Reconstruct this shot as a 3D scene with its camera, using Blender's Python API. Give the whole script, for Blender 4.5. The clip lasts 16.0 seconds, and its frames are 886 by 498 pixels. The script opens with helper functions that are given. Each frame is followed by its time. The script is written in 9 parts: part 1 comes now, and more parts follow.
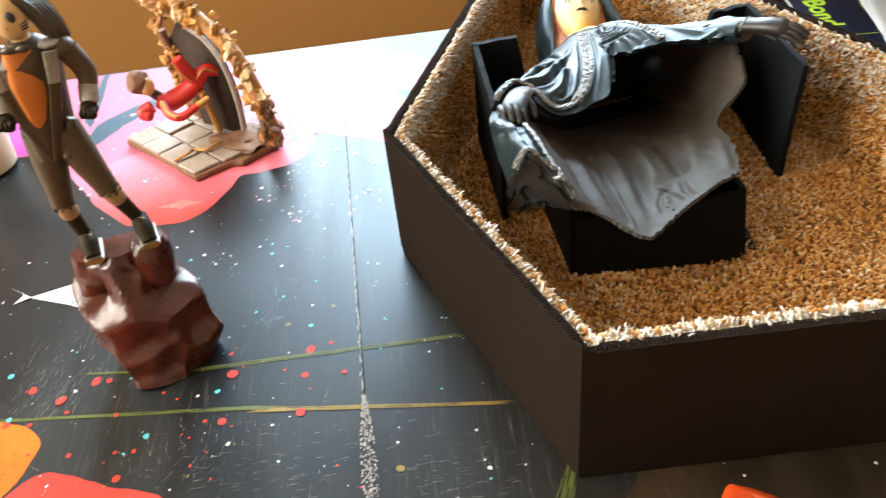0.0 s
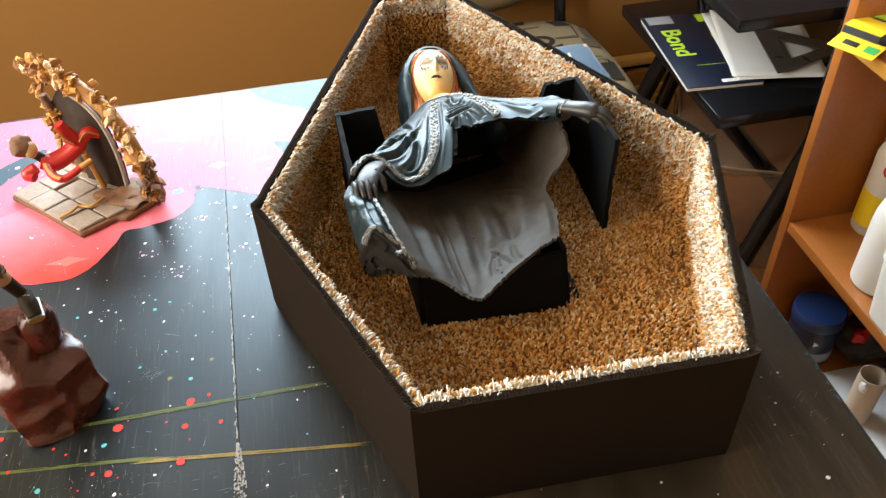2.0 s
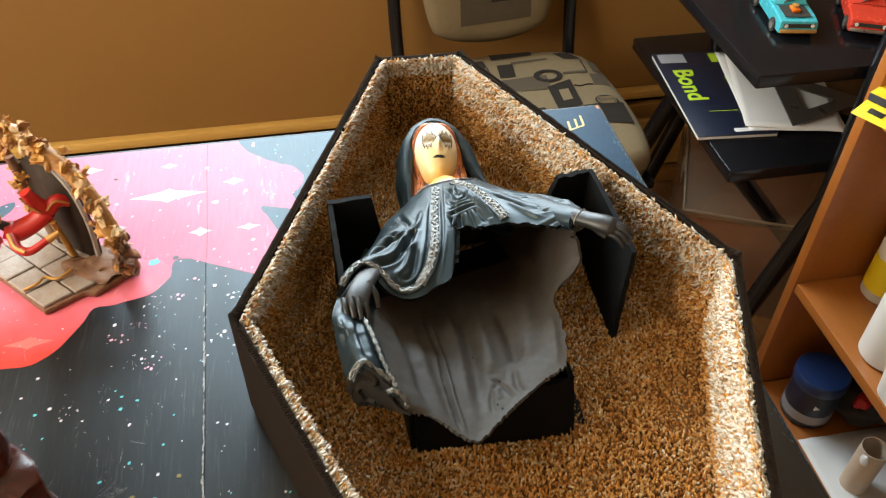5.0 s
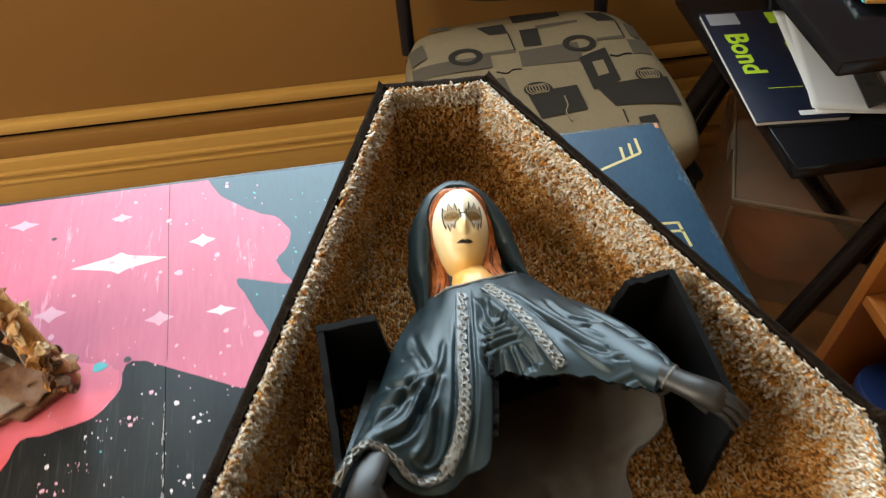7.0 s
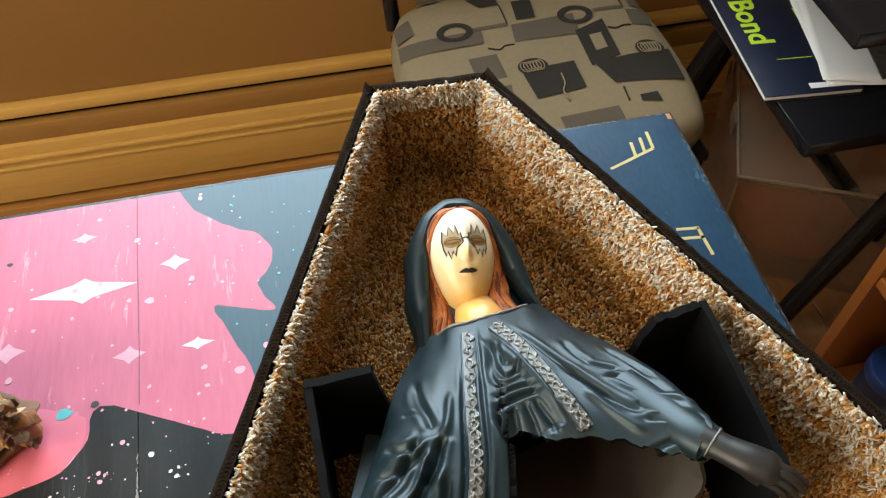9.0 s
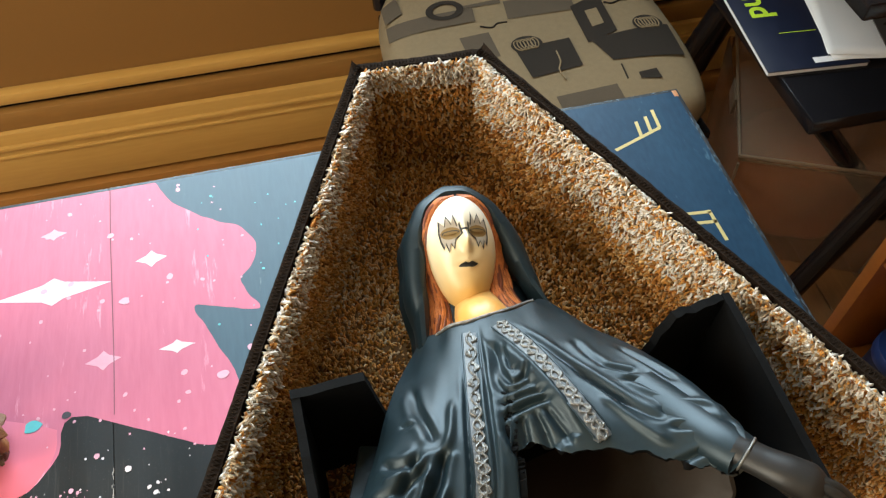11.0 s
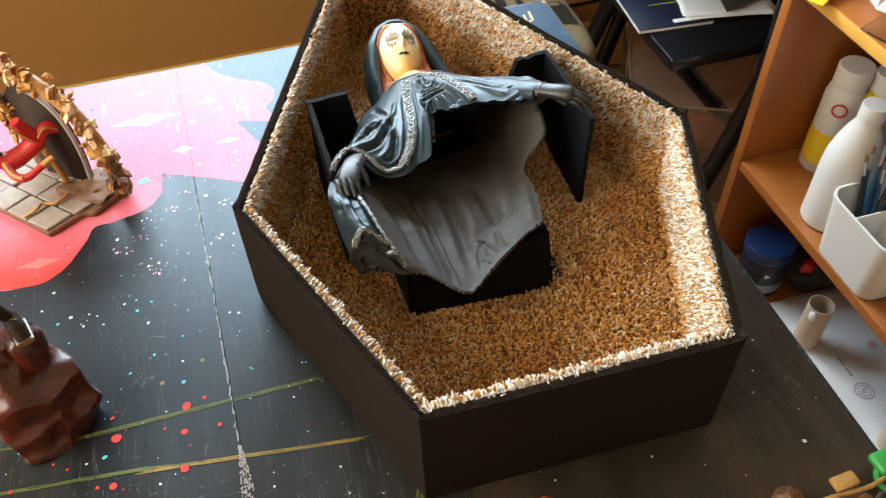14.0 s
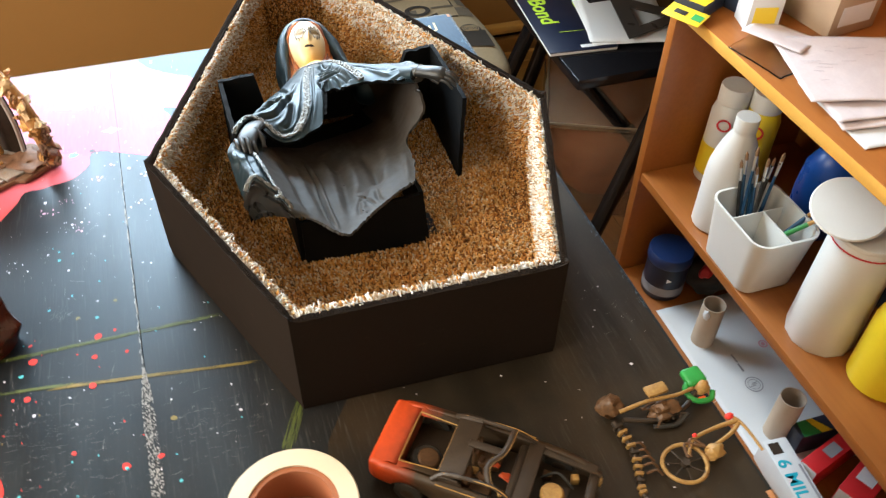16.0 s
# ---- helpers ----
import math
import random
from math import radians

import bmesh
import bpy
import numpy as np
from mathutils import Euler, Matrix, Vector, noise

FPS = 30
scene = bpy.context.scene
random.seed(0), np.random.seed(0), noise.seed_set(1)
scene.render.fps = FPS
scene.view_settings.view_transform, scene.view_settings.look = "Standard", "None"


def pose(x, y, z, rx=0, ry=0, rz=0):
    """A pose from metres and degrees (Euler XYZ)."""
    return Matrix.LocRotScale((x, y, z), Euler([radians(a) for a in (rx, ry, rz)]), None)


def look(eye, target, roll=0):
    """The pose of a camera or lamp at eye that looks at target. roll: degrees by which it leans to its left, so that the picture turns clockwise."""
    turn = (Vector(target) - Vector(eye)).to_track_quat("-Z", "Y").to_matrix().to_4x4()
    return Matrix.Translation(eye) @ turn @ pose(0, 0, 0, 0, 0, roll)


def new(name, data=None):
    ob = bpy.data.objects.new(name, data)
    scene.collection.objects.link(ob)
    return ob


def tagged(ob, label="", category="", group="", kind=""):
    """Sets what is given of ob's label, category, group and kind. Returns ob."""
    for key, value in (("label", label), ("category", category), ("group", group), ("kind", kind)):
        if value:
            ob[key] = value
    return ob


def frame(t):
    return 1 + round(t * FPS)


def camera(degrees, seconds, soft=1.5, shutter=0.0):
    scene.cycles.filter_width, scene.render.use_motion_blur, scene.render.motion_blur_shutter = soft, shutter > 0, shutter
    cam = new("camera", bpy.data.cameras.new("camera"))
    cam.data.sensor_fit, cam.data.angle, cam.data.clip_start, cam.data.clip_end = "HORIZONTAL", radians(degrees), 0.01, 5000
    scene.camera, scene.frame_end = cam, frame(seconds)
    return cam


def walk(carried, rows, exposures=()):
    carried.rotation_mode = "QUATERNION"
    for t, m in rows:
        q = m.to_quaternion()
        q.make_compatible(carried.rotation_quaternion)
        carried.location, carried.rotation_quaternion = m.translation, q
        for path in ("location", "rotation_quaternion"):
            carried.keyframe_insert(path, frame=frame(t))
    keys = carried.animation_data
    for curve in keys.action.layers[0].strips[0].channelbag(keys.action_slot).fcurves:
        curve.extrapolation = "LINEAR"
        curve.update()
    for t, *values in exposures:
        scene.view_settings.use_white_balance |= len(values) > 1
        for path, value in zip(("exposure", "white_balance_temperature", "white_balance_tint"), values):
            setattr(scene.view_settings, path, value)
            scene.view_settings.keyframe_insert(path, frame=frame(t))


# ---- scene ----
cam = camera(57.7, 16.0, soft=1.2, shutter=0.5)
PATH = [
    (0, (0.118, 0.049, 1.136), (0.249, 1.563, -0.164), -6.8),
    (0.5, (0.132, 0.045, 1.149), (0.354, 1.543, -0.158), -5.9),
    (1, (0.148, 0.028, 1.174), (0.412, 1.53, -0.121), -5.5),
    (1.5, (0.155, 0.02, 1.201), (0.448, 1.485, -0.129), -5.0),
    (2, (0.157, 0.017, 1.22), (0.496, 1.468, -0.114), -2.9),
    (2.5, (0.155, 0.016, 1.25), (0.528, 1.457, -0.086), -0.8),
    (3, (0.155, 0.031, 1.269), (0.534, 1.469, -0.069), 0.1),
    (3.5, (0.159, 0.063, 1.276), (0.54, 1.5, -0.063), 0.5),
    (4, (0.162, 0.075, 1.283), (0.53, 1.508, -0.063), 0.3),
    (4.2, (0.16, 0.074, 1.278), (0.526, 1.515, -0.06), 0.1),
    (6.3, (0.216, 0.267, 1.233), (0.543, 1.58, -0.239), 1.5),
    (6.5, (0.216, 0.285, 1.234), (0.53, 1.578, -0.259), 1.1),
    (7, (0.216, 0.331, 1.231), (0.519, 1.602, -0.284), -0.4),
    (7.5, (0.22, 0.371, 1.228), (0.512, 1.618, -0.308), -1.5),
    (8, (0.222, 0.38, 1.223), (0.523, 1.601, -0.333), -1.4),
    (8.5, (0.224, 0.389, 1.218), (0.532, 1.59, -0.351), -1.0),
    (11, (0.23, 0.427, 1.185), (0.553, 1.579, -0.418), -1.2),
    (11.5, (0.23, 0.41, 1.181), (0.545, 1.546, -0.434), -0.6),
    (12, (0.218, 0.359, 1.191), (0.537, 1.484, -0.432), 0.6),
    (12.5, (0.214, 0.284, 1.215), (0.548, 1.49, -0.346), 0.7),
    (13, (0.172, 0.2, 1.232), (0.527, 1.468, -0.273), -0.4),
    (13.5, (0.139, 0.096, 1.247), (0.499, 1.383, -0.242), -3.3),
    (14, (0.138, 0.055, 1.26), (0.565, 1.34, -0.212), -2.3),
    (14.5, (0.131, 0.021, 1.268), (0.599, 1.341, -0.16), -2.3),
    (15, (0.127, -0.023, 1.272), (0.604, 1.312, -0.138), -3.8),
    (15.5, (0.135, -0.054, 1.274), (0.681, 1.266, -0.126), -2.1),
    (16, (0.157, -0.082, 1.274), (0.706, 1.245, -0.118), 1.2),
]
EXPOSURES = [(0, 0.33, 6300, 7), (1.5, 0.17, 6450, 7), (2.5, 0.10, 6600, 7), (3, -0.18, 6700, 7), (4, -0.12, 6750, 7), (6.5, -0.42, 6700, 6), (7, -0.56, 6700, 6), (7.5, -0.48, 6680, 6), (8.5, -0.46, 6650, 6), (11, -0.47, 6580, 6), (11.5, -0.65, 6500, 6), (12.5, -0.3, 6450, 7), (13.5, -0.24, 6400, 7), (14, -0.02, 6340, 7), (14.5, 0.07, 6300, 7), (16, 0.2, 6150, 7)]
walk(cam, [(t, look(eye, target, roll)) for t, eye, target, roll in PATH], EXPOSURES)

# ---- light: one window in the wall beyond the table, overcast sky ----
FLOOR_Z, TABLE_Z, TURN = 0.10, 0.75, -3.5
ROOM = pose(0, 0, 0, 0, 0, TURN)
WIN_U0, WIN_U1, WIN_Z0, WIN_Z1, WALL_V = -0.32, 0.72, 0.92, 1.72, 1.52
WIN_MID = 1.25  # height where the window's light is split into two separately tuned lamps
world = bpy.data.worlds.new("world")
scene.world = world
world.use_nodes = True
sky = world.node_tree.nodes.new("ShaderNodeTexSky")
sky.sky_type = "NISHITA"
sky.sun_disc = False
sky.sun_elevation, sky.sun_rotation = radians(42), radians(-20)
world.node_tree.links.new(sky.outputs[0], world.node_tree.nodes["Background"].inputs[0])
world.node_tree.nodes["Background"].inputs[1].default_value = 0.1
sun = new("sun", bpy.data.lights.new("sun", "SUN"))
sun.data.energy, sun.data.angle, sun.data.color = 0.8, radians(10), (1.0, 0.93, 0.82)
sun.matrix_world = look((-1.05, 4.26, 5.0), (0.35, 0.5, 0.8))
daylight = new("window_daylight", bpy.data.lights.new("window_daylight", "AREA"))
daylight.data.shape, daylight.data.size, daylight.data.size_y = "RECTANGLE", WIN_U1 - WIN_U0, WIN_MID - WIN_Z0
daylight.data.energy, daylight.data.color = 13.0, (0.80, 0.91, 1.0)
daylight.matrix_world = ROOM @ Matrix.Translation(((WIN_U0 + WIN_U1) / 2, WALL_V + 0.06, (WIN_Z0 + WIN_MID) / 2)) @ pose(0, 0, 0, -90, 0, 0)
upper_daylight = new("upper_window_daylight", bpy.data.lights.new("upper_window_daylight", "AREA"))
upper_daylight.data.shape, upper_daylight.data.size, upper_daylight.data.size_y = "RECTANGLE", WIN_U1 - WIN_U0, WIN_Z1 - WIN_MID
upper_daylight.data.energy, upper_daylight.data.color = 40.0, (0.70, 0.86, 1.0)
upper_daylight.matrix_world = ROOM @ Matrix.Translation(((WIN_U0 + WIN_U1) / 2, WALL_V + 0.06, (WIN_MID + WIN_Z1) / 2)) @ pose(0, 0, 0, -90, 0, 0)
WEST_U, WEST_V0, WEST_V1, WEST_Z0, WEST_Z1 = -1.60, -0.40, 1.00, 1.05, 2.25
side_light = new("side_window_daylight", bpy.data.lights.new("side_window_daylight", "AREA"))
side_light.data.shape, side_light.data.size, side_light.data.size_y = "RECTANGLE", WEST_V1 - WEST_V0, WEST_Z1 - WEST_Z0
side_light.data.energy, side_light.data.color = 82.0, (1.0, 0.92, 0.79)
# unseen lamp, added for a warm fill from the ceiling
warm_fill = new("added_warm_fill", bpy.data.lights.new("added_warm_fill", "AREA"))
warm_fill.data.shape, warm_fill.data.size = "DISK", 0.36
warm_fill.data.energy, warm_fill.data.color = 15.0, (1.0, 0.82, 0.58)
warm_fill.matrix_world = ROOM @ Matrix.Translation((-1.20, 0.15, 2.42))
side_light.matrix_world = ROOM @ Matrix.Translation((WEST_U - 0.03, (WEST_V0 + WEST_V1) / 2, (WEST_Z0 + WEST_Z1) / 2)) @ pose(0, 0, 0, 90, 0, -90)


# ---- materials ----
def material(name, base, other=None, rough=0.6, metal=0.0, scale=40.0, fine=400.0, mix=0.5, bump=0.15, depth=0.001, spec=0.5, stretch=None, island=0.0, random_ob=0.0, coat=0.0, wear=None, wear_amount=0.0, rough_var=0.1):
    """Procedural paint, wood, card, plastic: two noises (broad and fine) tint and roughen a base colour."""
    m = bpy.data.materials.new(name)
    m.use_nodes = True
    t = m.node_tree
    b = t.nodes["Principled BSDF"]

    def node(kind, **values):
        n = t.nodes.new(kind)
        for key, value in values.items():
            n.inputs[key].default_value = value
        return n

    co = t.nodes.new("ShaderNodeTexCoord").outputs["Object"]
    if stretch:
        mp = t.nodes.new("ShaderNodeMapping")
        mp.inputs["Scale"].default_value = stretch
        t.links.new(co, mp.inputs[0])
        co = mp.outputs[0]
    broad, small = node("ShaderNodeTexNoise", Scale=scale, Detail=4.0), node("ShaderNodeTexNoise", Scale=fine, Detail=3.0)
    for n in (broad, small):
        t.links.new(co, n.inputs["Vector"])
    other = other or tuple(c * 0.7 for c in base)
    add = node("ShaderNodeMath")
    add.operation = "MULTIPLY_ADD"
    add.inputs[1].default_value = 0.6
    t.links.new(broad.outputs[0], add.inputs[0])
    half = node("ShaderNodeMath")
    half.operation = "MULTIPLY"
    half.inputs[1].default_value = 0.4
    t.links.new(small.outputs[0], half.inputs[0])
    t.links.new(half.outputs[0], add.inputs[2])
    fac = add.outputs[0]
    if island or random_ob:
        info = t.nodes.new("ShaderNodeNewGeometry" if island else "ShaderNodeObjectInfo")
        sway = node("ShaderNodeMath")
        sway.operation = "MULTIPLY_ADD"
        sway.inputs[1].default_value = island or random_ob
        t.links.new(info.outputs["Random Per Island" if island else "Random"], sway.inputs[0])
        less = node("ShaderNodeMath")
        less.operation = "SUBTRACT"
        less.inputs[1].default_value = (island or random_ob) / 2
        t.links.new(fac, less.inputs[0])
        t.links.new(less.outputs[0], sway.inputs[2])
        fac = sway.outputs[0]
    ramp = t.nodes.new("ShaderNodeValToRGB")
    lo, hi = 0.5 - 0.25 / max(mix, 0.05), 0.5 + 0.25 / max(mix, 0.05)
    ramp.color_ramp.elements[0].position, ramp.color_ramp.elements[1].position = max(0.0, min(0.49, lo)), min(1.0, max(0.51, hi))
    ramp.color_ramp.elements[0].color, ramp.color_ramp.elements[1].color = (*other, 1), (*base, 1)
    t.links.new(fac, ramp.inputs[0])
    colour = ramp.outputs[0]
    if wear:
        spots = node("ShaderNodeTexNoise", Scale=scale * 2.3, Detail=8.0, Roughness=0.7)
        t.links.new(co, spots.inputs["Vector"])
        cut = t.nodes.new("ShaderNodeValToRGB")
        cut.color_ramp.elements[0].position, cut.color_ramp.elements[1].position = 0.68 - wear_amount, 0.74 - wear_amount
        t.links.new(spots.outputs[0], cut.inputs[0])
        blend = t.nodes.new("ShaderNodeMix")
        blend.data_type = "RGBA"
        t.links.new(cut.outputs[0], blend.inputs[0])
        t.links.new(colour, blend.inputs[6])
        blend.inputs[7].default_value = (*wear, 1)
        colour = blend.outputs[2]
    t.links.new(colour, b.inputs["Base Color"])
    rg = node("ShaderNodeMapRange")
    rg.inputs[3].default_value, rg.inputs[4].default_value = max(0.02, rough - rough_var), min(1.0, rough + rough_var)
    t.links.new(broad.outputs[0], rg.inputs[0])
    t.links.new(rg.outputs[0], b.inputs["Roughness"])
    b.inputs["Metallic"].default_value, b.inputs["Specular IOR Level"].default_value = metal, spec
    b.inputs["Coat Weight"].default_value = coat
    if bump:
        bp = node("ShaderNodeBump", Strength=bump, Distance=depth)
        t.links.new(fac if not island else small.outputs[0], bp.inputs["Height"])
        t.links.new(bp.outputs[0], b.inputs["Normal"])
    return m


def clear(name, tint, rough=0.1, ior=1.45):
    m = bpy.data.materials.new(name)
    m.use_nodes = True
    b = m.node_tree.nodes["Principled BSDF"]
    b.inputs["Base Color"].default_value = (*tint, 1)
    b.inputs["Transmission Weight"].default_value, b.inputs["Roughness"].default_value, b.inputs["IOR"].default_value = 1.0, rough, ior
    return m


M = {
    "wall": material("ochre wall paint", (0.245, 0.118, 0.024), (0.215, 0.102, 0.020), 0.75, scale=3, fine=300, bump=0.15, depth=0.0008),
    "room": material("light ochre wall paint", (0.54, 0.44, 0.32), (0.50, 0.40, 0.28), 0.8, scale=2, fine=200),
    "ceiling": material("cream ceiling paint", (0.58, 0.50, 0.39), (0.52, 0.44, 0.34), 0.85, scale=2, fine=200),
    "foot_wood": material("brown varnished wood", (0.40, 0.190, 0.048), (0.29, 0.125, 0.028), 0.4, scale=14, fine=160, stretch=(0.12, 1, 1), mix=0.9, bump=0.1),
    "trim": material("varnished pine moulding", (0.60, 0.37, 0.105), (0.46, 0.255, 0.062), 0.4, scale=14, fine=160, stretch=(0.12, 1, 1), mix=0.9, bump=0.1, coat=0.15),
    "trim_dark": material("stained pine strip", (0.34, 0.175, 0.045), (0.24, 0.115, 0.028), 0.45, scale=14, fine=160, stretch=(0.12, 1, 1), mix=0.9, bump=0.1),
    "floor": material("brown floor planks", (0.30, 0.15, 0.055), (0.17, 0.08, 0.03), 0.45, scale=18, fine=200, stretch=(1, 0.12, 1), mix=0.9, random_ob=0.3),
    "table_wood": material("bare table edge", (0.42, 0.19, 0.07), (0.30, 0.12, 0.04), 0.6, scale=30),
    "teal": material("slate blue paint", (0.052, 0.106, 0.148), (0.028, 0.064, 0.096), 0.45, scale=30, fine=340, mix=0.95, bump=0.35, stretch=(1, 0.14, 1), spec=0.36, wear=(0.14, 0.2, 0.23), wear_amount=0.05),
    "navy": material("navy blue paint", (0.014, 0.052, 0.098), (0.006, 0.026, 0.056), 0.45, scale=30, fine=340, mix=0.98, bump=0.35, stretch=(1, 0.3, 1), spec=0.2, wear=(0.05, 0.11, 0.16), wear_amount=0.07),
    "pink": material("bubblegum pink paint", (0.58, 0.178, 0.272), (0.48, 0.120, 0.205), 0.5, scale=26, fine=330, mix=0.95, bump=0.35, stretch=(1, 0.14, 1), spec=0.34, wear=(0.68, 0.30, 0.40), wear_amount=0.08),
    "red": material("coral red paint", (0.70, 0.046, 0.030), (0.54, 0.030, 0.025), 0.55, spec=0.28, scale=14, fine=260, bump=0.2, wear=(0.80, 0.16, 0.12), wear_amount=0.0),
    "violet": material("violet paint", (0.52, 0.09, 0.40), (0.40, 0.06, 0.30), 0.42, scale=14, fine=260, bump=0.2),
    "orange": material("orange paint", (0.66, 0.17, 0.008), (0.50, 0.075, 0.005), 0.55, scale=25, fine=260, mix=0.9, bump=0.2, spec=0.25),
    "white_paint": material("white paint", (0.70, 0.67, 0.70), (0.55, 0.50, 0.57), 0.5, scale=60, fine=400, bump=0.2),
    "faint_pink": material("thin pink wash", (0.74, 0.20, 0.19), (0.70, 0.13, 0.13), 0.5, scale=60, fine=400, bump=0.2),
    "pale_pink": material("pale pink paint", (0.70, 0.42, 0.52), (0.64, 0.29, 0.40), 0.45, scale=60, fine=400, bump=0.2),
    "cyan": material("turquoise paint", (0.10, 0.50, 0.55), (0.07, 0.35, 0.4), 0.45, scale=60, fine=400),
    "mustard": material("mustard yellow paint", (0.30, 0.21, 0.04), (0.10, 0.085, 0.02), 0.5, scale=70, fine=400, mix=0.9),
    "olive": material("olive green paint", (0.12, 0.15, 0.028), (0.05, 0.065, 0.015), 0.5, scale=70, fine=400),
    "cream_line": material("pale yellow paint", (0.50, 0.42, 0.20), (0.5, 0.4, 0.12), 0.5, scale=70, fine=400),
    "card": material("black painted cardboard", (0.0170, 0.0112, 0.0078), (0.0110, 0.0072, 0.0050), 0.85, scale=16, fine=350, mix=0.9, bump=0.3, depth=0.0006, spec=0.06, wear=(0.030, 0.019, 0.011), wear_amount=0.03),
    "card_edge": material("black corrugated card edge", (0.026, 0.0175, 0.012), (0.008, 0.006, 0.005), 0.9, scale=300, fine=900, mix=0.9, bump=0.6, spec=0.06, wear=(0.13, 0.080, 0.042), wear_amount=0.05),
    "carpet_back": material("carpet backing", (0.20, 0.105, 0.040), (0.12, 0.06, 0.022), 0.95, scale=300, fine=900, spec=0.1),
    "orange_wood": material("orange stained plywood", (0.36, 0.122, 0.021), (0.25, 0.077, 0.013), 0.42, scale=12, fine=140, stretch=(1, 0.15, 1), mix=0.9, bump=0.12, coat=0.15),
    "yellow_edge": material("yellow varnished board edge", (0.66, 0.36, 0.07), (0.52, 0.25, 0.04), 0.45, scale=30, fine=200, bump=0.1),
    "black_metal": material("black lacquer", (0.008, 0.008, 0.010), (0.005, 0.005, 0.006), 0.18, scale=20, fine=300, spec=0.38),
}


def pile_material(name, shades):
    """Twisted yarn in golden browns with cream ends, one shade to a tuft."""
    m = bpy.data.materials.new(name)
    m.use_nodes = True
    t = m.node_tree
    b = t.nodes["Principled BSDF"]
    ramp = t.nodes.new("ShaderNodeValToRGB")
    for k, (at, c) in enumerate(shades):
        e = ramp.color_ramp.elements[k] if k < 2 else ramp.color_ramp.elements.new(at)
        e.position, e.color = at, (*c, 1)
    geo, co, soft = t.nodes.new("ShaderNodeNewGeometry"), t.nodes.new("ShaderNodeTexCoord"), t.nodes.new("ShaderNodeTexNoise")
    soft.inputs["Scale"].default_value = 11.0
    t.links.new(co.outputs["Object"], soft.inputs["Vector"])
    sway = t.nodes.new("ShaderNodeMath")
    sway.operation = "MULTIPLY_ADD"
    sway.inputs[1].default_value, sway.inputs[2].default_value = 0.8, -0.42
    t.links.new(soft.outputs[0], sway.inputs[0])
    total = t.nodes.new("ShaderNodeMath")
    t.links.new(geo.outputs["Random Per Island"], total.inputs[0])
    t.links.new(sway.outputs[0], total.inputs[1])
    t.links.new(total.outputs[0], ramp.inputs[0])
    t.links.new(ramp.outputs[0], b.inputs["Base Color"])
    b.inputs["Roughness"].default_value, b.inputs["Specular IOR Level"].default_value = 0.85, 0.2
    b.inputs["Sheen Weight"].default_value, b.inputs["Sheen Roughness"].default_value = 0.06, 0.45
    glow, both = t.nodes.new("ShaderNodeBsdfTranslucent"), t.nodes.new("ShaderNodeMixShader")
    both.inputs[0].default_value = 0.25  # light passes through the loose fibres
    t.links.new(ramp.outputs[0], glow.inputs["Color"])
    t.links.new(b.outputs[0], both.inputs[1])
    t.links.new(glow.outputs[0], both.inputs[2])
    t.links.new(both.outputs[0], t.nodes["Material Output"].inputs["Surface"])
    return m


M["pile"] = pile_material("golden brown carpet pile", ((0.0, (0.28, 0.106, 0.022)), (0.22, (0.55, 0.226, 0.047)), (0.55, (0.78, 0.392, 0.098)), (0.86, (0.80, 0.54, 0.25)), (1.0, (0.87, 0.73, 0.52))))
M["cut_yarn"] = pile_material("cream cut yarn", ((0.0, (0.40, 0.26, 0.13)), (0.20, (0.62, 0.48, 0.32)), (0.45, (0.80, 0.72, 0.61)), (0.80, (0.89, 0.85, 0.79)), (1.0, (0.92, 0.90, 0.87))))


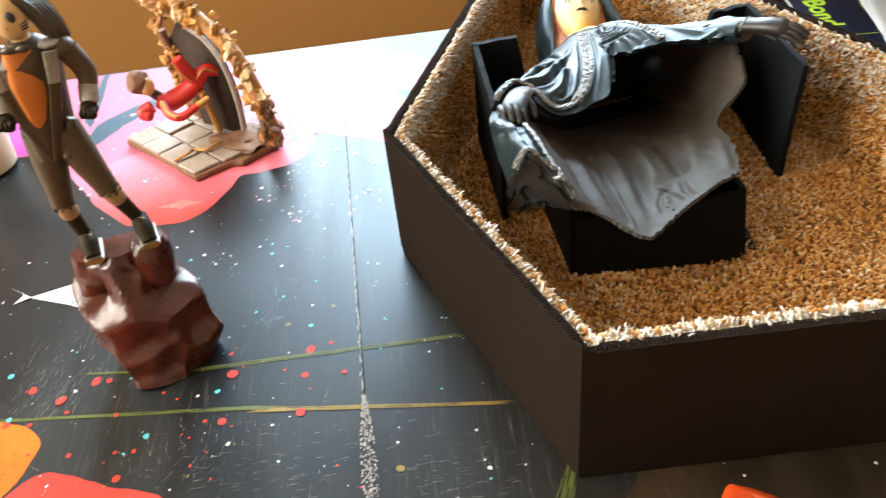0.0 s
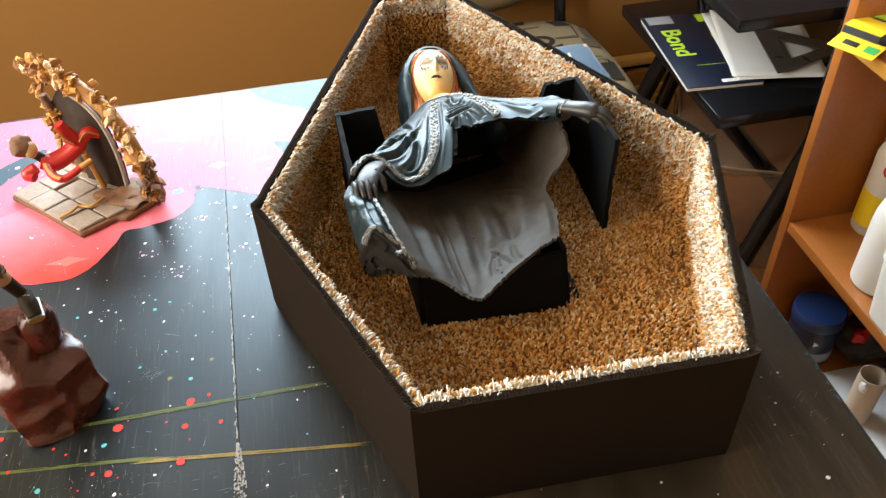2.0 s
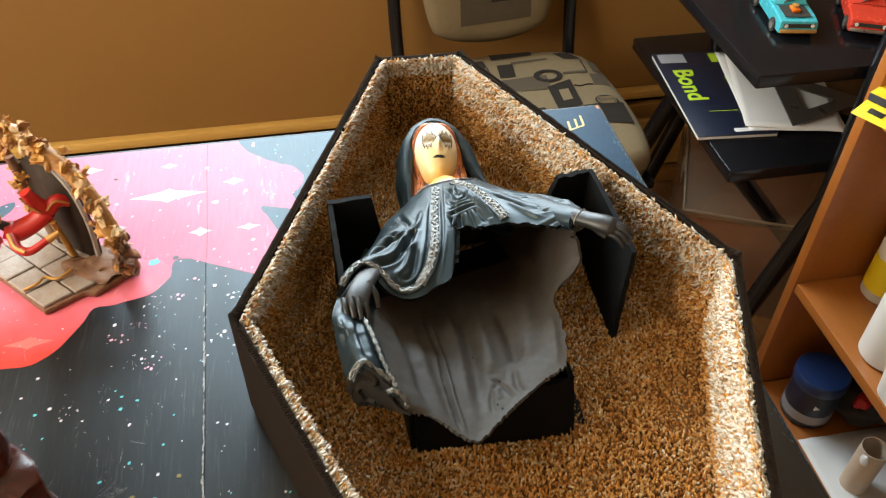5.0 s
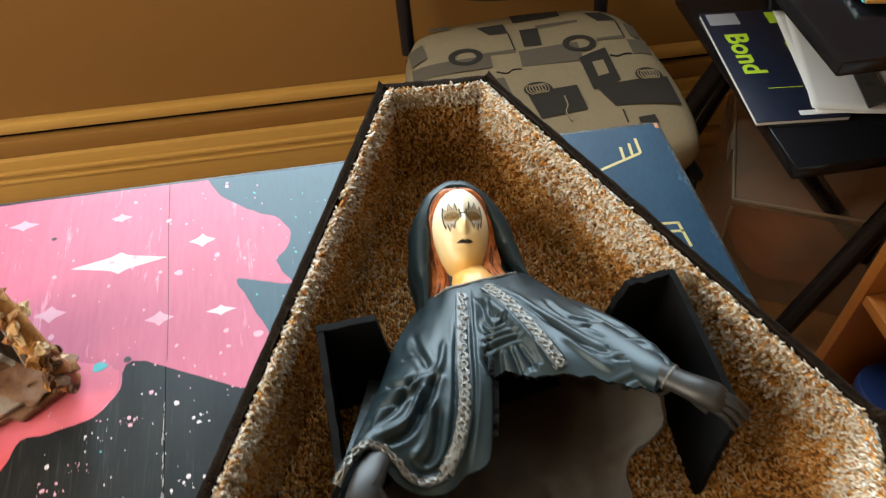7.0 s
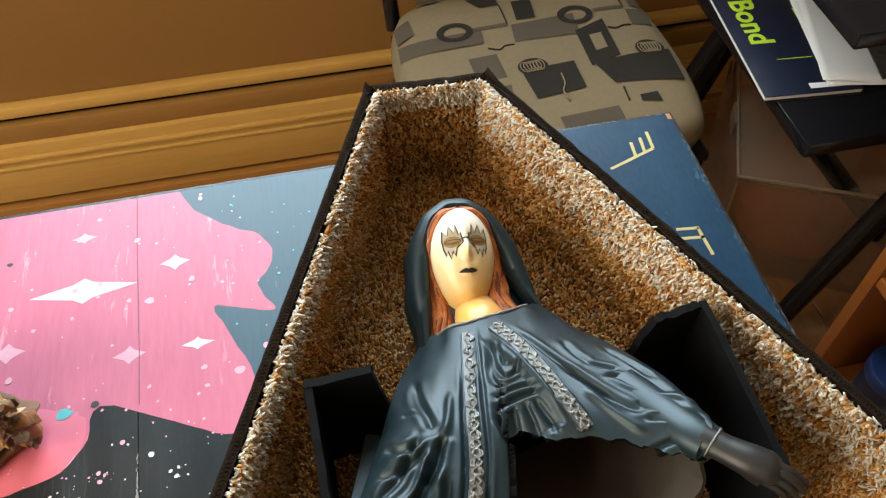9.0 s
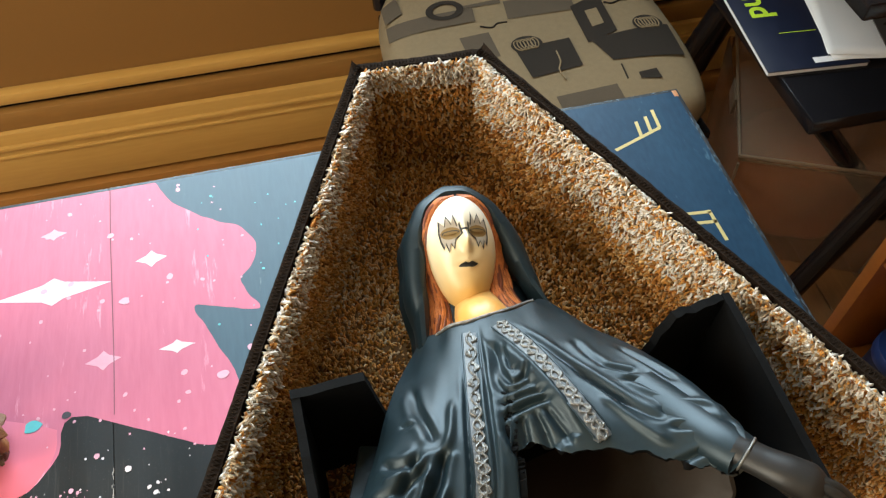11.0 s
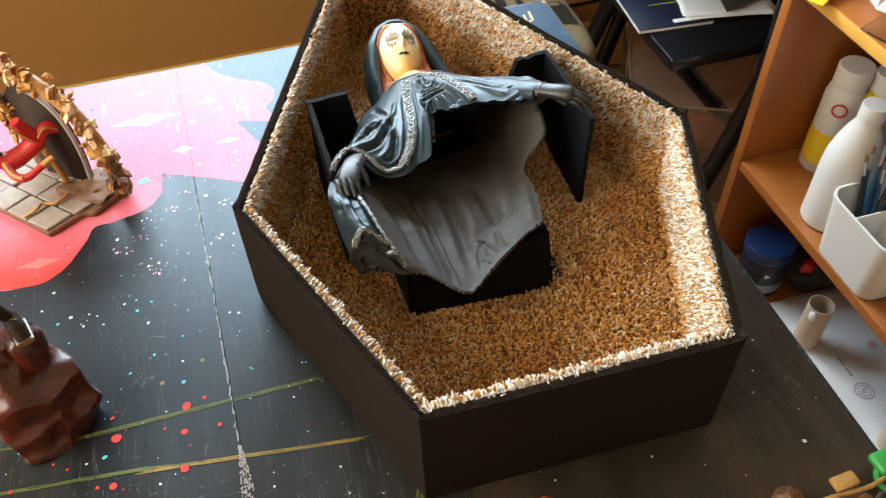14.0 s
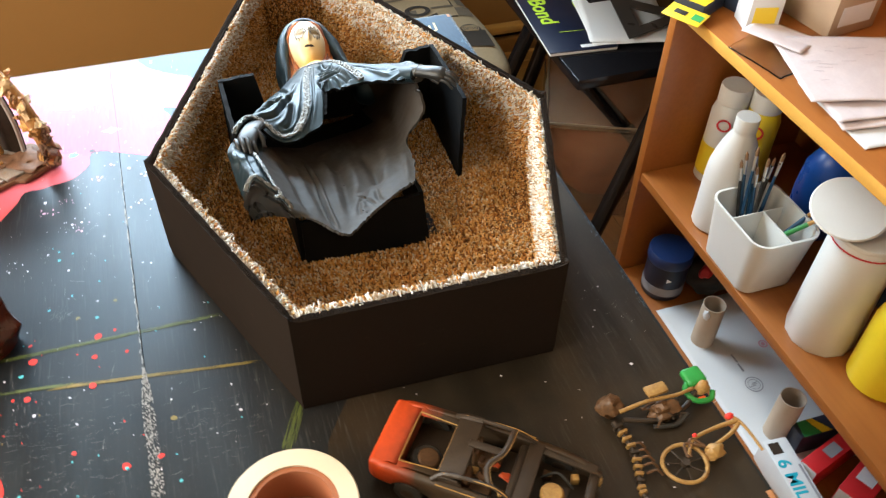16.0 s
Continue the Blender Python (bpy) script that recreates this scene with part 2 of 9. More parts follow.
def table_paint(name, under, film, dirt):
    """Black paint brushed lengthwise: faint dry streaks, dust and worn patches."""
    m = bpy.data.materials.new(name)
    m.use_nodes = True
    t = m.node_tree
    b = t.nodes["Principled BSDF"]
    co = t.nodes.new("ShaderNodeTexCoord").outputs["Object"]

    def grain(scale, stretch, detail, lo, hi):
        mp, n, r = t.nodes.new("ShaderNodeMapping"), t.nodes.new("ShaderNodeTexNoise"), t.nodes.new("ShaderNodeMapRange")
        mp.inputs["Scale"].default_value = stretch
        n.inputs["Scale"].default_value, n.inputs["Detail"].default_value, n.inputs["Roughness"].default_value = scale, detail, 0.65
        r.inputs[1].default_value, r.inputs[2].default_value = lo, hi
        t.links.new(co, mp.inputs[0])
        t.links.new(mp.outputs[0], n.inputs["Vector"])
        t.links.new(n.outputs[0], r.inputs[0])
        return r.outputs[0]

    def times(a, k):
        n = t.nodes.new("ShaderNodeMath")
        n.operation = "MULTIPLY"
        t.links.new(a, n.inputs[0])
        if isinstance(k, float):
            n.inputs[1].default_value = k
        else:
            t.links.new(k, n.inputs[1])
        return n.outputs[0]

    def over(under, colour, fac):
        n = t.nodes.new("ShaderNodeMix")
        n.data_type = "RGBA"
        t.links.new(fac, n.inputs[0])
        if isinstance(under, tuple):
            n.inputs[6].default_value = (*under, 1)
        else:
            t.links.new(under, n.inputs[6])
        n.inputs[7].default_value = (*colour, 1)
        return n.outputs[2]

    patch = grain(9.0, (1, 0.6, 1), 4.0, 0.42, 0.66)
    streak = grain(480.0, (1, 0.05, 1), 6.0, 0.54, 0.80)
    haze = grain(26.0, (1, 0.08, 1), 5.0, 0.40, 0.75)
    dust = grain(1500.0, (1, 0.7, 1), 2.0, 0.66, 0.72)
    dry = times(streak, patch)
    col = over(under, film, haze)
    col = over(col, dirt, grain(5.0, (1, 1, 1), 8.0, 0.46, 0.74))
    col = over(col, (0.17, 0.165, 0.155), times(dry, 0.5))
    col = over(col, (0.20, 0.19, 0.18), times(dust, 0.30))
    t.links.new(col, b.inputs["Base Color"])
    rough = t.nodes.new("ShaderNodeMapRange")
    rough.inputs[3].default_value, rough.inputs[4].default_value = 0.37, 0.53
    t.links.new(haze, rough.inputs[0])
    t.links.new(rough.outputs[0], b.inputs["Roughness"])
    b.inputs["Specular IOR Level"].default_value, b.inputs["Specular Tint"].default_value = 0.46, (0.76, 0.91, 1.0, 1)
    bp = t.nodes.new("ShaderNodeBump")
    bp.inputs["Strength"].default_value, bp.inputs["Distance"].default_value = 0.25, 0.0004
    t.links.new(grain(330.0, (1, 0.05, 1), 5.0, 0.0, 1.0), bp.inputs["Height"])
    t.links.new(bp.outputs[0], b.inputs["Normal"])
    return m


M["black_card"] = material("matt black painted card", (0.0045, 0.0048, 0.0052), (0.0025, 0.0027, 0.003), 0.75, scale=30, fine=400, bump=0.2, spec=0.1)
M["table"] = table_paint("black brushed table paint", (0.0050, 0.0052, 0.0058), (0.0130, 0.0138, 0.0150), (0.017, 0.0140, 0.0115))
M["table_worn"] = table_paint("worn brown-black table paint", (0.0105, 0.0072, 0.0040), (0.026, 0.0180, 0.0095), (0.040, 0.025, 0.0120))
M["table_worn"].node_tree.nodes["Principled BSDF"].inputs["Specular Tint"].default_value = (0.94, 0.95, 0.92, 1)
M["ink_spot"] = material("dark slate paint", (0.045, 0.04, 0.055), (0.03, 0.027, 0.04), 0.5, scale=80)
M["seam_line"] = material("darkened joint in the paint", (0.24, 0.085, 0.12), (0.16, 0.055, 0.08), 0.6, scale=80, fine=500, mix=0.9)
M["rubbed"] = material("rubbed pale blue paint", (0.17, 0.26, 0.33), (0.08, 0.13, 0.18), 0.6, scale=200, fine=900, mix=0.9)
M["scuff"] = material("greyed white scrapes", (0.42, 0.40, 0.38), (0.13, 0.125, 0.12), 0.6, scale=200, fine=900, mix=0.9)


# ---- builders ----
def grid_mesh(name, verts, faces, smooth=False):
    me = bpy.data.meshes.new(name)
    me.from_pydata([tuple(v) for v in verts], [], [tuple(f) for f in faces])
    me.update()
    if smooth:
        me.polygons.foreach_set("use_smooth", [True] * len(me.polygons))
    return me


def thing(name, label, category, m=None, group="", kind=""):
    ob = new(name)
    ob.empty_display_size = 0.02
    ob.matrix_world = m or Matrix()
    return tagged(ob, label, category, group, kind)


def finish(bm, name, smooth=True, angle=40):
    bmesh.ops.recalc_face_normals(bm, faces=bm.faces)
    me = bpy.data.meshes.new(name)
    if smooth:
        for f in bm.faces:
            f.smooth = True
        for e in bm.edges:
            if len(e.link_faces) == 2 and e.calc_face_angle(0) > radians(angle):
                e.smooth = False
    bm.to_mesh(me)
    bm.free()
    return me


def part(name, bm, mat, parent=None, label="", m=None, smooth=True, kind=""):
    me = finish(bm, name, smooth) if isinstance(bm, bmesh.types.BMesh) else bm
    for one in (mat if isinstance(mat, (list, tuple)) else [mat]):
        me.materials.append(one)
    ob = new(name, me)
    if parent:
        ob.parent = parent
    if m:
        ob.matrix_local = m
    return tagged(ob, label, "", "", kind)


def box(sx, sy, sz, at=(0, 0, 0), bevel=0.0, segments=2, bm=None, turn=None):
    """A bevelled block, its base centred on `at`."""
    own = bmesh.new()
    bmesh.ops.create_cube(own, size=1.0)
    bmesh.ops.scale(own, vec=(sx, sy, sz), verts=own.verts)
    if bevel:
        bmesh.ops.bevel(own, geom=own.edges[:], offset=bevel, segments=segments, affect="EDGES", profile=0.5)
    bmesh.ops.translate(own, vec=(0, 0, sz / 2), verts=own.verts)
    bmesh.ops.transform(own, matrix=Matrix.Translation(at) @ (turn or Matrix()), verts=own.verts)
    return merge(bm, own)


def merge(bm, own):
    if bm is None:
        return own
    me = bpy.data.meshes.new("tmp")
    own.to_mesh(me)
    own.free()
    bm.from_mesh(me)
    bpy.data.meshes.remove(me)
    return bm


def lathe(profile, sides=32, bm=None, m=None, squash=(1, 1)):
    """A turned body from (radius, height) pairs."""
    own = bmesh.new()
    rings = []
    for r, z in profile:
        if r < 1e-5:
            rings.append([own.verts.new((0, 0, z))])
        else:
            rings.append([own.verts.new((r * squash[0] * math.cos(2 * math.pi * i / sides), r * squash[1] * math.sin(2 * math.pi * i / sides), z)) for i in range(sides)])
    for a, b in zip(rings, rings[1:]):
        for i in range(sides):
            j = (i + 1) % sides
            if len(a) == 1 and len(b) > 1:
                own.faces.new((a[0], b[i], b[j]))
            elif len(b) == 1 and len(a) > 1:
                own.faces.new((a[i], a[j], b[0]))
            elif len(a) > 1:
                own.faces.new((a[i], a[j], b[j], b[i]))
    if m:
        bmesh.ops.transform(own, matrix=m, verts=own.verts)
    return merge(bm, own)


def spline(points, n):
    """Points along a smooth curve through the given ones."""
    p = np.array(points, float)
    if len(p) == 2:
        return np.array([p[0] + (p[1] - p[0]) * i / (n - 1) for i in range(n)])
    ext = np.vstack([2 * p[0] - p[1], p, 2 * p[-1] - p[-2]])
    out = []
    for s in np.linspace(0, len(p) - 1, n):
        i = min(int(s), len(p) - 2)
        f = s - i
        a, b, c, d = ext[i], ext[i + 1], ext[i + 2], ext[i + 3]
        out.append(0.5 * (2 * b + (c - a) * f + (2 * a - 5 * b + 4 * c - d) * f * f + (3 * b - a - 3 * c + d) * f ** 3))
    return np.array(out)


def pipe(points, radii, sides=10, n=0, bm=None, flat=1.0, close=True):
    """A tube of changing radius along a smooth curve."""
    own = bmesh.new()
    n = n or max(2, 5 * (len(points) - 1) + 1)
    p = spline(points, n)
    radii = np.atleast_1d(np.array(radii, float))
    r = np.interp(np.linspace(0, 1, n), np.linspace(0, 1, len(radii)), radii) if len(radii) > 1 else np.full(n, radii[0])
    rings, side = [], None
    for i in range(n):
        d = Vector(p[min(i + 1, n - 1)] - p[max(i - 1, 0)]).normalized()
        if side is None:
            side = d.orthogonal().normalized() if abs(d.z) > 0.9 else d.cross(Vector((0, 0, 1))).normalized()
        side = (side - d * side.dot(d)).normalized()
        up = side.cross(d)
        rings.append([own.verts.new(Vector(p[i]) + (side * math.cos(a) + up * math.sin(a) * flat) * r[i]) for a in [2 * math.pi * k / sides for k in range(sides)]])
    for a, b in zip(rings, rings[1:]):
        for i in range(sides):
            own.faces.new((a[i], a[(i + 1) % sides], b[(i + 1) % sides], b[i]))
    if close:
        own.faces.new(rings[0])
        own.faces.new(rings[-1])
    return merge(bm, own)


def blob(at, size, bm=None, turn=None, rough=0.0, detail=2, seed=0.0):
    own = bmesh.new()
    bmesh.ops.create_icosphere(own, subdivisions=detail, radius=1.0)
    for v in own.verts:
        if rough:
            v.co *= 1 + rough * noise.noise(v.co * 1.7 + Vector((seed, seed * 2, 1)))
    bmesh.ops.scale(own, vec=size, verts=own.verts)
    bmesh.ops.transform(own, matrix=Matrix.Translation(at) @ (turn or Matrix()), verts=own.verts)
    return merge(bm, own)


def slab(outline, z0, z1, bm=None, bevel=0.0):
    """A flat plate with the given outline."""
    own = bmesh.new()
    face = own.faces.new([own.verts.new((x, y, z0)) for x, y in outline])
    got = bmesh.ops.extrude_face_region(own, geom=[face])
    bmesh.ops.translate(own, vec=(0, 0, z1 - z0), verts=[v for v in got["geom"] if isinstance(v, bmesh.types.BMVert)])
    if bevel:
        bmesh.ops.bevel(own, geom=own.edges[:], offset=bevel, segments=1, affect="EDGES")
    return merge(bm, own)


# ---- the room ----
def wall_north():
    t = 0.14
    z1 = 2.5
    bm = box(1.6 + WIN_U0, t, z1 - FLOOR_Z, ((-1.6 + WIN_U0) / 2, WALL_V + t / 2, FLOOR_Z))
    box(1.9 - WIN_U1, t, z1 - FLOOR_Z, ((1.9 + WIN_U1) / 2, WALL_V + t / 2, FLOOR_Z), bm=bm)
    box(WIN_U1 - WIN_U0, t, WIN_Z0 - FLOOR_Z, ((WIN_U0 + WIN_U1) / 2, WALL_V + t / 2, FLOOR_Z), bm=bm)
    box(WIN_U1 - WIN_U0, t, z1 - WIN_Z1, ((WIN_U0 + WIN_U1) / 2, WALL_V + t / 2, WIN_Z1), bm=bm)
    ob = part("wall_north", bm, M["wall"], None, m=ROOM, smooth=False)
    tagged(ob, "ochre orange painted wall behind the table", "wall", kind="structure")


wall_north()


def wall_west():
    """The side wall, open for a wide window."""
    t, z1, mid = 0.1, 2.5, (WEST_V0 + WEST_V1) / 2
    u = WEST_U - t / 2
    bm = box(t, WEST_V0 + 1.67, z1 - FLOOR_Z, (u, (WEST_V0 - 1.67) / 2, FLOOR_Z))
    box(t, 1.59 - WEST_V1, z1 - FLOOR_Z, (u, (WEST_V1 + 1.59) / 2, FLOOR_Z), bm=bm)
    box(t, WEST_V1 - WEST_V0, WEST_Z0 - FLOOR_Z, (u, mid, FLOOR_Z), bm=bm)
    box(t, WEST_V1 - WEST_V0, z1 - WEST_Z1, (u, mid, WEST_Z1), bm=bm)
    tagged(part("wall_west", bm, M["room"], m=ROOM, smooth=False), "plain ochre painted side wall with a wide window", "wall", kind="structure")


wall_west()
for name, sx, sy, u, v in (("wall_south", 3.5, 0.1, 0.15, -1.65), ("wall_east", 0.1, 3.26, 1.95, -0.04)):
    ob = part(name, box(sx, sy, 2.4, (u, v, FLOOR_Z)), M["room"], m=ROOM, smooth=False)
    tagged(ob, "plain ochre painted wall of the room", "wall", kind="structure")
ob = part("ceiling", box(3.8, 3.5, 0.1, (0.15, 0.0, 2.5)), M["ceiling"], m=ROOM, smooth=False)
tagged(ob, "plain cream ceiling", "ceiling", kind="structure")
floor = part("floor", box(3.8, 3.5, 0.08, (0.15, 0.0, FLOOR_Z - 0.084)), M["floor"], m=ROOM, smooth=False)
tagged(floor, "brown wooden plank floor", "floor", kind="structure")
plank = finish(box(0.068, 0.6, 0.004, (0, 0, 0), 0.001, 1), "plank", False)
plank.materials.append(M["floor"])
for i in range(18):
    for k in range(2):
        ob = new("plank", plank)
        ob.parent = floor
        ob.location = (0.42 + i * 0.07, 0.72 + k * 0.601 - (i % 3) * 0.1, FLOOR_Z - 0.004)


def skirting():
    """Tall layered moulding: a bead, a dark gap, a stained strip, a ridged board and a brown foot."""
    length, mid = 3.4, 0.15
    ob = part("baseboard", box(length, 0.022, 0.020, (mid, WALL_V - 0.011, 0.325), 0.004), M["trim"], m=ROOM)
    tagged(ob, "stepped pine skirting moulding along the ochre wall", "baseboard", kind="structure")
    part("gap", box(length, 0.010, 0.012, (mid, WALL_V - 0.005, 0.313)), M["card"], ob, "dark shadow gap behind the bead")
    part("strip", box(length, 0.026, 0.036, (mid, WALL_V - 0.013, 0.2775), 0.003), M["trim_dark"], ob, "darker stained strip")
    part("board", box(length, 0.034, 0.126, (mid, WALL_V - 0.017, 0.152), 0.005), M["trim"], ob)
    part("ridge", box(length, 0.040, 0.009, (mid, WALL_V - 0.020, 0.246), 0.003), M["trim"], ob)
    part("ridge", box(length, 0.038, 0.006, (mid, WALL_V - 0.019, 0.228), 0.002), M["trim"], ob)
    part("gap", box(length, 0.020, 0.010, (mid, WALL_V - 0.010, 0.1415)), M["card"], ob, "dark gap under the skirting")
    part("foot", box(length, 0.040, 0.037, (mid, WALL_V - 0.020, 0.1045), 0.003), M["foot_wood"], ob, "plain brown foot under the skirting")


skirting()


def window():
    w = thing("window_1", "painted wooden window in the ochre wall", "window", ROOM, kind="structure")
    u, z, d = (WIN_U0 + WIN_U1) / 2, (WIN_Z0 + WIN_Z1) / 2, WALL_V + 0.10
    for dz, h in ((WIN_Z0, 0.03), (WIN_Z1 - 0.03, 0.03)):
        part("rail", box(WIN_U1 - WIN_U0, 0.04, h, (u, d, dz), 0.003), M["trim"], w)
    for x in (WIN_U0 + 0.015, u, WIN_U1 - 0.015):
        part("stile", box(0.03, 0.036, WIN_Z1 - WIN_Z0 - 0.062, (x, d, WIN_Z0 + 0.031), 0.003), M["trim"], w)
    return w


window()

# unseen fixture, added to carry the warm fill
lamp = thing("added_ceiling_lamp", "unseen round warm ceiling lamp, added as fill light", "lamp", ROOM @ Matrix.Translation((-1.20, 0.15, 2.44)))
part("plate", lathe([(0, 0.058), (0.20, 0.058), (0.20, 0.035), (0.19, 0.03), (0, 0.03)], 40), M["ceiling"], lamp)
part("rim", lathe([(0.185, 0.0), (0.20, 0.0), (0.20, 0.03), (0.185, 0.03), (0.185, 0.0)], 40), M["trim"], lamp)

# ---- the painted table ----
TU0, TU1, TV0, TV1 = -0.80, 0.487, 0.122, 0.868
table = thing("table", "black work table painted with a pink galaxy and paint splatter", "table", ROOM)


def tabletop():
    seam0, seam1 = 0.0722, 0.0504
    for name, outline in (("tabletop_board", ((TU0, TV0), (seam0 - 0.0001, TV0), (seam1 - 0.0001, TV1), (TU0, TV1))), ("tabletop_board", ((seam0 + 0.0001, TV0), (TU1, TV0), (TU1, TV1), (seam1 + 0.0001, TV1)))):
        part(name, slab(outline, TABLE_Z - 0.028, TABLE_Z, bevel=0.0003), M["table"], table, smooth=False)
    for u in (TU0 + 0.06, TU1 - 0.06):
        for v in (TV0 + 0.06, TV1 - 0.06):
            part("leg", box(0.05, 0.05, TABLE_Z - 0.028 - FLOOR_Z, (u, v, FLOOR_Z), 0.003), M["table_wood"], table)
    part("apron", box(TU1 - TU0 - 0.1, 0.02, 0.07, ((TU0 + TU1) / 2, TV1 - 0.05, TABLE_Z - 0.098), 0.002), M["table_wood"], table)
    part("bare_corner", box(0.009, 0.012, 0.012, (TU1 - 0.0035, TV1 - 0.0050, TABLE_Z - 0.0118), 0.003), M["table_wood"], table, "chipped corner of bare wood")
    part("bare_corner", box(0.010, 0.014, 0.012, (TU1 - 0.0035, TV0 + 0.0060, TABLE_Z - 0.0118), 0.003), M["table_wood"], table, "chipped corner of bare wood")


tabletop()


def paint(name, outline, mat, level=1, smooth=6, wobble=0.0015, label=""):
    """A thin flat layer of paint on the tabletop, outlined by a smooth closed curve through plan points."""
    n = len(outline)
    loop = list(outline) + [outline[0]]
    pts = spline(loop, n * smooth + 1)[:-1] if smooth > 1 else np.array(outline, float)
    inv = ROOM.inverted()
    out = []
    for i, (x, y) in enumerate(pts):
        w = noise.noise_vector(Vector((x * 90, y * 90, 3.3))) * wobble
        q = inv @ Vector((x + w.x, y + w.y, 0))
        out.append((min(max(q.x, TU0 + 0.003), TU1 - 0.003), min(max(q.y, TV0 + 0.003), TV1 - 0.003)))
    own = bmesh.new()
    z = TABLE_Z + 0.00005 * level
    edge = [own.verts.new((x, y, z)) for x, y in out]
    own.faces.new(edge)
    bmesh.ops.triangulate(own, faces=own.faces[:])
    for f in own.faces:
        if f.normal.z < 0:
            f.normal_flip()
    me = bpy.data.meshes.new(name)
    own.to_mesh(me)
    own.free()
    return part(name, me, mat, table, label)


paint("paint_layer", [(0.150, 0.10), (0.185, 0.20), (0.235, 0.29), (0.40, 0.45), (0.47, 0.56), (0.55, 0.56), (0.54, 0.30), (0.53, 0.06), (0.30, 0.06)], M["table_worn"], 1, wobble=0.006, label="worn brown-black paint")
paint("paint_layer", [(0.125, 0.863), (0.30, 0.850), (0.44, 0.842), (0.44, 0.66), (0.30, 0.62), (0.16, 0.655), (0.13, 0.72), (0.15, 0.80)], M["teal"], 1, label="slate blue paint")
paint("paint_layer", [(0.43, 0.846), (0.537, 0.838), (0.53, 0.70), (0.522, 0.55), (0.48, 0.52), (0.44, 0.62)], M["navy"], 2, label="navy blue paint")
paint("paint_layer", [(-0.30, 0.886), (-0.08, 0.871), (0.06, 0.8640), (0.110, 0.8605), (0.130, 0.8592), (0.135, 0.8575), (0.141, 0.845), (0.152, 0.829), (0.169, 0.814), (0.180, 0.806), (0.191, 0.798), (0.197, 0.784), (0.196, 0.775), (0.191, 0.764), (0.183, 0.755), (0.185, 0.746), (0.192, 0.733),
                      (0.190, 0.729), (0.171, 0.736), (0.154, 0.743), (0.151, 0.738), (0.157, 0.728), (0.161, 0.714), (0.172, 0.680), (0.168, 0.648), (0.149, 0.645), (0.119, 0.662), (0.074, 0.686), (0.066, 0.664), (0.050, 0.6468), (0.021, 0.6408), (0.004, 0.640), (-0.006, 0.622),
                      (-0.023, 0.598), (-0.041, 0.588), (-0.062, 0.589), (-0.086, 0.595), (-0.112, 0.625), (-0.150, 0.685), (-0.175, 0.726), (-0.23, 0.735), (-0.34, 0.76)], M["pink"], 3, smooth=4, label="bubblegum pink paint")
def coral_fade():
    """Coral red paint sprayed thinner towards the pink."""
    m = material("coral red paint fading into pink", (0.68, 0.06, 0.045), (0.56, 0.04, 0.035), 0.5, scale=26, fine=330, mix=0.95, bump=0.35, stretch=(1, 0.14, 1), spec=0.34)
    t = m.node_tree
    b = t.nodes["Principled BSDF"]
    co, sep, cloud, sway, span, blend = [t.nodes.new("ShaderNode" + k) for k in ("TexCoord", "SeparateXYZ", "TexNoise", "Math", "MapRange", "Mix")]
    t.links.new(co.outputs["Object"], sep.inputs[0])
    t.links.new(co.outputs["Object"], cloud.inputs["Vector"])
    cloud.inputs["Scale"].default_value = 30.0
    sway.operation = "MULTIPLY_ADD"
    sway.inputs[1].default_value = 0.05
    t.links.new(cloud.outputs[0], sway.inputs[0])
    t.links.new(sep.outputs["Y"], sway.inputs[2])
    t.links.new(sway.outputs[0], span.inputs[0])
    span.inputs[1].default_value, span.inputs[2].default_value = 0.615, 0.715
    blend.data_type = "RGBA"
    t.links.new(span.outputs[0], blend.inputs[0])
    t.links.new(b.inputs["Base Color"].links[0].from_socket, blend.inputs[6])
    blend.inputs[7].default_value = (0.68, 0.20, 0.295, 1)
    t.links.new(blend.outputs[2], b.inputs["Base Color"])
    return m


M["coral"] = coral_fade()
paint("paint_layer", [(0.066, 0.680), (0.064, 0.665), (0.050, 0.6470), (0.021, 0.641), (0.004, 0.640), (-0.006, 0.622), (-0.023, 0.598), (-0.041, 0.588), (-0.062, 0.589), (-0.086, 0.5955), (-0.104, 0.614), (-0.125, 0.645), (-0.12, 0.69), (-0.06, 0.71), (0.02, 0.70)], M["coral"], 4, label="coral red paint fading into pink")
paint("paint_layer", [(-0.155, 0.70), (-0.175, 0.728), (-0.23, 0.737), (-0.30, 0.75), (-0.26, 0.80), (-0.20, 0.80), (-0.165, 0.765)], M["violet"], 4, label="violet paint")
paint("paint_stroke", [(-0.144, 0.729), (-0.141, 0.759), (-0.131, 0.776), (-0.084, 0.806), (-0.085, 0.788), (-0.114, 0.757), (-0.135, 0.730)], M["teal"], 5, label="slate blue brush stroke")
paint("paint_stroke", [(-0.153, 0.780), (-0.149, 0.875), (-0.143, 0.872), (-0.144, 0.772)], M["teal"], 5, label="slate blue brush stroke")


def star(x, y, a, b, turn=0.0):
    pts = []
    for k in range(4):
        for r, q in ((a if k % 2 == 0 else b, k * 90), (1.13 / (1 / a + 1 / b), k * 90 + 45)):
            an, rr = radians(q), r
            px, py = rr * math.cos(an), rr * math.sin(an)
            c, s = math.cos(radians(turn)), math.sin(radians(turn))
            pts.append((x + px * c - py * s, y + px * s + py * c))
    return pts


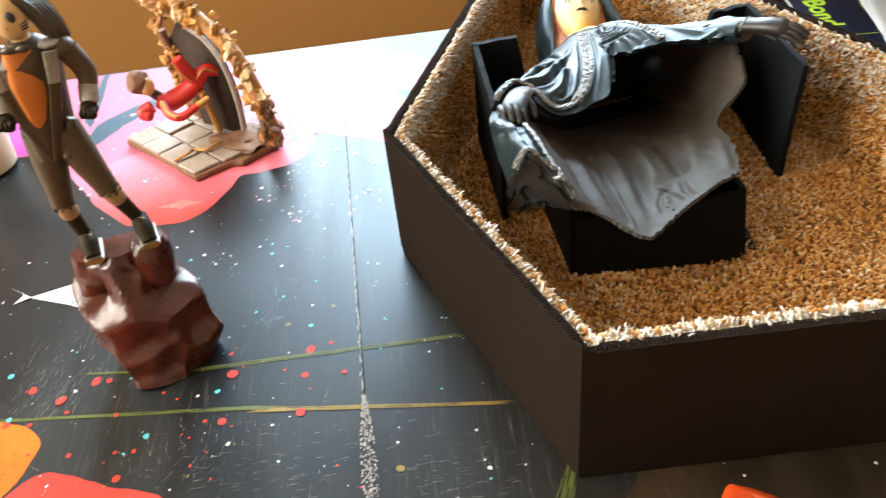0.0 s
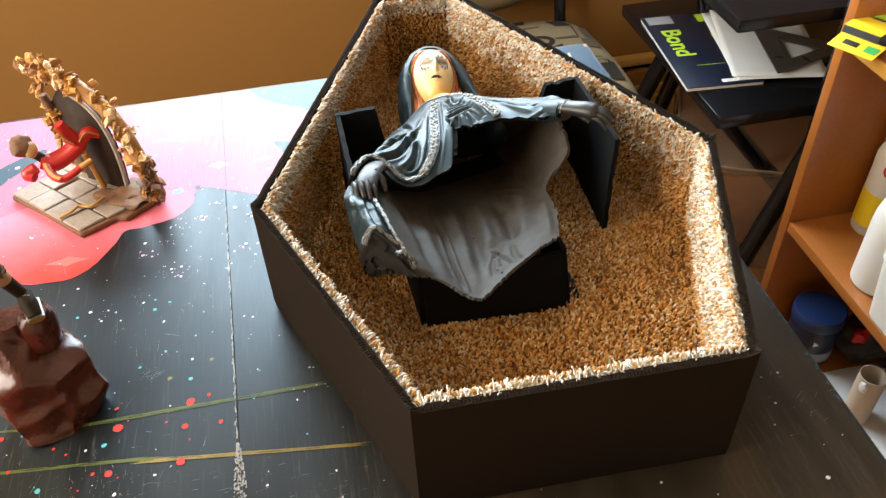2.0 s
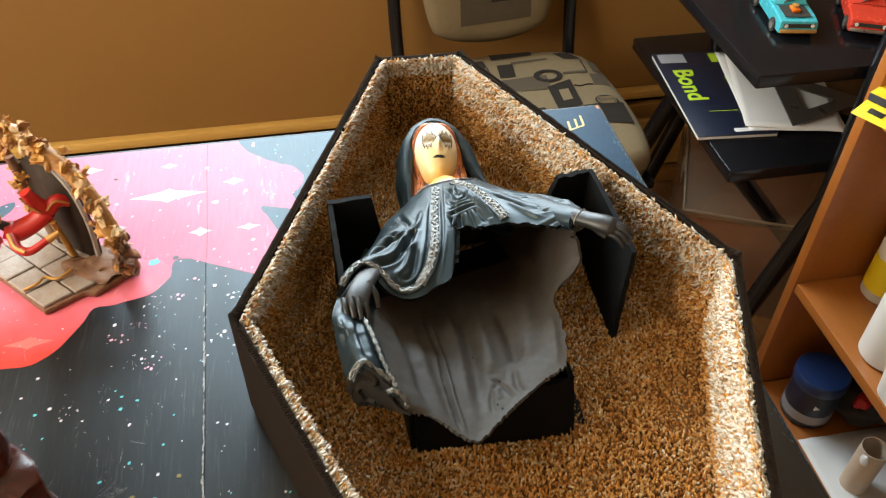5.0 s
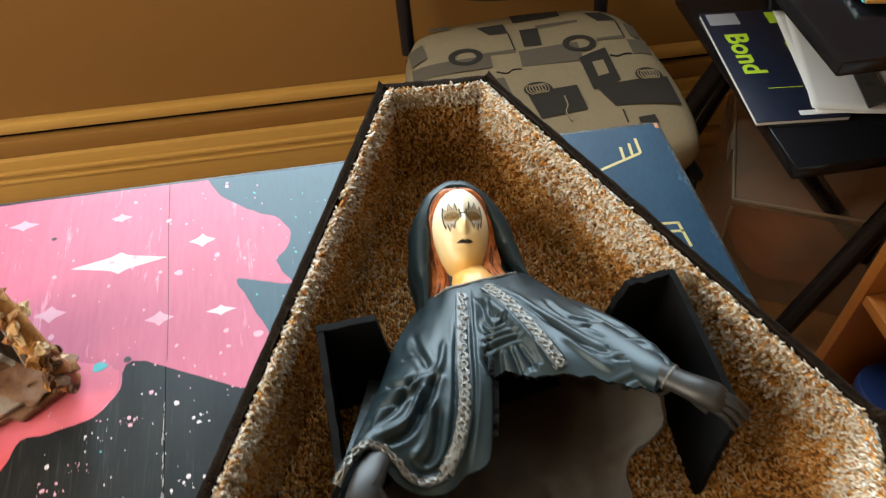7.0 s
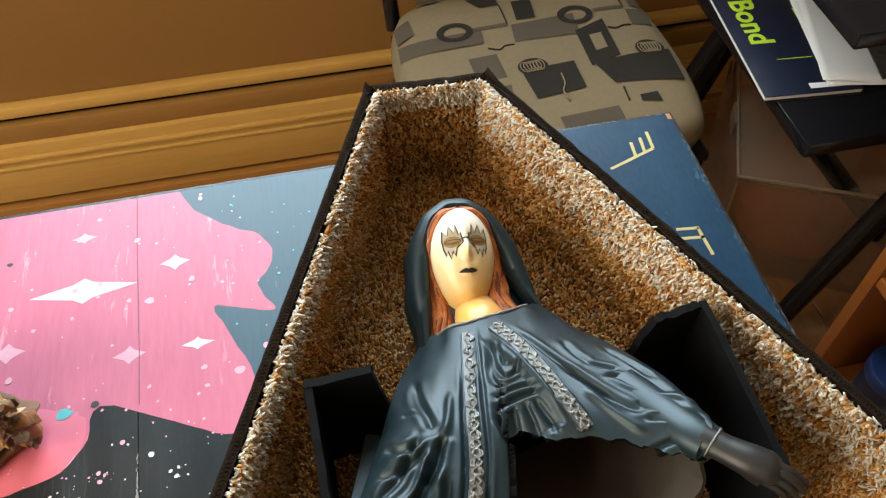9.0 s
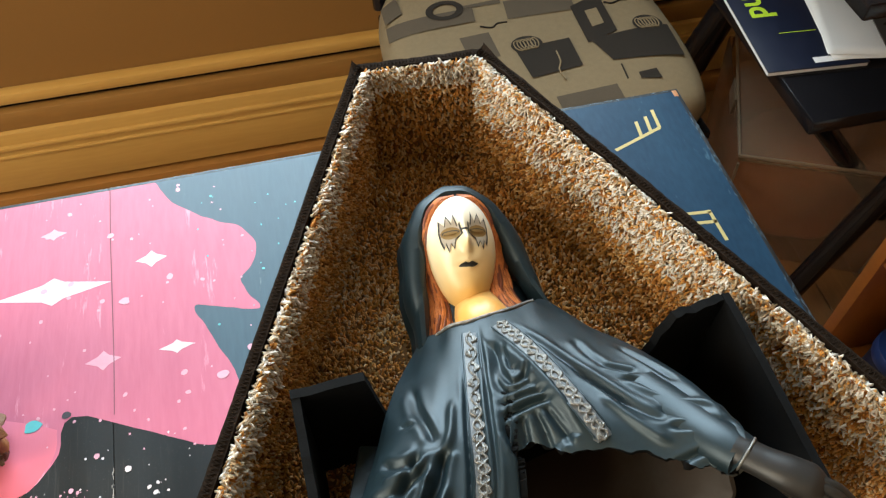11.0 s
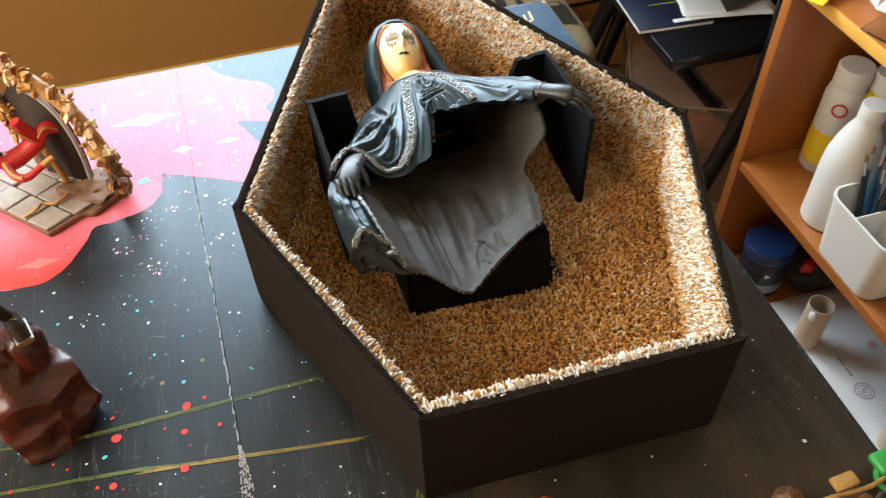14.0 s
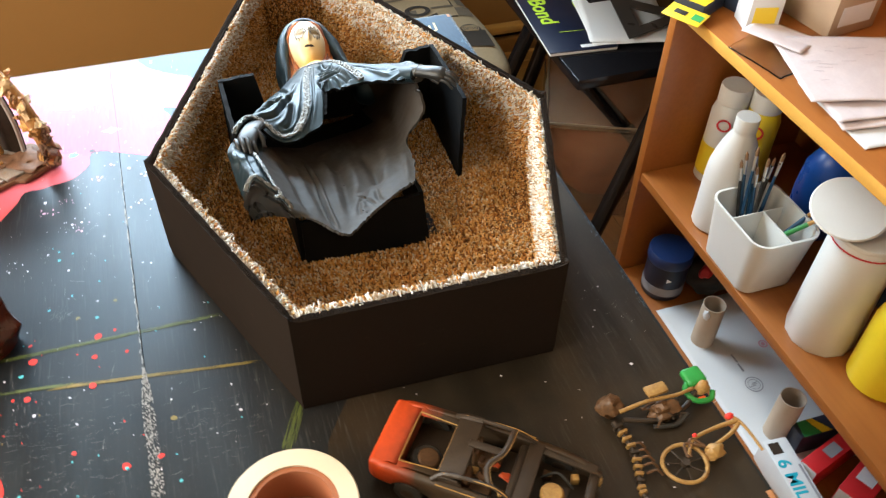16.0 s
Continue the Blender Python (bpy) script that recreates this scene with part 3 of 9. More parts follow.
for x, y, a, b, mat in ((0.064, 0.781, 0.037, 0.011, "white_paint"), (0.128, 0.7895, 0.0105, 0.007, "white_paint"), (0.138, 0.716, 0.011, 0.005, "white_paint"), (0.0935, 0.719, 0.011, 0.007, "pale_pink"),
                        (0.015, 0.742, 0.012, 0.008, "pale_pink"), (-0.012, 0.84, 0.012, 0.006, "pale_pink"), (-0.045, 0.612, 0.020, 0.007, "faint_pink"), (0.065, 0.83, 0.009, 0.005, "pale_pink")):
    paint("painted_star", star(x, y, a, b, -4), M[mat], 6, smooth=1, wobble=0, label="four-pointed star")
paint("paint_stroke", [(-0.166, 0.541), (-0.155, 0.530), (-0.160, 0.521), (-0.148, 0.526), (-0.114, 0.534), (-0.095, 0.520), (-0.103, 0.501), (-0.118, 0.509), (-0.146, 0.523)], M["white_paint"], 4, smooth=1, label="white comet shape")
paint("paint_layer", [(-0.215, 0.425), (-0.175, 0.420), (-0.142, 0.409), (-0.117, 0.395), (-0.112, 0.379), (-0.120, 0.360), (-0.129, 0.348), (-0.150, 0.338), (-0.20, 0.345)], M["orange"], 4, label="orange paint")
paint("paint_layer", [(-0.128, 0.344), (-0.124, 0.350), (-0.106, 0.362), (-0.086, 0.355), (-0.065, 0.343), (-0.031, 0.328), (-0.02, 0.29), (-0.07, 0.26), (-0.13, 0.29)], M["red"], 5, label="red paint")
def dry_line(a, b, wa, wb, mat):
    """A brushed line of short, broken bristle streaks that thin out in places."""
    rng = random.Random(round(a[0] * 9000))
    own = bmesh.new()
    inv = ROOM.inverted()
    a, b = Vector((*a, 0)), Vector((*b, 0))
    d = (b - a).normalized()
    side, length = Vector((-d.y, d.x, 0)), (b - a).length
    for k in range(int(length / 0.00045)):
        f = rng.random()
        w = wa + (wb - wa) * f
        load = 0.62 + 0.5 * noise.noise(Vector((f * length * 38, a.x * 50, 0)))
        if rng.random() > load:
            continue
        c = a.lerp(b, f) + side * (rng.uniform(-1, 1) * w + 0.0008 * noise.noise(Vector((f * length * 20, 7, 0))))
        ln, h = rng.uniform(0.006, 0.026), rng.uniform(0.00008, 0.00026) * (1 + 200 * max(0.0, w - 0.002))
        z = TABLE_Z + 0.0002 + 0.0003 * rng.random()
        corners = [inv @ (c + d * u + side * v) for u, v in ((-ln / 2, 0), (-ln / 4, -h), (ln / 4, -h), (ln / 2, 0), (ln / 4, h), (-ln / 4, h))]
        own.faces.new([own.verts.new((q.x, q.y, z)) for q in corners])
    me = bpy.data.meshes.new("paint_stroke")
    own.to_mesh(me)
    own.free()
    part("paint_stroke", me, mat, table, "thin dry-brushed line", kind="stuff")


for a, b, wa, wb, mat in (((-0.16, 0.412), (0.028, 0.380), 0.0010, 0.0014, "olive"), ((0.022, 0.379), (0.170, 0.3495), 0.0018, 0.0012, "mustard"), ((-0.09, 0.436), (-0.024, 0.4225), 0.0006, 0.0015, "olive"),
                          ((-0.024, 0.4225), (0.150, 0.4105), 0.0016, 0.0016, "olive"), ((0.178, 0.262), (0.196, 0.296), 0.0045, 0.0045, "olive")):
    dry_line(a, b, wa, wb, M[mat])
# pale yellow angular sign near the far corner
for a, b in (((0.466, 0.789), (0.507, 0.801)), ((0.507, 0.801), (0.5095, 0.820)), ((0.499, 0.799), (0.5015, 0.815)), ((0.490, 0.7965), (0.4925, 0.812)), ((0.488, 0.7185), (0.505, 0.7155)), ((0.488, 0.7095), (0.505, 0.7065)), ((0.504, 0.716), (0.5035, 0.690))):
    d = Vector((b[0] - a[0], b[1] - a[1], 0)).normalized() * 0.0013
    paint("paint_stroke", [(a[0] - d.y, a[1] + d.x), (b[0] - d.y, b[1] + d.x), (b[0] + d.y, b[1] - d.x), (a[0] + d.y, a[1] - d.x)], M["cream_line"], 5, smooth=1, wobble=0.0004, label="pale yellow brush line")


def splatter(name, mat, count, region, sizes, seed, label, level=7):
    rng = random.Random(seed)
    own = bmesh.new()
    inv = ROOM.inverted()
    z = TABLE_Z + 0.00005 * level
    for _ in range(count):
        x, y = rng.uniform(region[0], region[1]), rng.uniform(region[2], region[3])
        r = sizes[0] + (sizes[1] - sizes[0]) * rng.random() ** 3
        q = inv @ Vector((x, y, 0))
        e, turn = rng.uniform(0.7, 1.0), rng.uniform(0, 6.3)
        z = TABLE_Z + 0.00005 * level + 0.0002 * rng.random()
        vs = []
        for k in range(9):
            a = 2 * math.pi * k / 9
            px, py = r * math.cos(a) * rng.uniform(0.85, 1.1), r * e * math.sin(a) * rng.uniform(0.85, 1.1)
            vs.append(own.verts.new((q.x + px * math.cos(turn) - py * math.sin(turn), q.y + px * math.sin(turn) + py * math.cos(turn), z)))
        own.faces.new(vs)
    me = bpy.data.meshes.new(name)
    own.to_mesh(me)
    own.free()
    part(name, me, mat, table, label, kind="stuff")


splatter("paint_specks", M["white_paint"], 210, (-0.30, 0.18, 0.26, 0.66), (0.0004, 0.0017), 3, "white paint specks")
splatter("paint_specks", M["white_paint"], 34, (0.02, 0.15, 0.56, 0.66), (0.0004, 0.0022), 31, "white paint specks")
splatter("paint_specks", M["pale_pink"], 190, (-0.25, 0.19, 0.64, 0.86), (0.0006, 0.0029), 4, "pale pink paint specks")
splatter("paint_specks", M["cyan"], 64, (-0.2, 0.17, 0.26, 0.62), (0.0008, 0.0024), 5, "turquoise paint specks")
splatter("paint_specks", M["cyan"], 26, (0.16, 0.25, 0.70, 0.84), (0.0005, 0.0012), 15, "turquoise paint specks")
splatter("paint_specks", M["red"], 75, (-0.16, 0.09, 0.26, 0.44), (0.0007, 0.0042), 6, "red paint splatter")
splatter("paint_specks", M["mustard"], 16, (-0.16, 0.20, 0.26, 0.46), (0.0008, 0.003), 7, "yellow paint splatter")
splatter("paint_specks", M["white_paint"], 40, (0.26, 0.50, 0.12, 0.34), (0.0004, 0.0016), 8, "white paint specks")


def dab(x, y, r, mat, label):
    paint("paint_dab", [(x + r * math.cos(a) * (1 + 0.2 * math.sin(3 * a + 40 * x)), y + 0.8 * r * math.sin(a)) for a in np.linspace(0, 2 * math.pi, 9)[:-1]], M[mat], 9, smooth=3, wobble=0.0006, label=label)


for x, y, r, mat, label in ((0.052, 0.686, 0.0050, "cyan", "turquoise paint dab"), (0.109, 0.760, 0.0034, "pale_pink", "pale pink paint dab"), (0.163, 0.688, 0.0036, "pale_pink", "pale pink paint dab"),
                            (0.062, 0.829, 0.0030, "pale_pink", "pale pink paint dab"), (0.013, 0.819, 0.0022, "ink_spot", "dark paint dab"), (0.071, 0.688, 0.0028, "ink_spot", "dark paint dab")):
    dab(x, y, r, mat, label)
paint("board_seam", [(0.1045, 0.861), (0.1025, 0.812), (0.1003, 0.720), (0.0985, 0.680), (0.0979, 0.680), (0.0997, 0.720), (0.1018, 0.812), (0.1037, 0.861)], M["seam_line"], 8, smooth=1, wobble=0.0002, label="thin line of the board joint under the paint")


def worn_edges():
    """Paint rubbed pale along the board's far and side edges."""
    rng = random.Random(21)
    own = bmesh.new()
    for k in range(560):
        if k % 3:
            u, v, an = TU1 - abs(rng.gauss(0, 0.0022)) - 0.0008, rng.uniform(0.30, TV1 - 0.004), 1.57
        else:
            u, v, an = rng.uniform(0.05, TU1 - 0.004), TV1 - abs(rng.gauss(0, 0.0010)) - 0.0006, 0.0
        if noise.noise(Vector((u * 25, v * 25, 2.0))) < -0.12:
            continue
        an, ln, w = rng.gauss(an, 0.25), rng.uniform(0.0008, 0.0060), rng.uniform(0.00005, 0.00022)
        c, t = math.cos(an), math.sin(an)
        z = TABLE_Z + 0.0004 + 0.0004 * rng.random()
        own.faces.new([own.verts.new((min(u + c * a - t * b, TU1), min(v + t * a + c * b, TV1), z)) for a, b in ((-ln / 2, 0), (0, -w), (ln / 2, 0), (0, w))])
    me = bpy.data.meshes.new("worn_edge")
    own.to_mesh(me)
    own.free()
    part("worn_edge", me, M["rubbed"], table, "pale rubbed paint along the edge", kind="stuff")


worn_edges()


def clusters():
    """Flicked drops of lilac-white paint in tight groups."""
    for k, (x, y, r) in enumerate(((0.053, 0.632, 0.009), (0.075, 0.637, 0.008), (0.119, 0.628, 0.006), (0.040, 0.610, 0.008), (0.106, 0.583, 0.008), (0.026, 0.600, 0.010), (-0.012, 0.533, 0.012), (0.057, 0.567, 0.010))):
        splatter("paint_specks", M["pale_pink"] if k % 2 else M["white_paint"], 11, (x - r, x + r, y - r * 0.6, y + r * 0.6), (0.0003, 0.0018), 50 + k, "flicked pale paint drops", 8)


clusters()


def scraped_paint():
    """White scraped paint along the seam and a few scratches."""
    rng = random.Random(9)
    own = bmesh.new()
    inv = ROOM.inverted()
    for k in range(620):
        y = rng.uniform(0.255, 0.375)
        x = 0.0835 + (y - 0.26) * 0.03 + rng.uniform(-0.0045, 0.0045) * min(1, (0.385 - y) * 22)
        q = inv @ Vector((x, y, 0))
        r = rng.uniform(0.0002, 0.0008)
        z = TABLE_Z + 0.0004 + 0.0005 * rng.random()
        own.faces.new([own.verts.new((q.x + r * math.cos(a) * rng.uniform(0.5, 1.2), q.y + r * 1.6 * math.sin(a) * rng.uniform(0.5, 1.2), z)) for a in np.linspace(0, 5.3, 6)])
    for k in range(210):
        y = rng.uniform(0.37, 0.645)
        q = inv @ Vector((0.0865 + (y - 0.37) * 0.034 + rng.gauss(0, 0.00035), y, 0))
        r = rng.uniform(0.00015, 0.0005)
        z = TABLE_Z + 0.0004 + 0.0005 * rng.random()
        own.faces.new([own.verts.new((q.x + r * math.cos(a), q.y + 5 * r * math.sin(a), z)) for a in np.linspace(0, 5.3, 6)])
    for k in range(30):
        x, y = rng.uniform(-0.2, 0.17), rng.uniform(0.28, 0.6)
        q = inv @ Vector((x, y, 0))
        an, ln, w = rng.gauss(1.5, 0.6), rng.uniform(0.004, 0.02), rng.uniform(0.00006, 0.00014)
        c, s = math.cos(an), math.sin(an)
        z = TABLE_Z + 0.0004 + 0.0005 * rng.random()
        own.faces.new([own.verts.new((q.x + c * a - s * b, q.y + s * a + c * b, z)) for a, b in ((0, -w), (ln, -w * 0.3), (ln, w * 0.3), (0, w))])
    for x0, y0, spread, turn, count in ((0.026, 0.456, 0.012, 0.5, 46), (-0.11, 0.43, 0.06, 1.35, 230), (-0.02, 0.36, 0.06, 1.5, 110), (0.02, 0.50, 0.08, 1.5, 50), (0.02, 0.315, 0.10, 0.03, 260), (0.13, 0.30, 0.06, 0.03, 120), (0.46, 0.30, 0.05, 0.4, 26)):
        for k in range(count):
            q = inv @ Vector((x0 + rng.gauss(0, spread * 0.4), y0 + rng.gauss(0, spread * 0.35), 0))
            an, ln, w = rng.gauss(turn, 0.3 if turn > 0.1 else 0.08), rng.uniform(0.001, 0.008), rng.uniform(0.00003, 0.00009)
            c, s = math.cos(an), math.sin(an)
            z = TABLE_Z + 0.0004 + 0.0005 * rng.random()
            own.faces.new([own.verts.new((q.x + c * a - s * b, q.y + s * a + c * b, z)) for a, b in ((0, -w), (ln, -w * 0.3), (ln, w * 0.3), (0, w))])
    me = bpy.data.meshes.new("scraped_paint")
    own.to_mesh(me)
    own.free()
    part("scraped_paint", me, M["scuff"], table, "scraped white paint along the seam", kind="stuff")


scraped_paint()

# ---- the coffin: six cardboard walls, a base and a carpet lining ----
COFFIN = [(0.197, 0.289), (0.404, 0.271), (0.490, 0.478), (0.367, 0.811), (0.284, 0.820), (0.127, 0.503)]
COFFIN_TOP, WALL_T, PILE_FLOOR = 0.852, 0.0055, 0.768
coffin = thing("coffin", "open coffin of black painted cardboard lined with brown carpet", "coffin")


def inset(poly, d):
    """The polygon moved inwards by d (counter-clockwise corners)."""
    out = []
    n = len(poly)
    for i in range(n):
        p, a, b = Vector(poly[i]), Vector(poly[i - 1]), Vector(poly[(i + 1) % n])
        n1, n2 = Vector((-(p - a).y, (p - a).x)).normalized(), Vector((-(b - p).y, (b - p).x)).normalized()
        m = (n1 + n2).normalized()
        out.append(tuple(p + m * d / max(0.3, m.dot(n1))))
    return out


def coffin_shell():
    inner = inset(COFFIN, WALL_T)
    part("base", slab(inset(COFFIN, 0.0005), TABLE_Z + 0.001, TABLE_Z + 0.006), M["card"], coffin, smooth=False)
    for i in range(6):
        j = (i + 1) % 6
        a, b, c, d = COFFIN[i], COFFIN[j], inner[j], inner[i]
        rise = 0.0008 * (i % 3)
        bm = bmesh.new()
        n = 90
        rings = []
        for k in range(n + 1):
            f = k / n
            o = Vector(a).lerp(Vector(b), f)
            q = Vector(d).lerp(Vector(c), f)
            w = 0.0009 * noise.noise(Vector((o.x * 60, o.y * 60, i))) + 0.0007 * noise.noise(Vector((o.x * 210, o.y * 210, i))) + 0.0035 * max(0.0, 1 - min(f, 1 - f) / 0.03)
            ring = [bm.verts.new((o.x, o.y, TABLE_Z + 0.0065)), bm.verts.new((o.x, o.y, COFFIN_TOP + rise + w)), bm.verts.new((q.x, q.y, COFFIN_TOP + rise - w)), bm.verts.new((q.x, q.y, TABLE_Z + 0.0065))]
            rings.append(ring)
        for r, s in zip(rings, rings[1:]):
            for k in range(4):
                f = bm.faces.new((r[k], r[(k + 1) % 4], s[(k + 1) % 4], s[k]))
                f.material_index = 1 if k == 1 else 0
        bm.faces.new(rings[0])
        bm.faces.new(rings[-1])
        wall = part("wall", bm, [M["card"], M["card_edge"]], coffin, smooth=False)
        # fluted core of the corrugated card along the top edge
        length = (Vector(b) - Vector(a)).length
        steps = int(length / 0.0022)
        dirn = (Vector(b) - Vector(a)).normalized()
        nrm = Vector((-dirn.y, dirn.x))
        lo = []
        for k in range(steps * 2 + 1):
            f = k / (steps * 2)
            p = Vector(a).lerp(Vector(b), f) + nrm * (WALL_T / 2 + (0.0016 if k % 2 else -0.0016))
            z = COFFIN_TOP + rise + 0.0006
            lo.append((p.x, p.y, z))
        verts, faces = [], []
        for p in lo:
            verts += [(p[0] - nrm.x * 0.0005, p[1] - nrm.y * 0.0005, p[2]), (p[0] + nrm.x * 0.0005, p[1] + nrm.y * 0.0005, p[2]), (p[0] - nrm.x * 0.0005, p[1] - nrm.y * 0.0005, p[2] - 0.003), (p[0] + nrm.x * 0.0005, p[1] + nrm.y * 0.0005, p[2] - 0.003)]
        for k in range(len(lo) - 1):
            v = 4 * k
            faces += [(v, v + 1, v + 5, v + 4), (v, v + 4, v + 6, v + 2), (v + 1, v + 3, v + 7, v + 5)]
        part("fluting", grid_mesh("fluting", verts, faces), M["card_edge"], wall)


coffin_shell()


def tuft_mesh(name, spots, rng):
    """Short twisted yarn ends standing on their roots: (root, direction, length, width)."""
    n = len(spots)
    verts = np.zeros((n, 10, 3))
    for k, (p, d, length, width) in enumerate(spots):
        d = d.normalized()
        s = d.orthogonal().normalized()
        u = d.cross(s)
        turn = rng.uniform(0, 6.3)
        bend = (s * rng.uniform(-1, 1) + u * rng.uniform(-1, 1)) * length * 0.5
        for lv, (h, w) in enumerate(((0.0, 0.75), (0.45, 1.1), (0.86, 0.85))):
            c = p + d * (length * h) + bend * h * h
            for q in range(3):
                a = turn + q * math.pi / 1.5 + lv * 0.6
                verts[k, lv * 3 + q] = c + (s * math.cos(a) + u * math.sin(a)) * width * w
        verts[k, 9] = p + d * length + bend
    faces = []
    for k in range(n):
        o = 10 * k
        for lv in (0, 3):
            for q in range(3):
                r = (q + 1) % 3
                faces.append((o + lv + q, o + lv + r, o + lv + 3 + r, o + lv + 3 + q))
        for q in range(3):
            faces.append((o + 6 + q, o + 6 + (q + 1) % 3, o + 9))
    return grid_mesh(name, verts.reshape(-1, 3).tolist(), faces, True)


def inside(p, poly):
    hit = False
    for i in range(len(poly)):
        (x1, y1), (x2, y2) = poly[i - 1], poly[i]
        if (y1 > p[1]) != (y2 > p[1]) and p[0] < (x2 - x1) * (p[1] - y1) / (y2 - y1) + x1:
            hit = not hit
    return hit


FRINGE_WITH_LIGHT = (0.010, 0.064, 0.038, 0.012, 0.018, 0.010)  # cut fringe depth per wall; on walls 1 and 2 painted-in window light too
LOOSE_WITH_LIGHT = (10, 24, 13, 9, 10, 10)
COVER = (0.0066, 0.0050, 0.0036, 0.0030, 0.0034, 0.0058)  # how far it spills over the card


def carpet():
    rng = random.Random(11)
    liner = inset(COFFIN, WALL_T + 0.001)
    back = inset(COFFIN, WALL_T + 0.0035)
    part("carpet_floor", slab(inset(COFFIN, WALL_T + 0.0006), TABLE_Z + 0.0065, PILE_FLOOR - 0.004), M["carpet_back"], coffin, smooth=False)
    step = 0.0018
    spots = []
    xs, ys = [p[0] for p in back], [p[1] for p in back]
    y = min(ys)
    while y < max(ys):
        x = min(xs)
        while x < max(xs):
            q = (x + rng.uniform(-1, 1) * step * 0.5, y + rng.uniform(-1, 1) * step * 0.5)
            if inside(q, back):
                hump = 0.003 * noise.noise(Vector((q[0] * 22, q[1] * 22, 0)))
                spots.append((Vector((q[0], q[1], PILE_FLOOR - 0.0045 + hump)), Vector((rng.gauss(0, 0.55), rng.gauss(0, 0.55), 1)), rng.uniform(0.0032, 0.0048), rng.uniform(0.0008, 0.0012)))
            x += step
        y += step
    part("pile", tuft_mesh("pile", spots, rng), M["pile"], coffin, "short brown carpet pile", kind="stuff")
    for i in range(6):
        j = (i + 1) % 6
        a, b, c, d = liner[i], liner[j], back[j], back[i]
        top = COFFIN_TOP - 0.003
        bm = bmesh.new()
        lo = [bm.verts.new((p[0], p[1], PILE_FLOOR - 0.006)) for p in (a, b, c, d)]
        hi = [bm.verts.new((p[0], p[1], top)) for p in (a, b, c, d)]
        for k in range(4):
            bm.faces.new((lo[k], lo[(k + 1) % 4], hi[(k + 1) % 4], hi[k]))
        bm.faces.new(lo)
        bm.faces.new(hi)
        panel = part("carpet_panel", bm, M["carpet_back"], coffin, smooth=False)
        A, B = Vector((*d, 0)), Vector((*c, 0))
        along = (B - A).normalized()
        nrm = Vector((-along.y, along.x, 0))
        spots = []
        z = PILE_FLOOR
        rows = 0
        while z < top + 0.003:
            s = 0.0
            while s < (B - A).length:
                p = A + along * (s + rng.uniform(-1, 1) * step * 0.5) + Vector((0, 0, z + rng.uniform(-1, 1) * step * 0.4))
                edge = (p.z - top) / 0.01
                lean = Vector((0, 0, rng.gauss(0.05, 0.5))) + along * rng.gauss(0, 0.5)
                if edge > -0.6:
                    lean += Vector((0, 0, rng.uniform(0.2, 1.3)))
                p.z = min(p.z, top + 0.001)
                spots.append((p - nrm * 0.001, nrm + lean, rng.uniform(0.0034, 0.0050), rng.uniform(0.0008, 0.0012)))
                s += step
            z += step
            rows += 1
        part("pile", tuft_mesh("pile", spots, rng), M["pile"], panel, "short brown carpet pile", kind="stuff")
        spots = []
        s = 0.0
        while s < (B - A).length:
            worn = 0.75 + 0.9 * noise.noise(Vector((s * 55, i * 9.0, 0.0)))  # the cut runs unevenly
            for _ in range(6):  # yarn laid over the cut edge
                if rng.random() > worn:
                    continue
                p = A + along * (s + rng.uniform(-1, 1) * step) - nrm * rng.uniform(0.0010, COVER[i]) + Vector((0, 0, COFFIN_TOP - 0.0022 + rng.uniform(-0.0006, 0.0018)))
                spots.append((p, nrm + Vector((0, 0, rng.gauss(0.32, 0.35))) + along * rng.gauss(0, 0.7), rng.uniform(0.0030, 0.0072), rng.uniform(0.0005, 0.0010)))
            # on walls 1 and 2 the many pale ends stand in for window light
            for _ in range(LOOSE_WITH_LIGHT[i]):  # longer loose ends below it, thinning out downwards
                p = A + along * (s + rng.uniform(-1, 1) * step) + Vector((0, 0, COFFIN_TOP - 0.003 - FRINGE_WITH_LIGHT[i] * rng.random() ** 1.5))
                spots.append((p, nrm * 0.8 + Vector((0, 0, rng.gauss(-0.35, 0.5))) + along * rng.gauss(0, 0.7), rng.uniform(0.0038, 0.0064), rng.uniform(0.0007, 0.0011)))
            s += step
        part("cut_pile", tuft_mesh("cut_pile", spots, rng), M["cut_yarn"], panel, "shaggy cream yarn along the cut edge, on two walls also painted-in window light", kind="stuff")


carpet()

# ---- black card cradle under the broken statue ----
cradle = thing("card_stand", "black painted cardboard cradle glued inside the coffin", "stand")


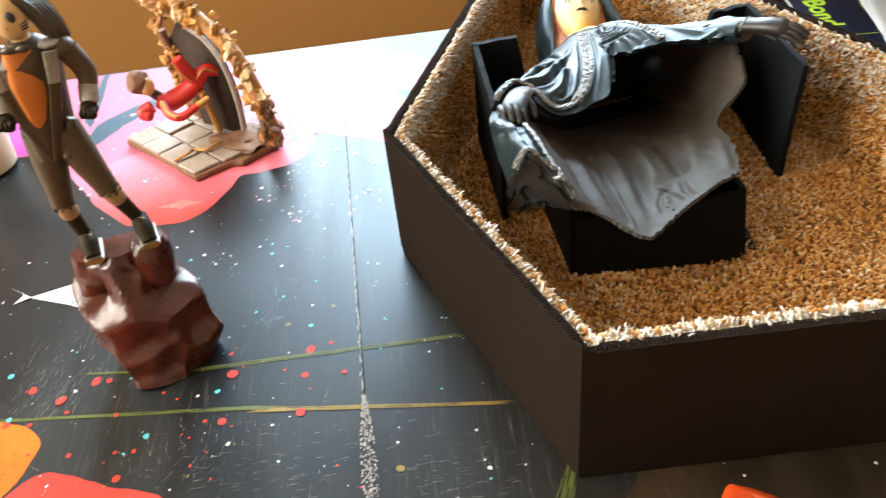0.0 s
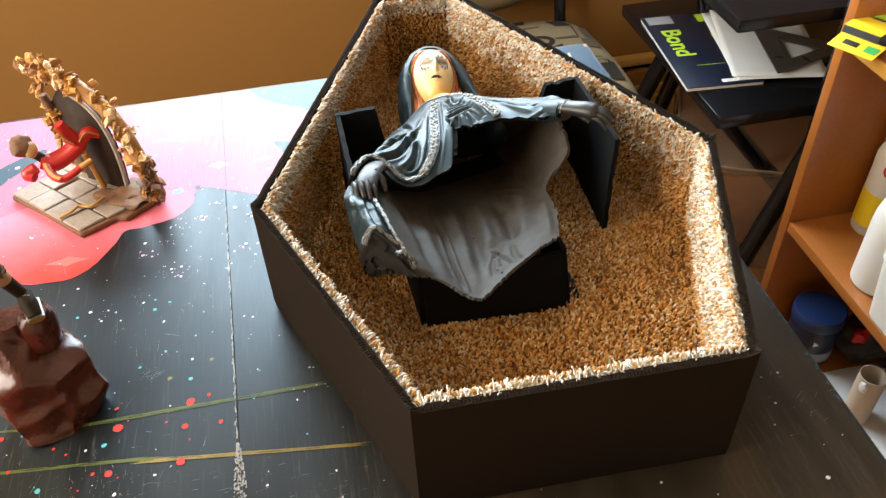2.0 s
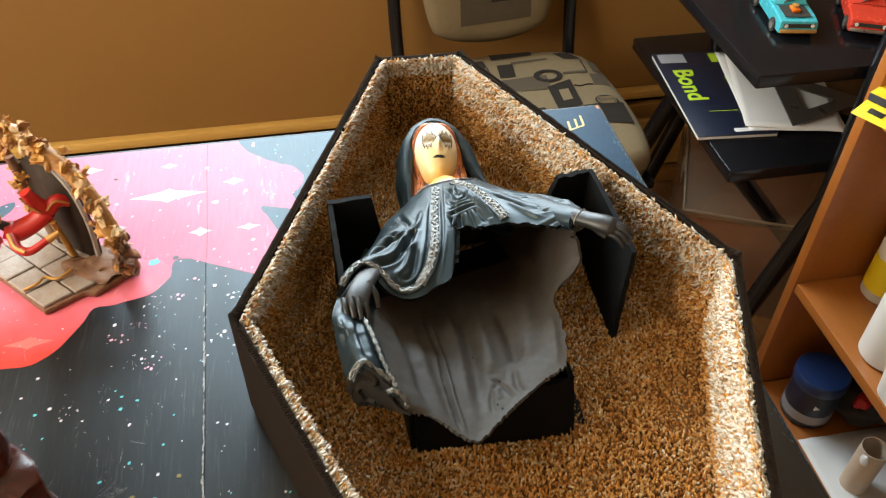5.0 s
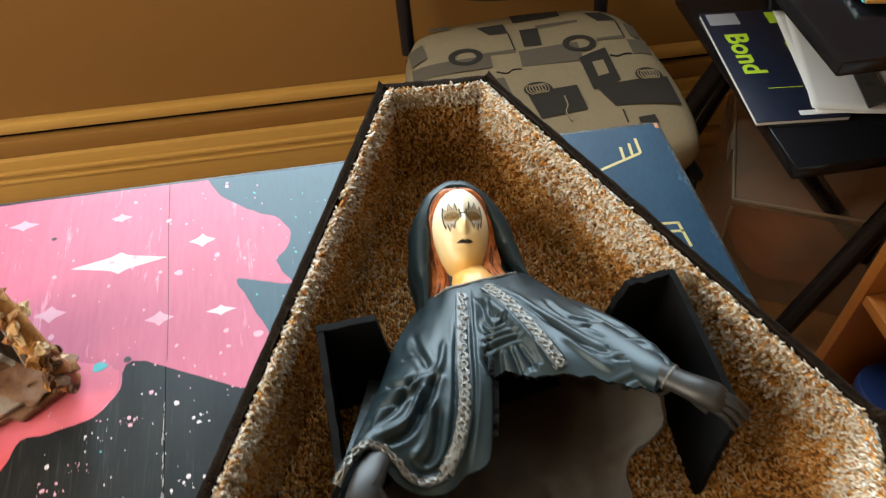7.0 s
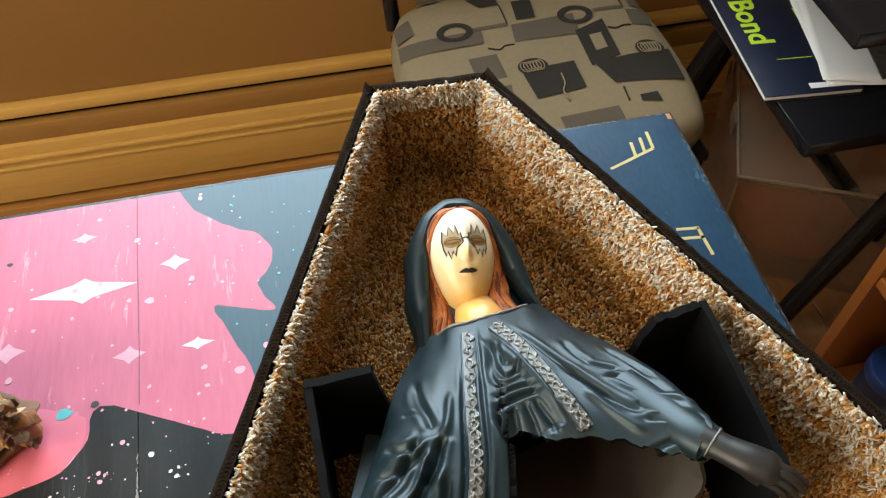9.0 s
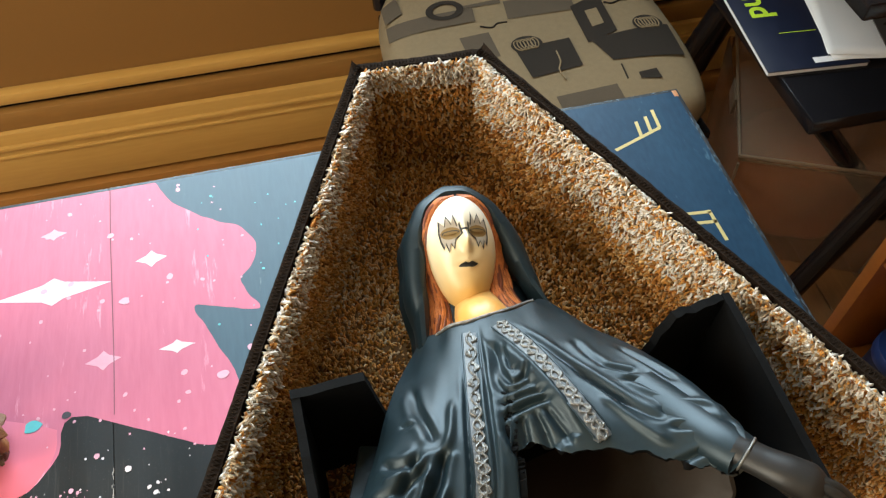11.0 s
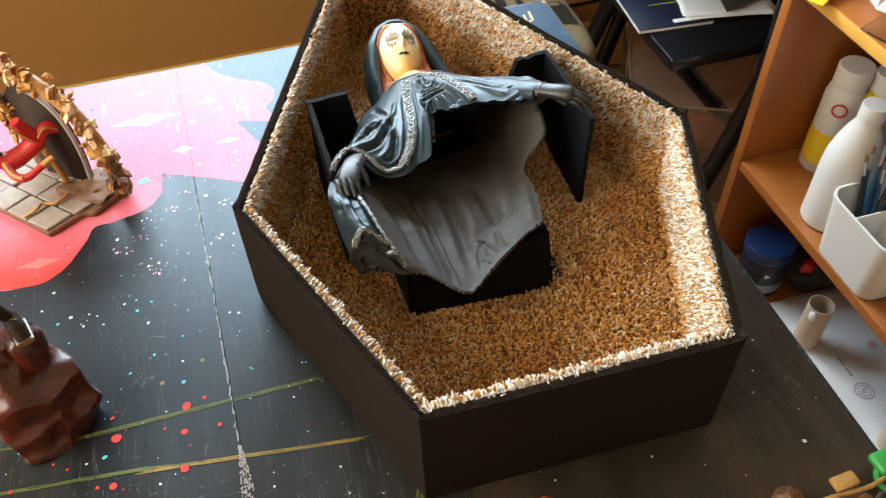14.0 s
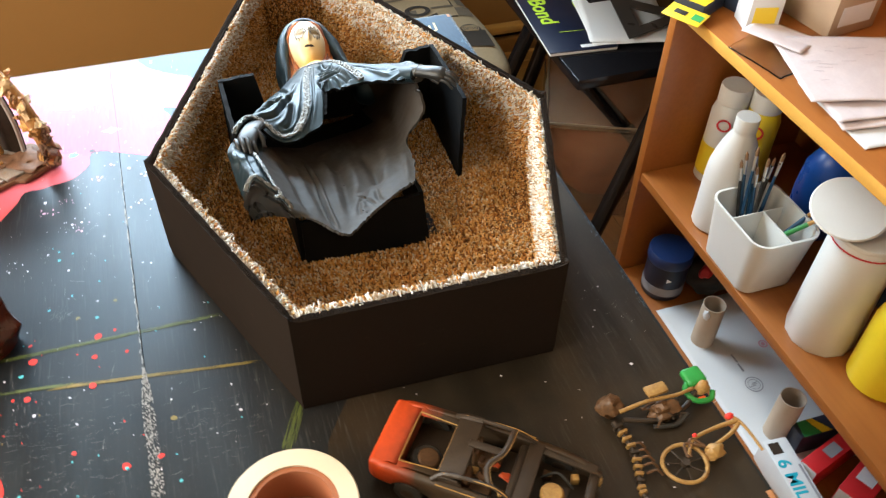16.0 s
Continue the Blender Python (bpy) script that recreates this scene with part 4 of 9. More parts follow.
def sheet(corners, t, mat, name="panel", parent=None, label="", jag=0.0):
    """A card panel of thickness t from four corners in space, with a slightly worn outline."""
    c = [Vector(p) for p in corners]
    nrm = (c[1] - c[0]).cross(c[3] - c[0]).normalized() * t
    n, verts, faces = 14, [], []
    for i in range(n + 1):
        for j in range(n + 1):
            u, v = i / n, j / n
            p = c[0] * (1 - u) * (1 - v) + c[1] * u * (1 - v) + c[2] * u * v + c[3] * (1 - u) * v
            if jag and i in (0, n) or jag and j in (0, n):
                p = p + noise.noise_vector(p * 120) * jag
            verts.append(p)
    m = len(verts)
    verts += [p + nrm for p in verts]
    at = lambda i, j: i * (n + 1) + j
    for i in range(n):
        for j in range(n):
            q = (at(i, j), at(i + 1, j), at(i + 1, j + 1), at(i, j + 1))
            faces += [q, tuple(m + k for k in reversed(q))]
    rim = [at(i, 0) for i in range(n)] + [at(n, j) for j in range(n)] + [at(i, n) for i in range(n, 0, -1)] + [at(0, j) for j in range(n, 0, -1)]
    for k in range(len(rim)):
        a, b = rim[k], rim[(k + 1) % len(rim)]
        faces.append((a, a + m, b + m, b))
    return part(name, grid_mesh(name, verts, faces), mat, parent, label)


Z0 = PILE_FLOOR - 0.004
sheet([(0.207, 0.609, Z0), (0.257, 0.606, Z0), (0.241, 0.607, 0.856), (0.207, 0.608, 0.855)], 0.0045, M["black_card"], parent=cradle, jag=0.0008)
sheet([(0.362, 0.590, Z0), (0.420, 0.604, Z0), (0.4175, 0.5975, 0.857), (0.388, 0.5955, 0.856)], 0.0045, M["black_card"], parent=cradle, jag=0.0022)
sheet([(0.203, 0.500, Z0), (0.207, 0.608, Z0), (0.207, 0.608, 0.855), (0.203, 0.497, 0.842)], 0.004, M["black_card"], parent=cradle, jag=0.0008)
sheet([(0.4095, 0.494, Z0), (0.420, 0.603, Z0), (0.418, 0.597, 0.857), (0.413, 0.497, 0.856)], 0.004, M["black_card"], parent=cradle, jag=0.0008)
sheet([(0.238, 0.431, Z0), (0.347, 0.421, Z0), (0.345, 0.431, 0.814), (0.238, 0.434, 0.812)], 0.004, M["black_card"], parent=cradle, jag=0.0008)
sheet([(0.347, 0.421, Z0), (0.352, 0.55, Z0), (0.352, 0.55, 0.80), (0.345, 0.431, 0.814)], 0.004, M["black_card"], parent=cradle, jag=0.0008)
sheet([(0.240, 0.55, Z0), (0.238, 0.431, Z0), (0.238, 0.434, 0.812), (0.240, 0.55, 0.80)], 0.004, M["black_card"], parent=cradle, jag=0.0008)
sheet([(0.345, 0.428, Z0 + 0.001), (0.362, 0.422, Z0 + 0.001), (0.362, 0.45, Z0 + 0.003), (0.346, 0.46, Z0 + 0.003)], 0.002, M["black_card"], "flap", cradle, "folded card flap on the carpet", jag=0.001)

# ---- orange shelf unit beside the table ----
SU, SV, LOW, MID, UP = 0.867, 0.893, 0.12, 0.369, 0.695
shelf_unit = thing("shelf_unit", "open orange-stained plywood shelf unit full of paints", "shelf", ROOM)
part("side_panel", box(0.34, 0.018, 1.05, (SU + 0.17, SV + 0.009, FLOOR_Z), 0.0015), M["orange_wood"], shelf_unit)
part("side_panel", box(0.34, 0.018, 1.05, (SU + 0.17, SV - 1.009, FLOOR_Z), 0.0015), M["orange_wood"], shelf_unit)
part("back_panel", box(0.012, 1.0, 1.05, (SU + 0.335, SV - 0.5, FLOOR_Z)), M["orange_wood"], shelf_unit)
for z, name in ((LOW, "bottom_board"), (MID, "middle_board"), (UP, "upper_board")):
    board = part(name, box(0.325, 0.998, 0.018, (SU + 0.1645, SV - 0.5, z - 0.018), 0.001), M["orange_wood"], shelf_unit)
    if name == "upper_board":
        part("edging", box(0.002, 0.998, 0.018, (SU + 0.0005, SV - 0.5, z - 0.018), 0.0005), M["yellow_edge"], board, "yellow varnished front edge")

# ---- black stand with two shelves ----
stand = thing("shelf_stand", "black lacquered stand with two shelves and crossed legs", "stand", ROOM)
part("shelf", box(0.42, 0.43, 0.022, (0.784 + 0.21, 1.018 + 0.215, 0.478), 0.003), M["black_metal"], stand)
part("shelf", box(0.42, 0.43, 0.022, (0.780 + 0.21, 1.016 + 0.215, 0.648), 0.003), M["black_metal"], stand)
for v in (1.002, 1.44):
    part("post", pipe([(0.953, v, 0.30), (0.953, v, 1.02)], [0.013], 12, 2), M["black_metal"], stand)
    part("leg", pipe([(0.965, v - 0.016, 0.52), (0.848, v - 0.016, FLOOR_Z + 0.014)], [0.0165], 12, 2), M["black_metal"], stand)
part("leg", pipe([(0.838, 1.322, 0.470), (0.700, 1.322, FLOOR_Z + 0.014)], [0.0165], 12, 2), M["black_metal"], stand)
part("leg", pipe([(0.83, 1.07, 0.455), (1.12, 1.07, FLOOR_Z + 0.014)], [0.0145], 12, 2), M["black_metal"], stand)


# ---- upholstered chair behind the table ----
M["fabric"] = material("beige printed upholstery", (0.175, 0.134, 0.080), (0.118, 0.090, 0.052), 0.9, scale=160, fine=900, bump=0.4, spec=0.1)
M["fabric_dark"] = material("charcoal printed cloth", (0.024, 0.020, 0.016), (0.015, 0.0125, 0.010), 0.9, scale=60, fine=900, bump=0.4, spec=0.1)
M["fabric_grey"] = material("grey-brown printed cloth", (0.075, 0.060, 0.043), (0.052, 0.041, 0.028), 0.9, scale=60, fine=900, bump=0.4, spec=0.1)
chair = thing("chair", "metal chair with beige patchwork-print upholstery behind the table", "chair", pose(0.584, 1.213, FLOOR_Z, 0, 0, 0))
SEAT_H = 0.405


def cushion(w, d, h, seed):
    """A rounded pad with a domed top."""
    n, verts, faces = 24, [], []
    for i in range(n + 1):
        for j in range(n + 1):
            u, v = 2 * i / n - 1, 2 * j / n - 1
            k = (1 - abs(u) ** 5) * (1 - abs(v) ** 5)
            r = 1 - 0.17 * (abs(u) ** 2) * (abs(v) ** 2)
            verts.append((u * w / 2 * r, v * d / 2 * r, h * (0.45 + 0.55 * max(0, k) ** 0.4) + 0.002 * noise.noise(Vector((u * 2, v * 2, seed)))))
    top = len(verts)
    for i in range(n + 1):
        for j in range(n + 1):
            x, y, z = verts[i * (n + 1) + j]
            verts.append((x * 0.97, y * 0.97, 0))
    at = lambda i, j: i * (n + 1) + j
    for i in range(n):
        for j in range(n):
            q = (at(i, j), at(i + 1, j), at(i + 1, j + 1), at(i, j + 1))
            faces += [q, tuple(top + k for k in reversed(q))]
    rim = [at(i, 0) for i in range(n)] + [at(n, j) for j in range(n)] + [at(i, n) for i in range(n, 0, -1)] + [at(0, j) for j in range(n, 0, -1)]
    for k in range(len(rim)):
        a, b = rim[k], rim[(k + 1) % len(rim)]
        faces.append((b, a, a + top, b + top))
    return grid_mesh("cushion", verts, faces, True)


SEAT_W, SEAT_D, SEAT_T = 0.40, 0.40, 0.06
seat = part("seat", cushion(SEAT_W, SEAT_D, SEAT_T, 1.0), M["fabric"], chair, m=pose(0, 0, SEAT_H - SEAT_T + 0.005))
back = part("backrest", cushion(0.25, 0.30, 0.045, 2.0), M["fabric"], chair, m=pose(0, 0.235, SEAT_H + 0.165, 80, 0, 0))


def dome(w, d, h, x, y):
    u, v = 2 * x / w, 2 * y / d
    k = (1 - min(1, abs(u)) ** 5) * (1 - min(1, abs(v)) ** 5)
    return h * (0.45 + 0.55 * max(0, k) ** 0.4)


def print_ring(owner, w, d, h, x, y, mat, outer, hole=0.62):
    """A ring or disc of the cloth's print, lying on the pad."""
    verts, faces = [], []
    n = 28
    for k in range(n):
        a = 2 * math.pi * k / n
        for r in (outer, outer * max(hole, 0.02)):
            p, q = x + r * math.cos(a), y + r * 0.8 * math.sin(a)
            verts.append((p, q, dome(w, d, h, p, q) + 0.0016))
    for k in range(n):
        a, b = 2 * k, 2 * ((k + 1) % n)
        faces.append((a, b, b + 1, a + 1))
    part("print", grid_mesh("print", verts, faces, True), mat, owner)


def print_quad(owner, w, d, h, corners, mat, lift):
    """A four-cornered block of the cloth's print, lying on the pad."""
    n, verts, faces = 8, [], []
    a, b, c, e = [Vector(p) for p in corners]
    for i in range(n + 1):
        for j in range(n + 1):
            p = a.lerp(b, i / n).lerp(e.lerp(c, i / n), j / n)
            verts.append((p.x, p.y, dome(w, d, h, p.x, p.y) + lift))
    for i in range(n):
        for j in range(n):
            q = i * (n + 1) + j
            faces.append((q, q + 1, q + n + 2, q + n + 1))
    part("print", grid_mesh("print", verts, faces, True), mat, owner)


SEAT = (seat, SEAT_W, SEAT_D, SEAT_T)
for quad in ([(-.021, .076), (.072, .078), (.067, .032), (-.027, .038)], [(-.181, .122), (-.157, .134), (-.157, .097), (-.183, .088)], [(-.184, .081), (-.065, .076), (-.069, .047), (-.187, .052)], [(.163, .116), (.177, .109), (.176, .072), (.161, .079)]):
    print_quad(*SEAT, quad, M["fabric_grey"], 0.0008)
for quad in ([(.150, .069), (.180, .068), (.176, .030), (.146, .034)], [(.024, .136), (.093, .136), (.092, .129), (.023, .127)], [(-.076, .083), (-.024, .083), (-.025, .074), (-.076, .077)], [(.104, .080), (.149, .081), (.148, .073), (.104, .074)], [(-.135, .180), (-.102, .178), (-.105, .163), (-.136, .166)],
             [(-.17, -.05), (-.06, -.045), (-.07, -.10), (-.18, -.10)], [(-.10, .02), (-.06, .02), (-.06, -.03), (-.10, -.03)], [(-.02, -.12), (.06, -.12), (.06, -.17), (-.02, -.17)]):
    print_quad(*SEAT, quad, M["fabric_grey"], 0.0009)
for quad in ([(-.004, .183), (.073, .173), (.071, .154), (-.007, .152)], [(-.066, .153), (-.023, .154), (-.023, .126), (-.052, .127)], [(-.004, .129), (.025, .128), (.018, .083), (-.010, .084)], [(.110, .153), (.139, .149), (.154, .124), (.123, .124)]):
    print_quad(*SEAT, quad, M["fabric_dark"], 0.0013)
for quad in ([(.061, .038), (.108, .054), (.102, -.026), (.056, -.039)], [(-.039, -.023), (.036, -.022), (.033, -.077), (-.036, -.081)], [(.061, -.033), (.175, -.026), (.168, -.091), (.073, -.079)], [(.094, -.109), (.119, -.108), (.119, -.126), (.093, -.120)]):
    print_quad(*SEAT, quad, M["fabric_dark"], 0.0014)
print_quad(*SEAT, [(.076, .023), (.094, .025), (.091, -.008), (.073, -.011)], M["fabric"], 0.0019)
for x, y, r in ((-.102, .081, 0.026), (.074, .073, 0.026)):
    print_ring(*SEAT, x, y, M["fabric_dark"], r)
for x, y in ((-.021, -.019), (.148, -.021)):
    print_ring(*SEAT, x, y, M["fabric_dark"], 0.021, 0.0)
    coil = [(x - 0.013 + 0.026 * k / 40 + 0.006 * math.cos(k * 0.9), y + 0.010 * math.sin(k * 0.9)) for k in range(41)]
    part("print_line", pipe([(p, q, dome(SEAT_W, SEAT_D, SEAT_T, p, q) + 0.0022) for p, q in coil], [0.0008], 6, 120), M["fabric"], seat, "pale printed coil")
for k, pts in enumerate((((-.067, .035), (-.053, .028), (-.043, .034), (-.030, .033)), ((.109, .035), (.119, .030), (.132, .034), (.143, .033)), ((-.023, .126), (-.0235, .11), (-.0245, .095), (-.025, .080)), ((.152, .119), (.151, .105), (.150, .09), (.149, .076)), ((.080, -.089), (.079, -.098), (.078, -.106), (.077, -.115)), ((.010, -.043), (.008, -.063), (.001, -.077), (.002, -.096)))):
    part("print_line", pipe([(x, y, dome(SEAT_W, SEAT_D, SEAT_T, x, y) + (0.0022 if k == 5 else 0.0008)) for x, y in pts], [0.0011], 6, 24), M["fabric"] if k == 5 else M["fabric_dark"], seat, "thin printed scribble")
BACK = (back, 0.25, 0.30, 0.045)
for quad in ([(-.105, .115), (.030, .120), (.030, .050), (-.100, .045)], [(.040, .125), (.105, .120), (.108, .060), (.045, .058)], [(-.110, .030), (-.010, .035), (-.015, -.030), (-.108, -.035)], [(.050, .040), (.110, .045), (.108, -.020), (.048, -.028)], [(-.06, -.060), (.07, -.055), (.07, -.105), (-.06, -.110)]):
    print_quad(*BACK, quad, M["fabric_grey"], 0.0009)
for quad in ([(-.090, .100), (-.030, .102), (-.032, .070), (-.088, .068)], [(.000, .060), (.085, .062), (.083, .040), (.002, .036)], [(-.080, .005), (-.030, .010), (-.034, -.050), (-.078, -.052)], [(.000, -.005), (.040, .000), (.036, -.070), (-.004, -.072)], [(.060, .110), (.095, .108), (.094, .085), (.060, .086)], [(.062, -.035), (.108, -.032), (.104, -.062), (.064, -.064)]):
    print_quad(*BACK, quad, M["fabric_dark"], 0.0014)
for sx in (-1, 1):
    part("back_post", pipe([(sx * 0.165, 0.20, SEAT_H - 0.06), (sx * 0.168, 0.235, SEAT_H + 0.1), (sx * 0.165, 0.262, SEAT_H + 0.46)], [0.0115], 12), M["black_metal"], chair)
    part("leg", pipe([(sx * 0.16, 0.17, SEAT_H - 0.06), (sx * 0.175, 0.2, 0.004)], [0.0115], 12, 2), M["black_metal"], chair)
    part("leg", pipe([(sx * 0.16, -0.17, SEAT_H - 0.06), (sx * 0.175, -0.18, 0.004)], [0.0115], 12, 2), M["black_metal"], chair)
part("seat_frame", box(0.35, 0.36, 0.015, (0, 0, SEAT_H - SEAT_T - 0.0105), 0.003), M["black_metal"], chair)

# ---- the broken statue lying on the cradle ----
M["robe"] = material("blue-grey painted plaster", (0.0098, 0.0205, 0.0262), (0.0055, 0.0108, 0.0136), 0.41, scale=50, fine=500, mix=0.9, bump=0.15, depth=0.0004, spec=0.40, wear=(0.036, 0.043, 0.047), wear_amount=-0.02)
M["robe"].node_tree.nodes["Principled BSDF"].inputs["Specular Tint"].default_value = (0.80, 0.93, 1.0, 1)
def shaded_inside():
    """Grey plaster fading to brown under the cape, shade put into the colour."""
    m = material("grey plaster inside with brown shade painted in", (0.068, 0.066, 0.064), (0.042, 0.037, 0.032), 0.62, scale=30, fine=400, mix=0.9, bump=0.25, depth=0.0006, spec=0.2)
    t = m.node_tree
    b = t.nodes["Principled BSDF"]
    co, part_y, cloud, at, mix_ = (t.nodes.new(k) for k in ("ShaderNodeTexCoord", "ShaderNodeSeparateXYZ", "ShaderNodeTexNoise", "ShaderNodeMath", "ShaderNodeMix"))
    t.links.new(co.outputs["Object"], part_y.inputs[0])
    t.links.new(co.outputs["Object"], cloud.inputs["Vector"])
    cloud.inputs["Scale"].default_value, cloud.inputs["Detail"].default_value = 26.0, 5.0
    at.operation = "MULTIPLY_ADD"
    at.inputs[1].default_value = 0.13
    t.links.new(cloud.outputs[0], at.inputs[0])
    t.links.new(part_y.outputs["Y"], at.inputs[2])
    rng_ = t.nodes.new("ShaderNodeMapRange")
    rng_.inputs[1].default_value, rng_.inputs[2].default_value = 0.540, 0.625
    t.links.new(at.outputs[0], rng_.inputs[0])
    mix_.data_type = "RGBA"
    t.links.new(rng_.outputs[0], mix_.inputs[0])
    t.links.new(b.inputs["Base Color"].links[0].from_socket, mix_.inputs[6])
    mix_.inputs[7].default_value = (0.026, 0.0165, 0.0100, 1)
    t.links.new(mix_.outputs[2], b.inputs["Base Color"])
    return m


M["inside"] = shaded_inside()
# near-black colour standing in for the shade inside the cast
M["cavity_shade"] = material("black painted shade inside the cast", (0.0035, 0.0032, 0.003), (0.002, 0.002, 0.002), 0.9, scale=40, fine=400, spec=0.1)
def face_glaze():
    """Airbrushed skin: amber neck, cream cheeks, whitened brow."""
    m = material("glossy cream glaze", (0.8, 0.6, 0.34), (0.76, 0.54, 0.28), 0.33, scale=30, fine=300, bump=0.03, spec=0.5)
    t = m.node_tree
    co, sep, span, ramp = [t.nodes.new("ShaderNode" + k) for k in ("TexCoord", "SeparateXYZ", "MapRange", "ValToRGB")]
    t.links.new(co.outputs["Object"], sep.inputs[0])
    t.links.new(sep.outputs["Y"], span.inputs[0])
    span.inputs[1].default_value, span.inputs[2].default_value = 0.636, 0.694
    for k, (at, c) in enumerate(((0.0, (0.74, 0.36, 0.085)), (0.22, (0.76, 0.47, 0.15)), (0.45, (0.77, 0.60, 0.33)), (0.75, (0.77, 0.66, 0.46)), (1.0, (0.78, 0.73, 0.64)))):
        e = ramp.color_ramp.elements[k] if k < 2 else ramp.color_ramp.elements.new(at)
        e.position, e.color = at, (*c, 1)
    t.links.new(span.outputs[0], ramp.inputs[0])
    t.links.new(ramp.outputs[0], t.nodes["Principled BSDF"].inputs["Base Color"])
    return m


M["face"] = face_glaze()
M["hair_dark"] = material("dark red-brown hair shadow paint", (0.20, 0.045, 0.012), (0.10, 0.022, 0.007), 0.45, scale=210, fine=600, mix=0.9, bump=0.3)
M["hair"] = material("orange-red painted hair", (0.68, 0.225, 0.055), (0.24, 0.055, 0.014), 0.42, scale=210, fine=600, mix=0.99, bump=0.4)
M["silver"] = material("worn silver and gold trim", (0.28, 0.275, 0.25), (0.075, 0.077, 0.08), 0.42, metal=0.6, scale=430, fine=700, mix=0.98, bump=0.9, depth=0.0012, wear=(0.55, 0.36, 0.14), wear_amount=-0.02)
M["band"] = material("dark grey embroidered band", (0.125, 0.140, 0.150), (0.036, 0.042, 0.046), 0.4, scale=300, fine=700, mix=0.9, bump=0.4)
M["ink"] = material("black outline paint", (0.012, 0.011, 0.010), (0.02, 0.018, 0.015), 0.5, scale=80)
M["eye_gold"] = material("dull gold paint", (0.27, 0.17, 0.055), (0.16, 0.095, 0.03), 0.4, metal=0.3, scale=150, fine=500)
M["skin_dark"] = material("bronze-grey painted plaster", (0.019, 0.018, 0.017), (0.010, 0.0095, 0.009), 0.42, scale=60, fine=500, bump=0.15, spec=0.42)
M["grey_glaze"] = material("translucent grey glaze", (0.40, 0.35, 0.28), (0.30, 0.25, 0.19), 0.35, scale=150, fine=500, bump=0.03)
STATUE_SLOTS = ["grey_glaze", "robe", "inside", "cavity_shade", "face", "hair", "hair_dark", "silver", "ink", "eye_gold", "skin_dark", "band"]
SLOT = {n: i for i, n in enumerate(STATUE_SLOTS)}


def lattice(columns, nu, nv):
    """A smooth sheet through a coarse net of guide points; columns run from the neck down."""
    cols = [spline(c, nv) for c in columns]
    return np.array([spline([c[j] for c in cols], nu) for j in range(nv)])  # [v][u][xyz]


def normals_of(g):
    du, dv = np.gradient(g, axis=1), np.gradient(g, axis=0)
    n = np.cross(du, dv)
    n /= np.linalg.norm(n, axis=2, keepdims=True) + 1e-12
    return n * np.where(n[:, :, 2:3] < 0, -1, 1)


def sheet_into(bm, g, thick, front, behind):
    """Adds a sheet with thickness to the statue; front and behind are material slots or functions of (u, v)."""
    n = normals_of(g)
    h, w = g.shape[:2]
    pick = front if callable(front) else lambda u, v: front
    rear = behind if callable(behind) else lambda u, v: behind
    top = [[bm.verts.new(g[j, i]) for i in range(w)] for j in range(h)]
    low = [[bm.verts.new(g[j, i] - n[j, i] * thick) for i in range(w)] for j in range(h)]
    for j in range(h - 1):
        for i in range(w - 1):
            bm.faces.new((top[j][i], top[j + 1][i], top[j + 1][i + 1], top[j][i + 1])).material_index = pick(i / (w - 1), j / (h - 1))
            bm.faces.new((low[j][i], low[j][i + 1], low[j + 1][i + 1], low[j + 1][i])).material_index = rear(i / (w - 1), j / (h - 1))
    for j in range(h - 1):
        for i in (0, w - 1):
            bm.faces.new((top[j][i], top[j + 1][i], low[j + 1][i], low[j][i])).material_index = rear(i / (w - 1), j / (h - 1))
    for i in range(w - 1):
        for j in (0, h - 1):
            bm.faces.new((top[j][i], top[j][i + 1], low[j][i + 1], low[j][i])).material_index = rear(i / (w - 1), j / (h - 1))


def add(bm, own, slot):
    for f in own.faces:
        f.material_index = slot
    merge(bm, own)


def from_line(g, path):
    """Distance in plan from a smooth line, and how far along it the nearest place lies (0 to 1)."""
    pts = spline(path, 22)[:, :2]
    x, y = g[:, :, 0], g[:, :, 1]
    near, along = np.full(x.shape, 1e9), np.zeros(x.shape)
    for k in range(21):
        p, d = pts[k], pts[k + 1] - pts[k]
        f = np.clip(((x - p[0]) * d[0] + (y - p[1]) * d[1]) / (d @ d + 1e-12), 0, 1)
        dist = np.hypot(x - p[0] - f * d[0], y - p[1] - f * d[1])
        along = np.where(dist < near, (k + f) / 21, along)
        near = np.minimum(near, dist)
    return near, along


def fold_lines(g, lines):
    """Modelled folds: (path, half width, height), below zero for a crease with raised lips, above for a ridge."""
    lift = np.zeros(g.shape[:2])
    for path, w, h in lines:
        d, s = from_line(g, path)
        ends = np.clip(np.minimum(s, 1 - s) / 0.16 + 0.12, 0, 1)
        lift += h * np.exp(-(d / w) ** 2) * ends
        if h < 0:
            lift -= 0.28 * h * np.exp(-((d - 2.1 * w) / (1.1 * w)) ** 2) * ends
    return lift


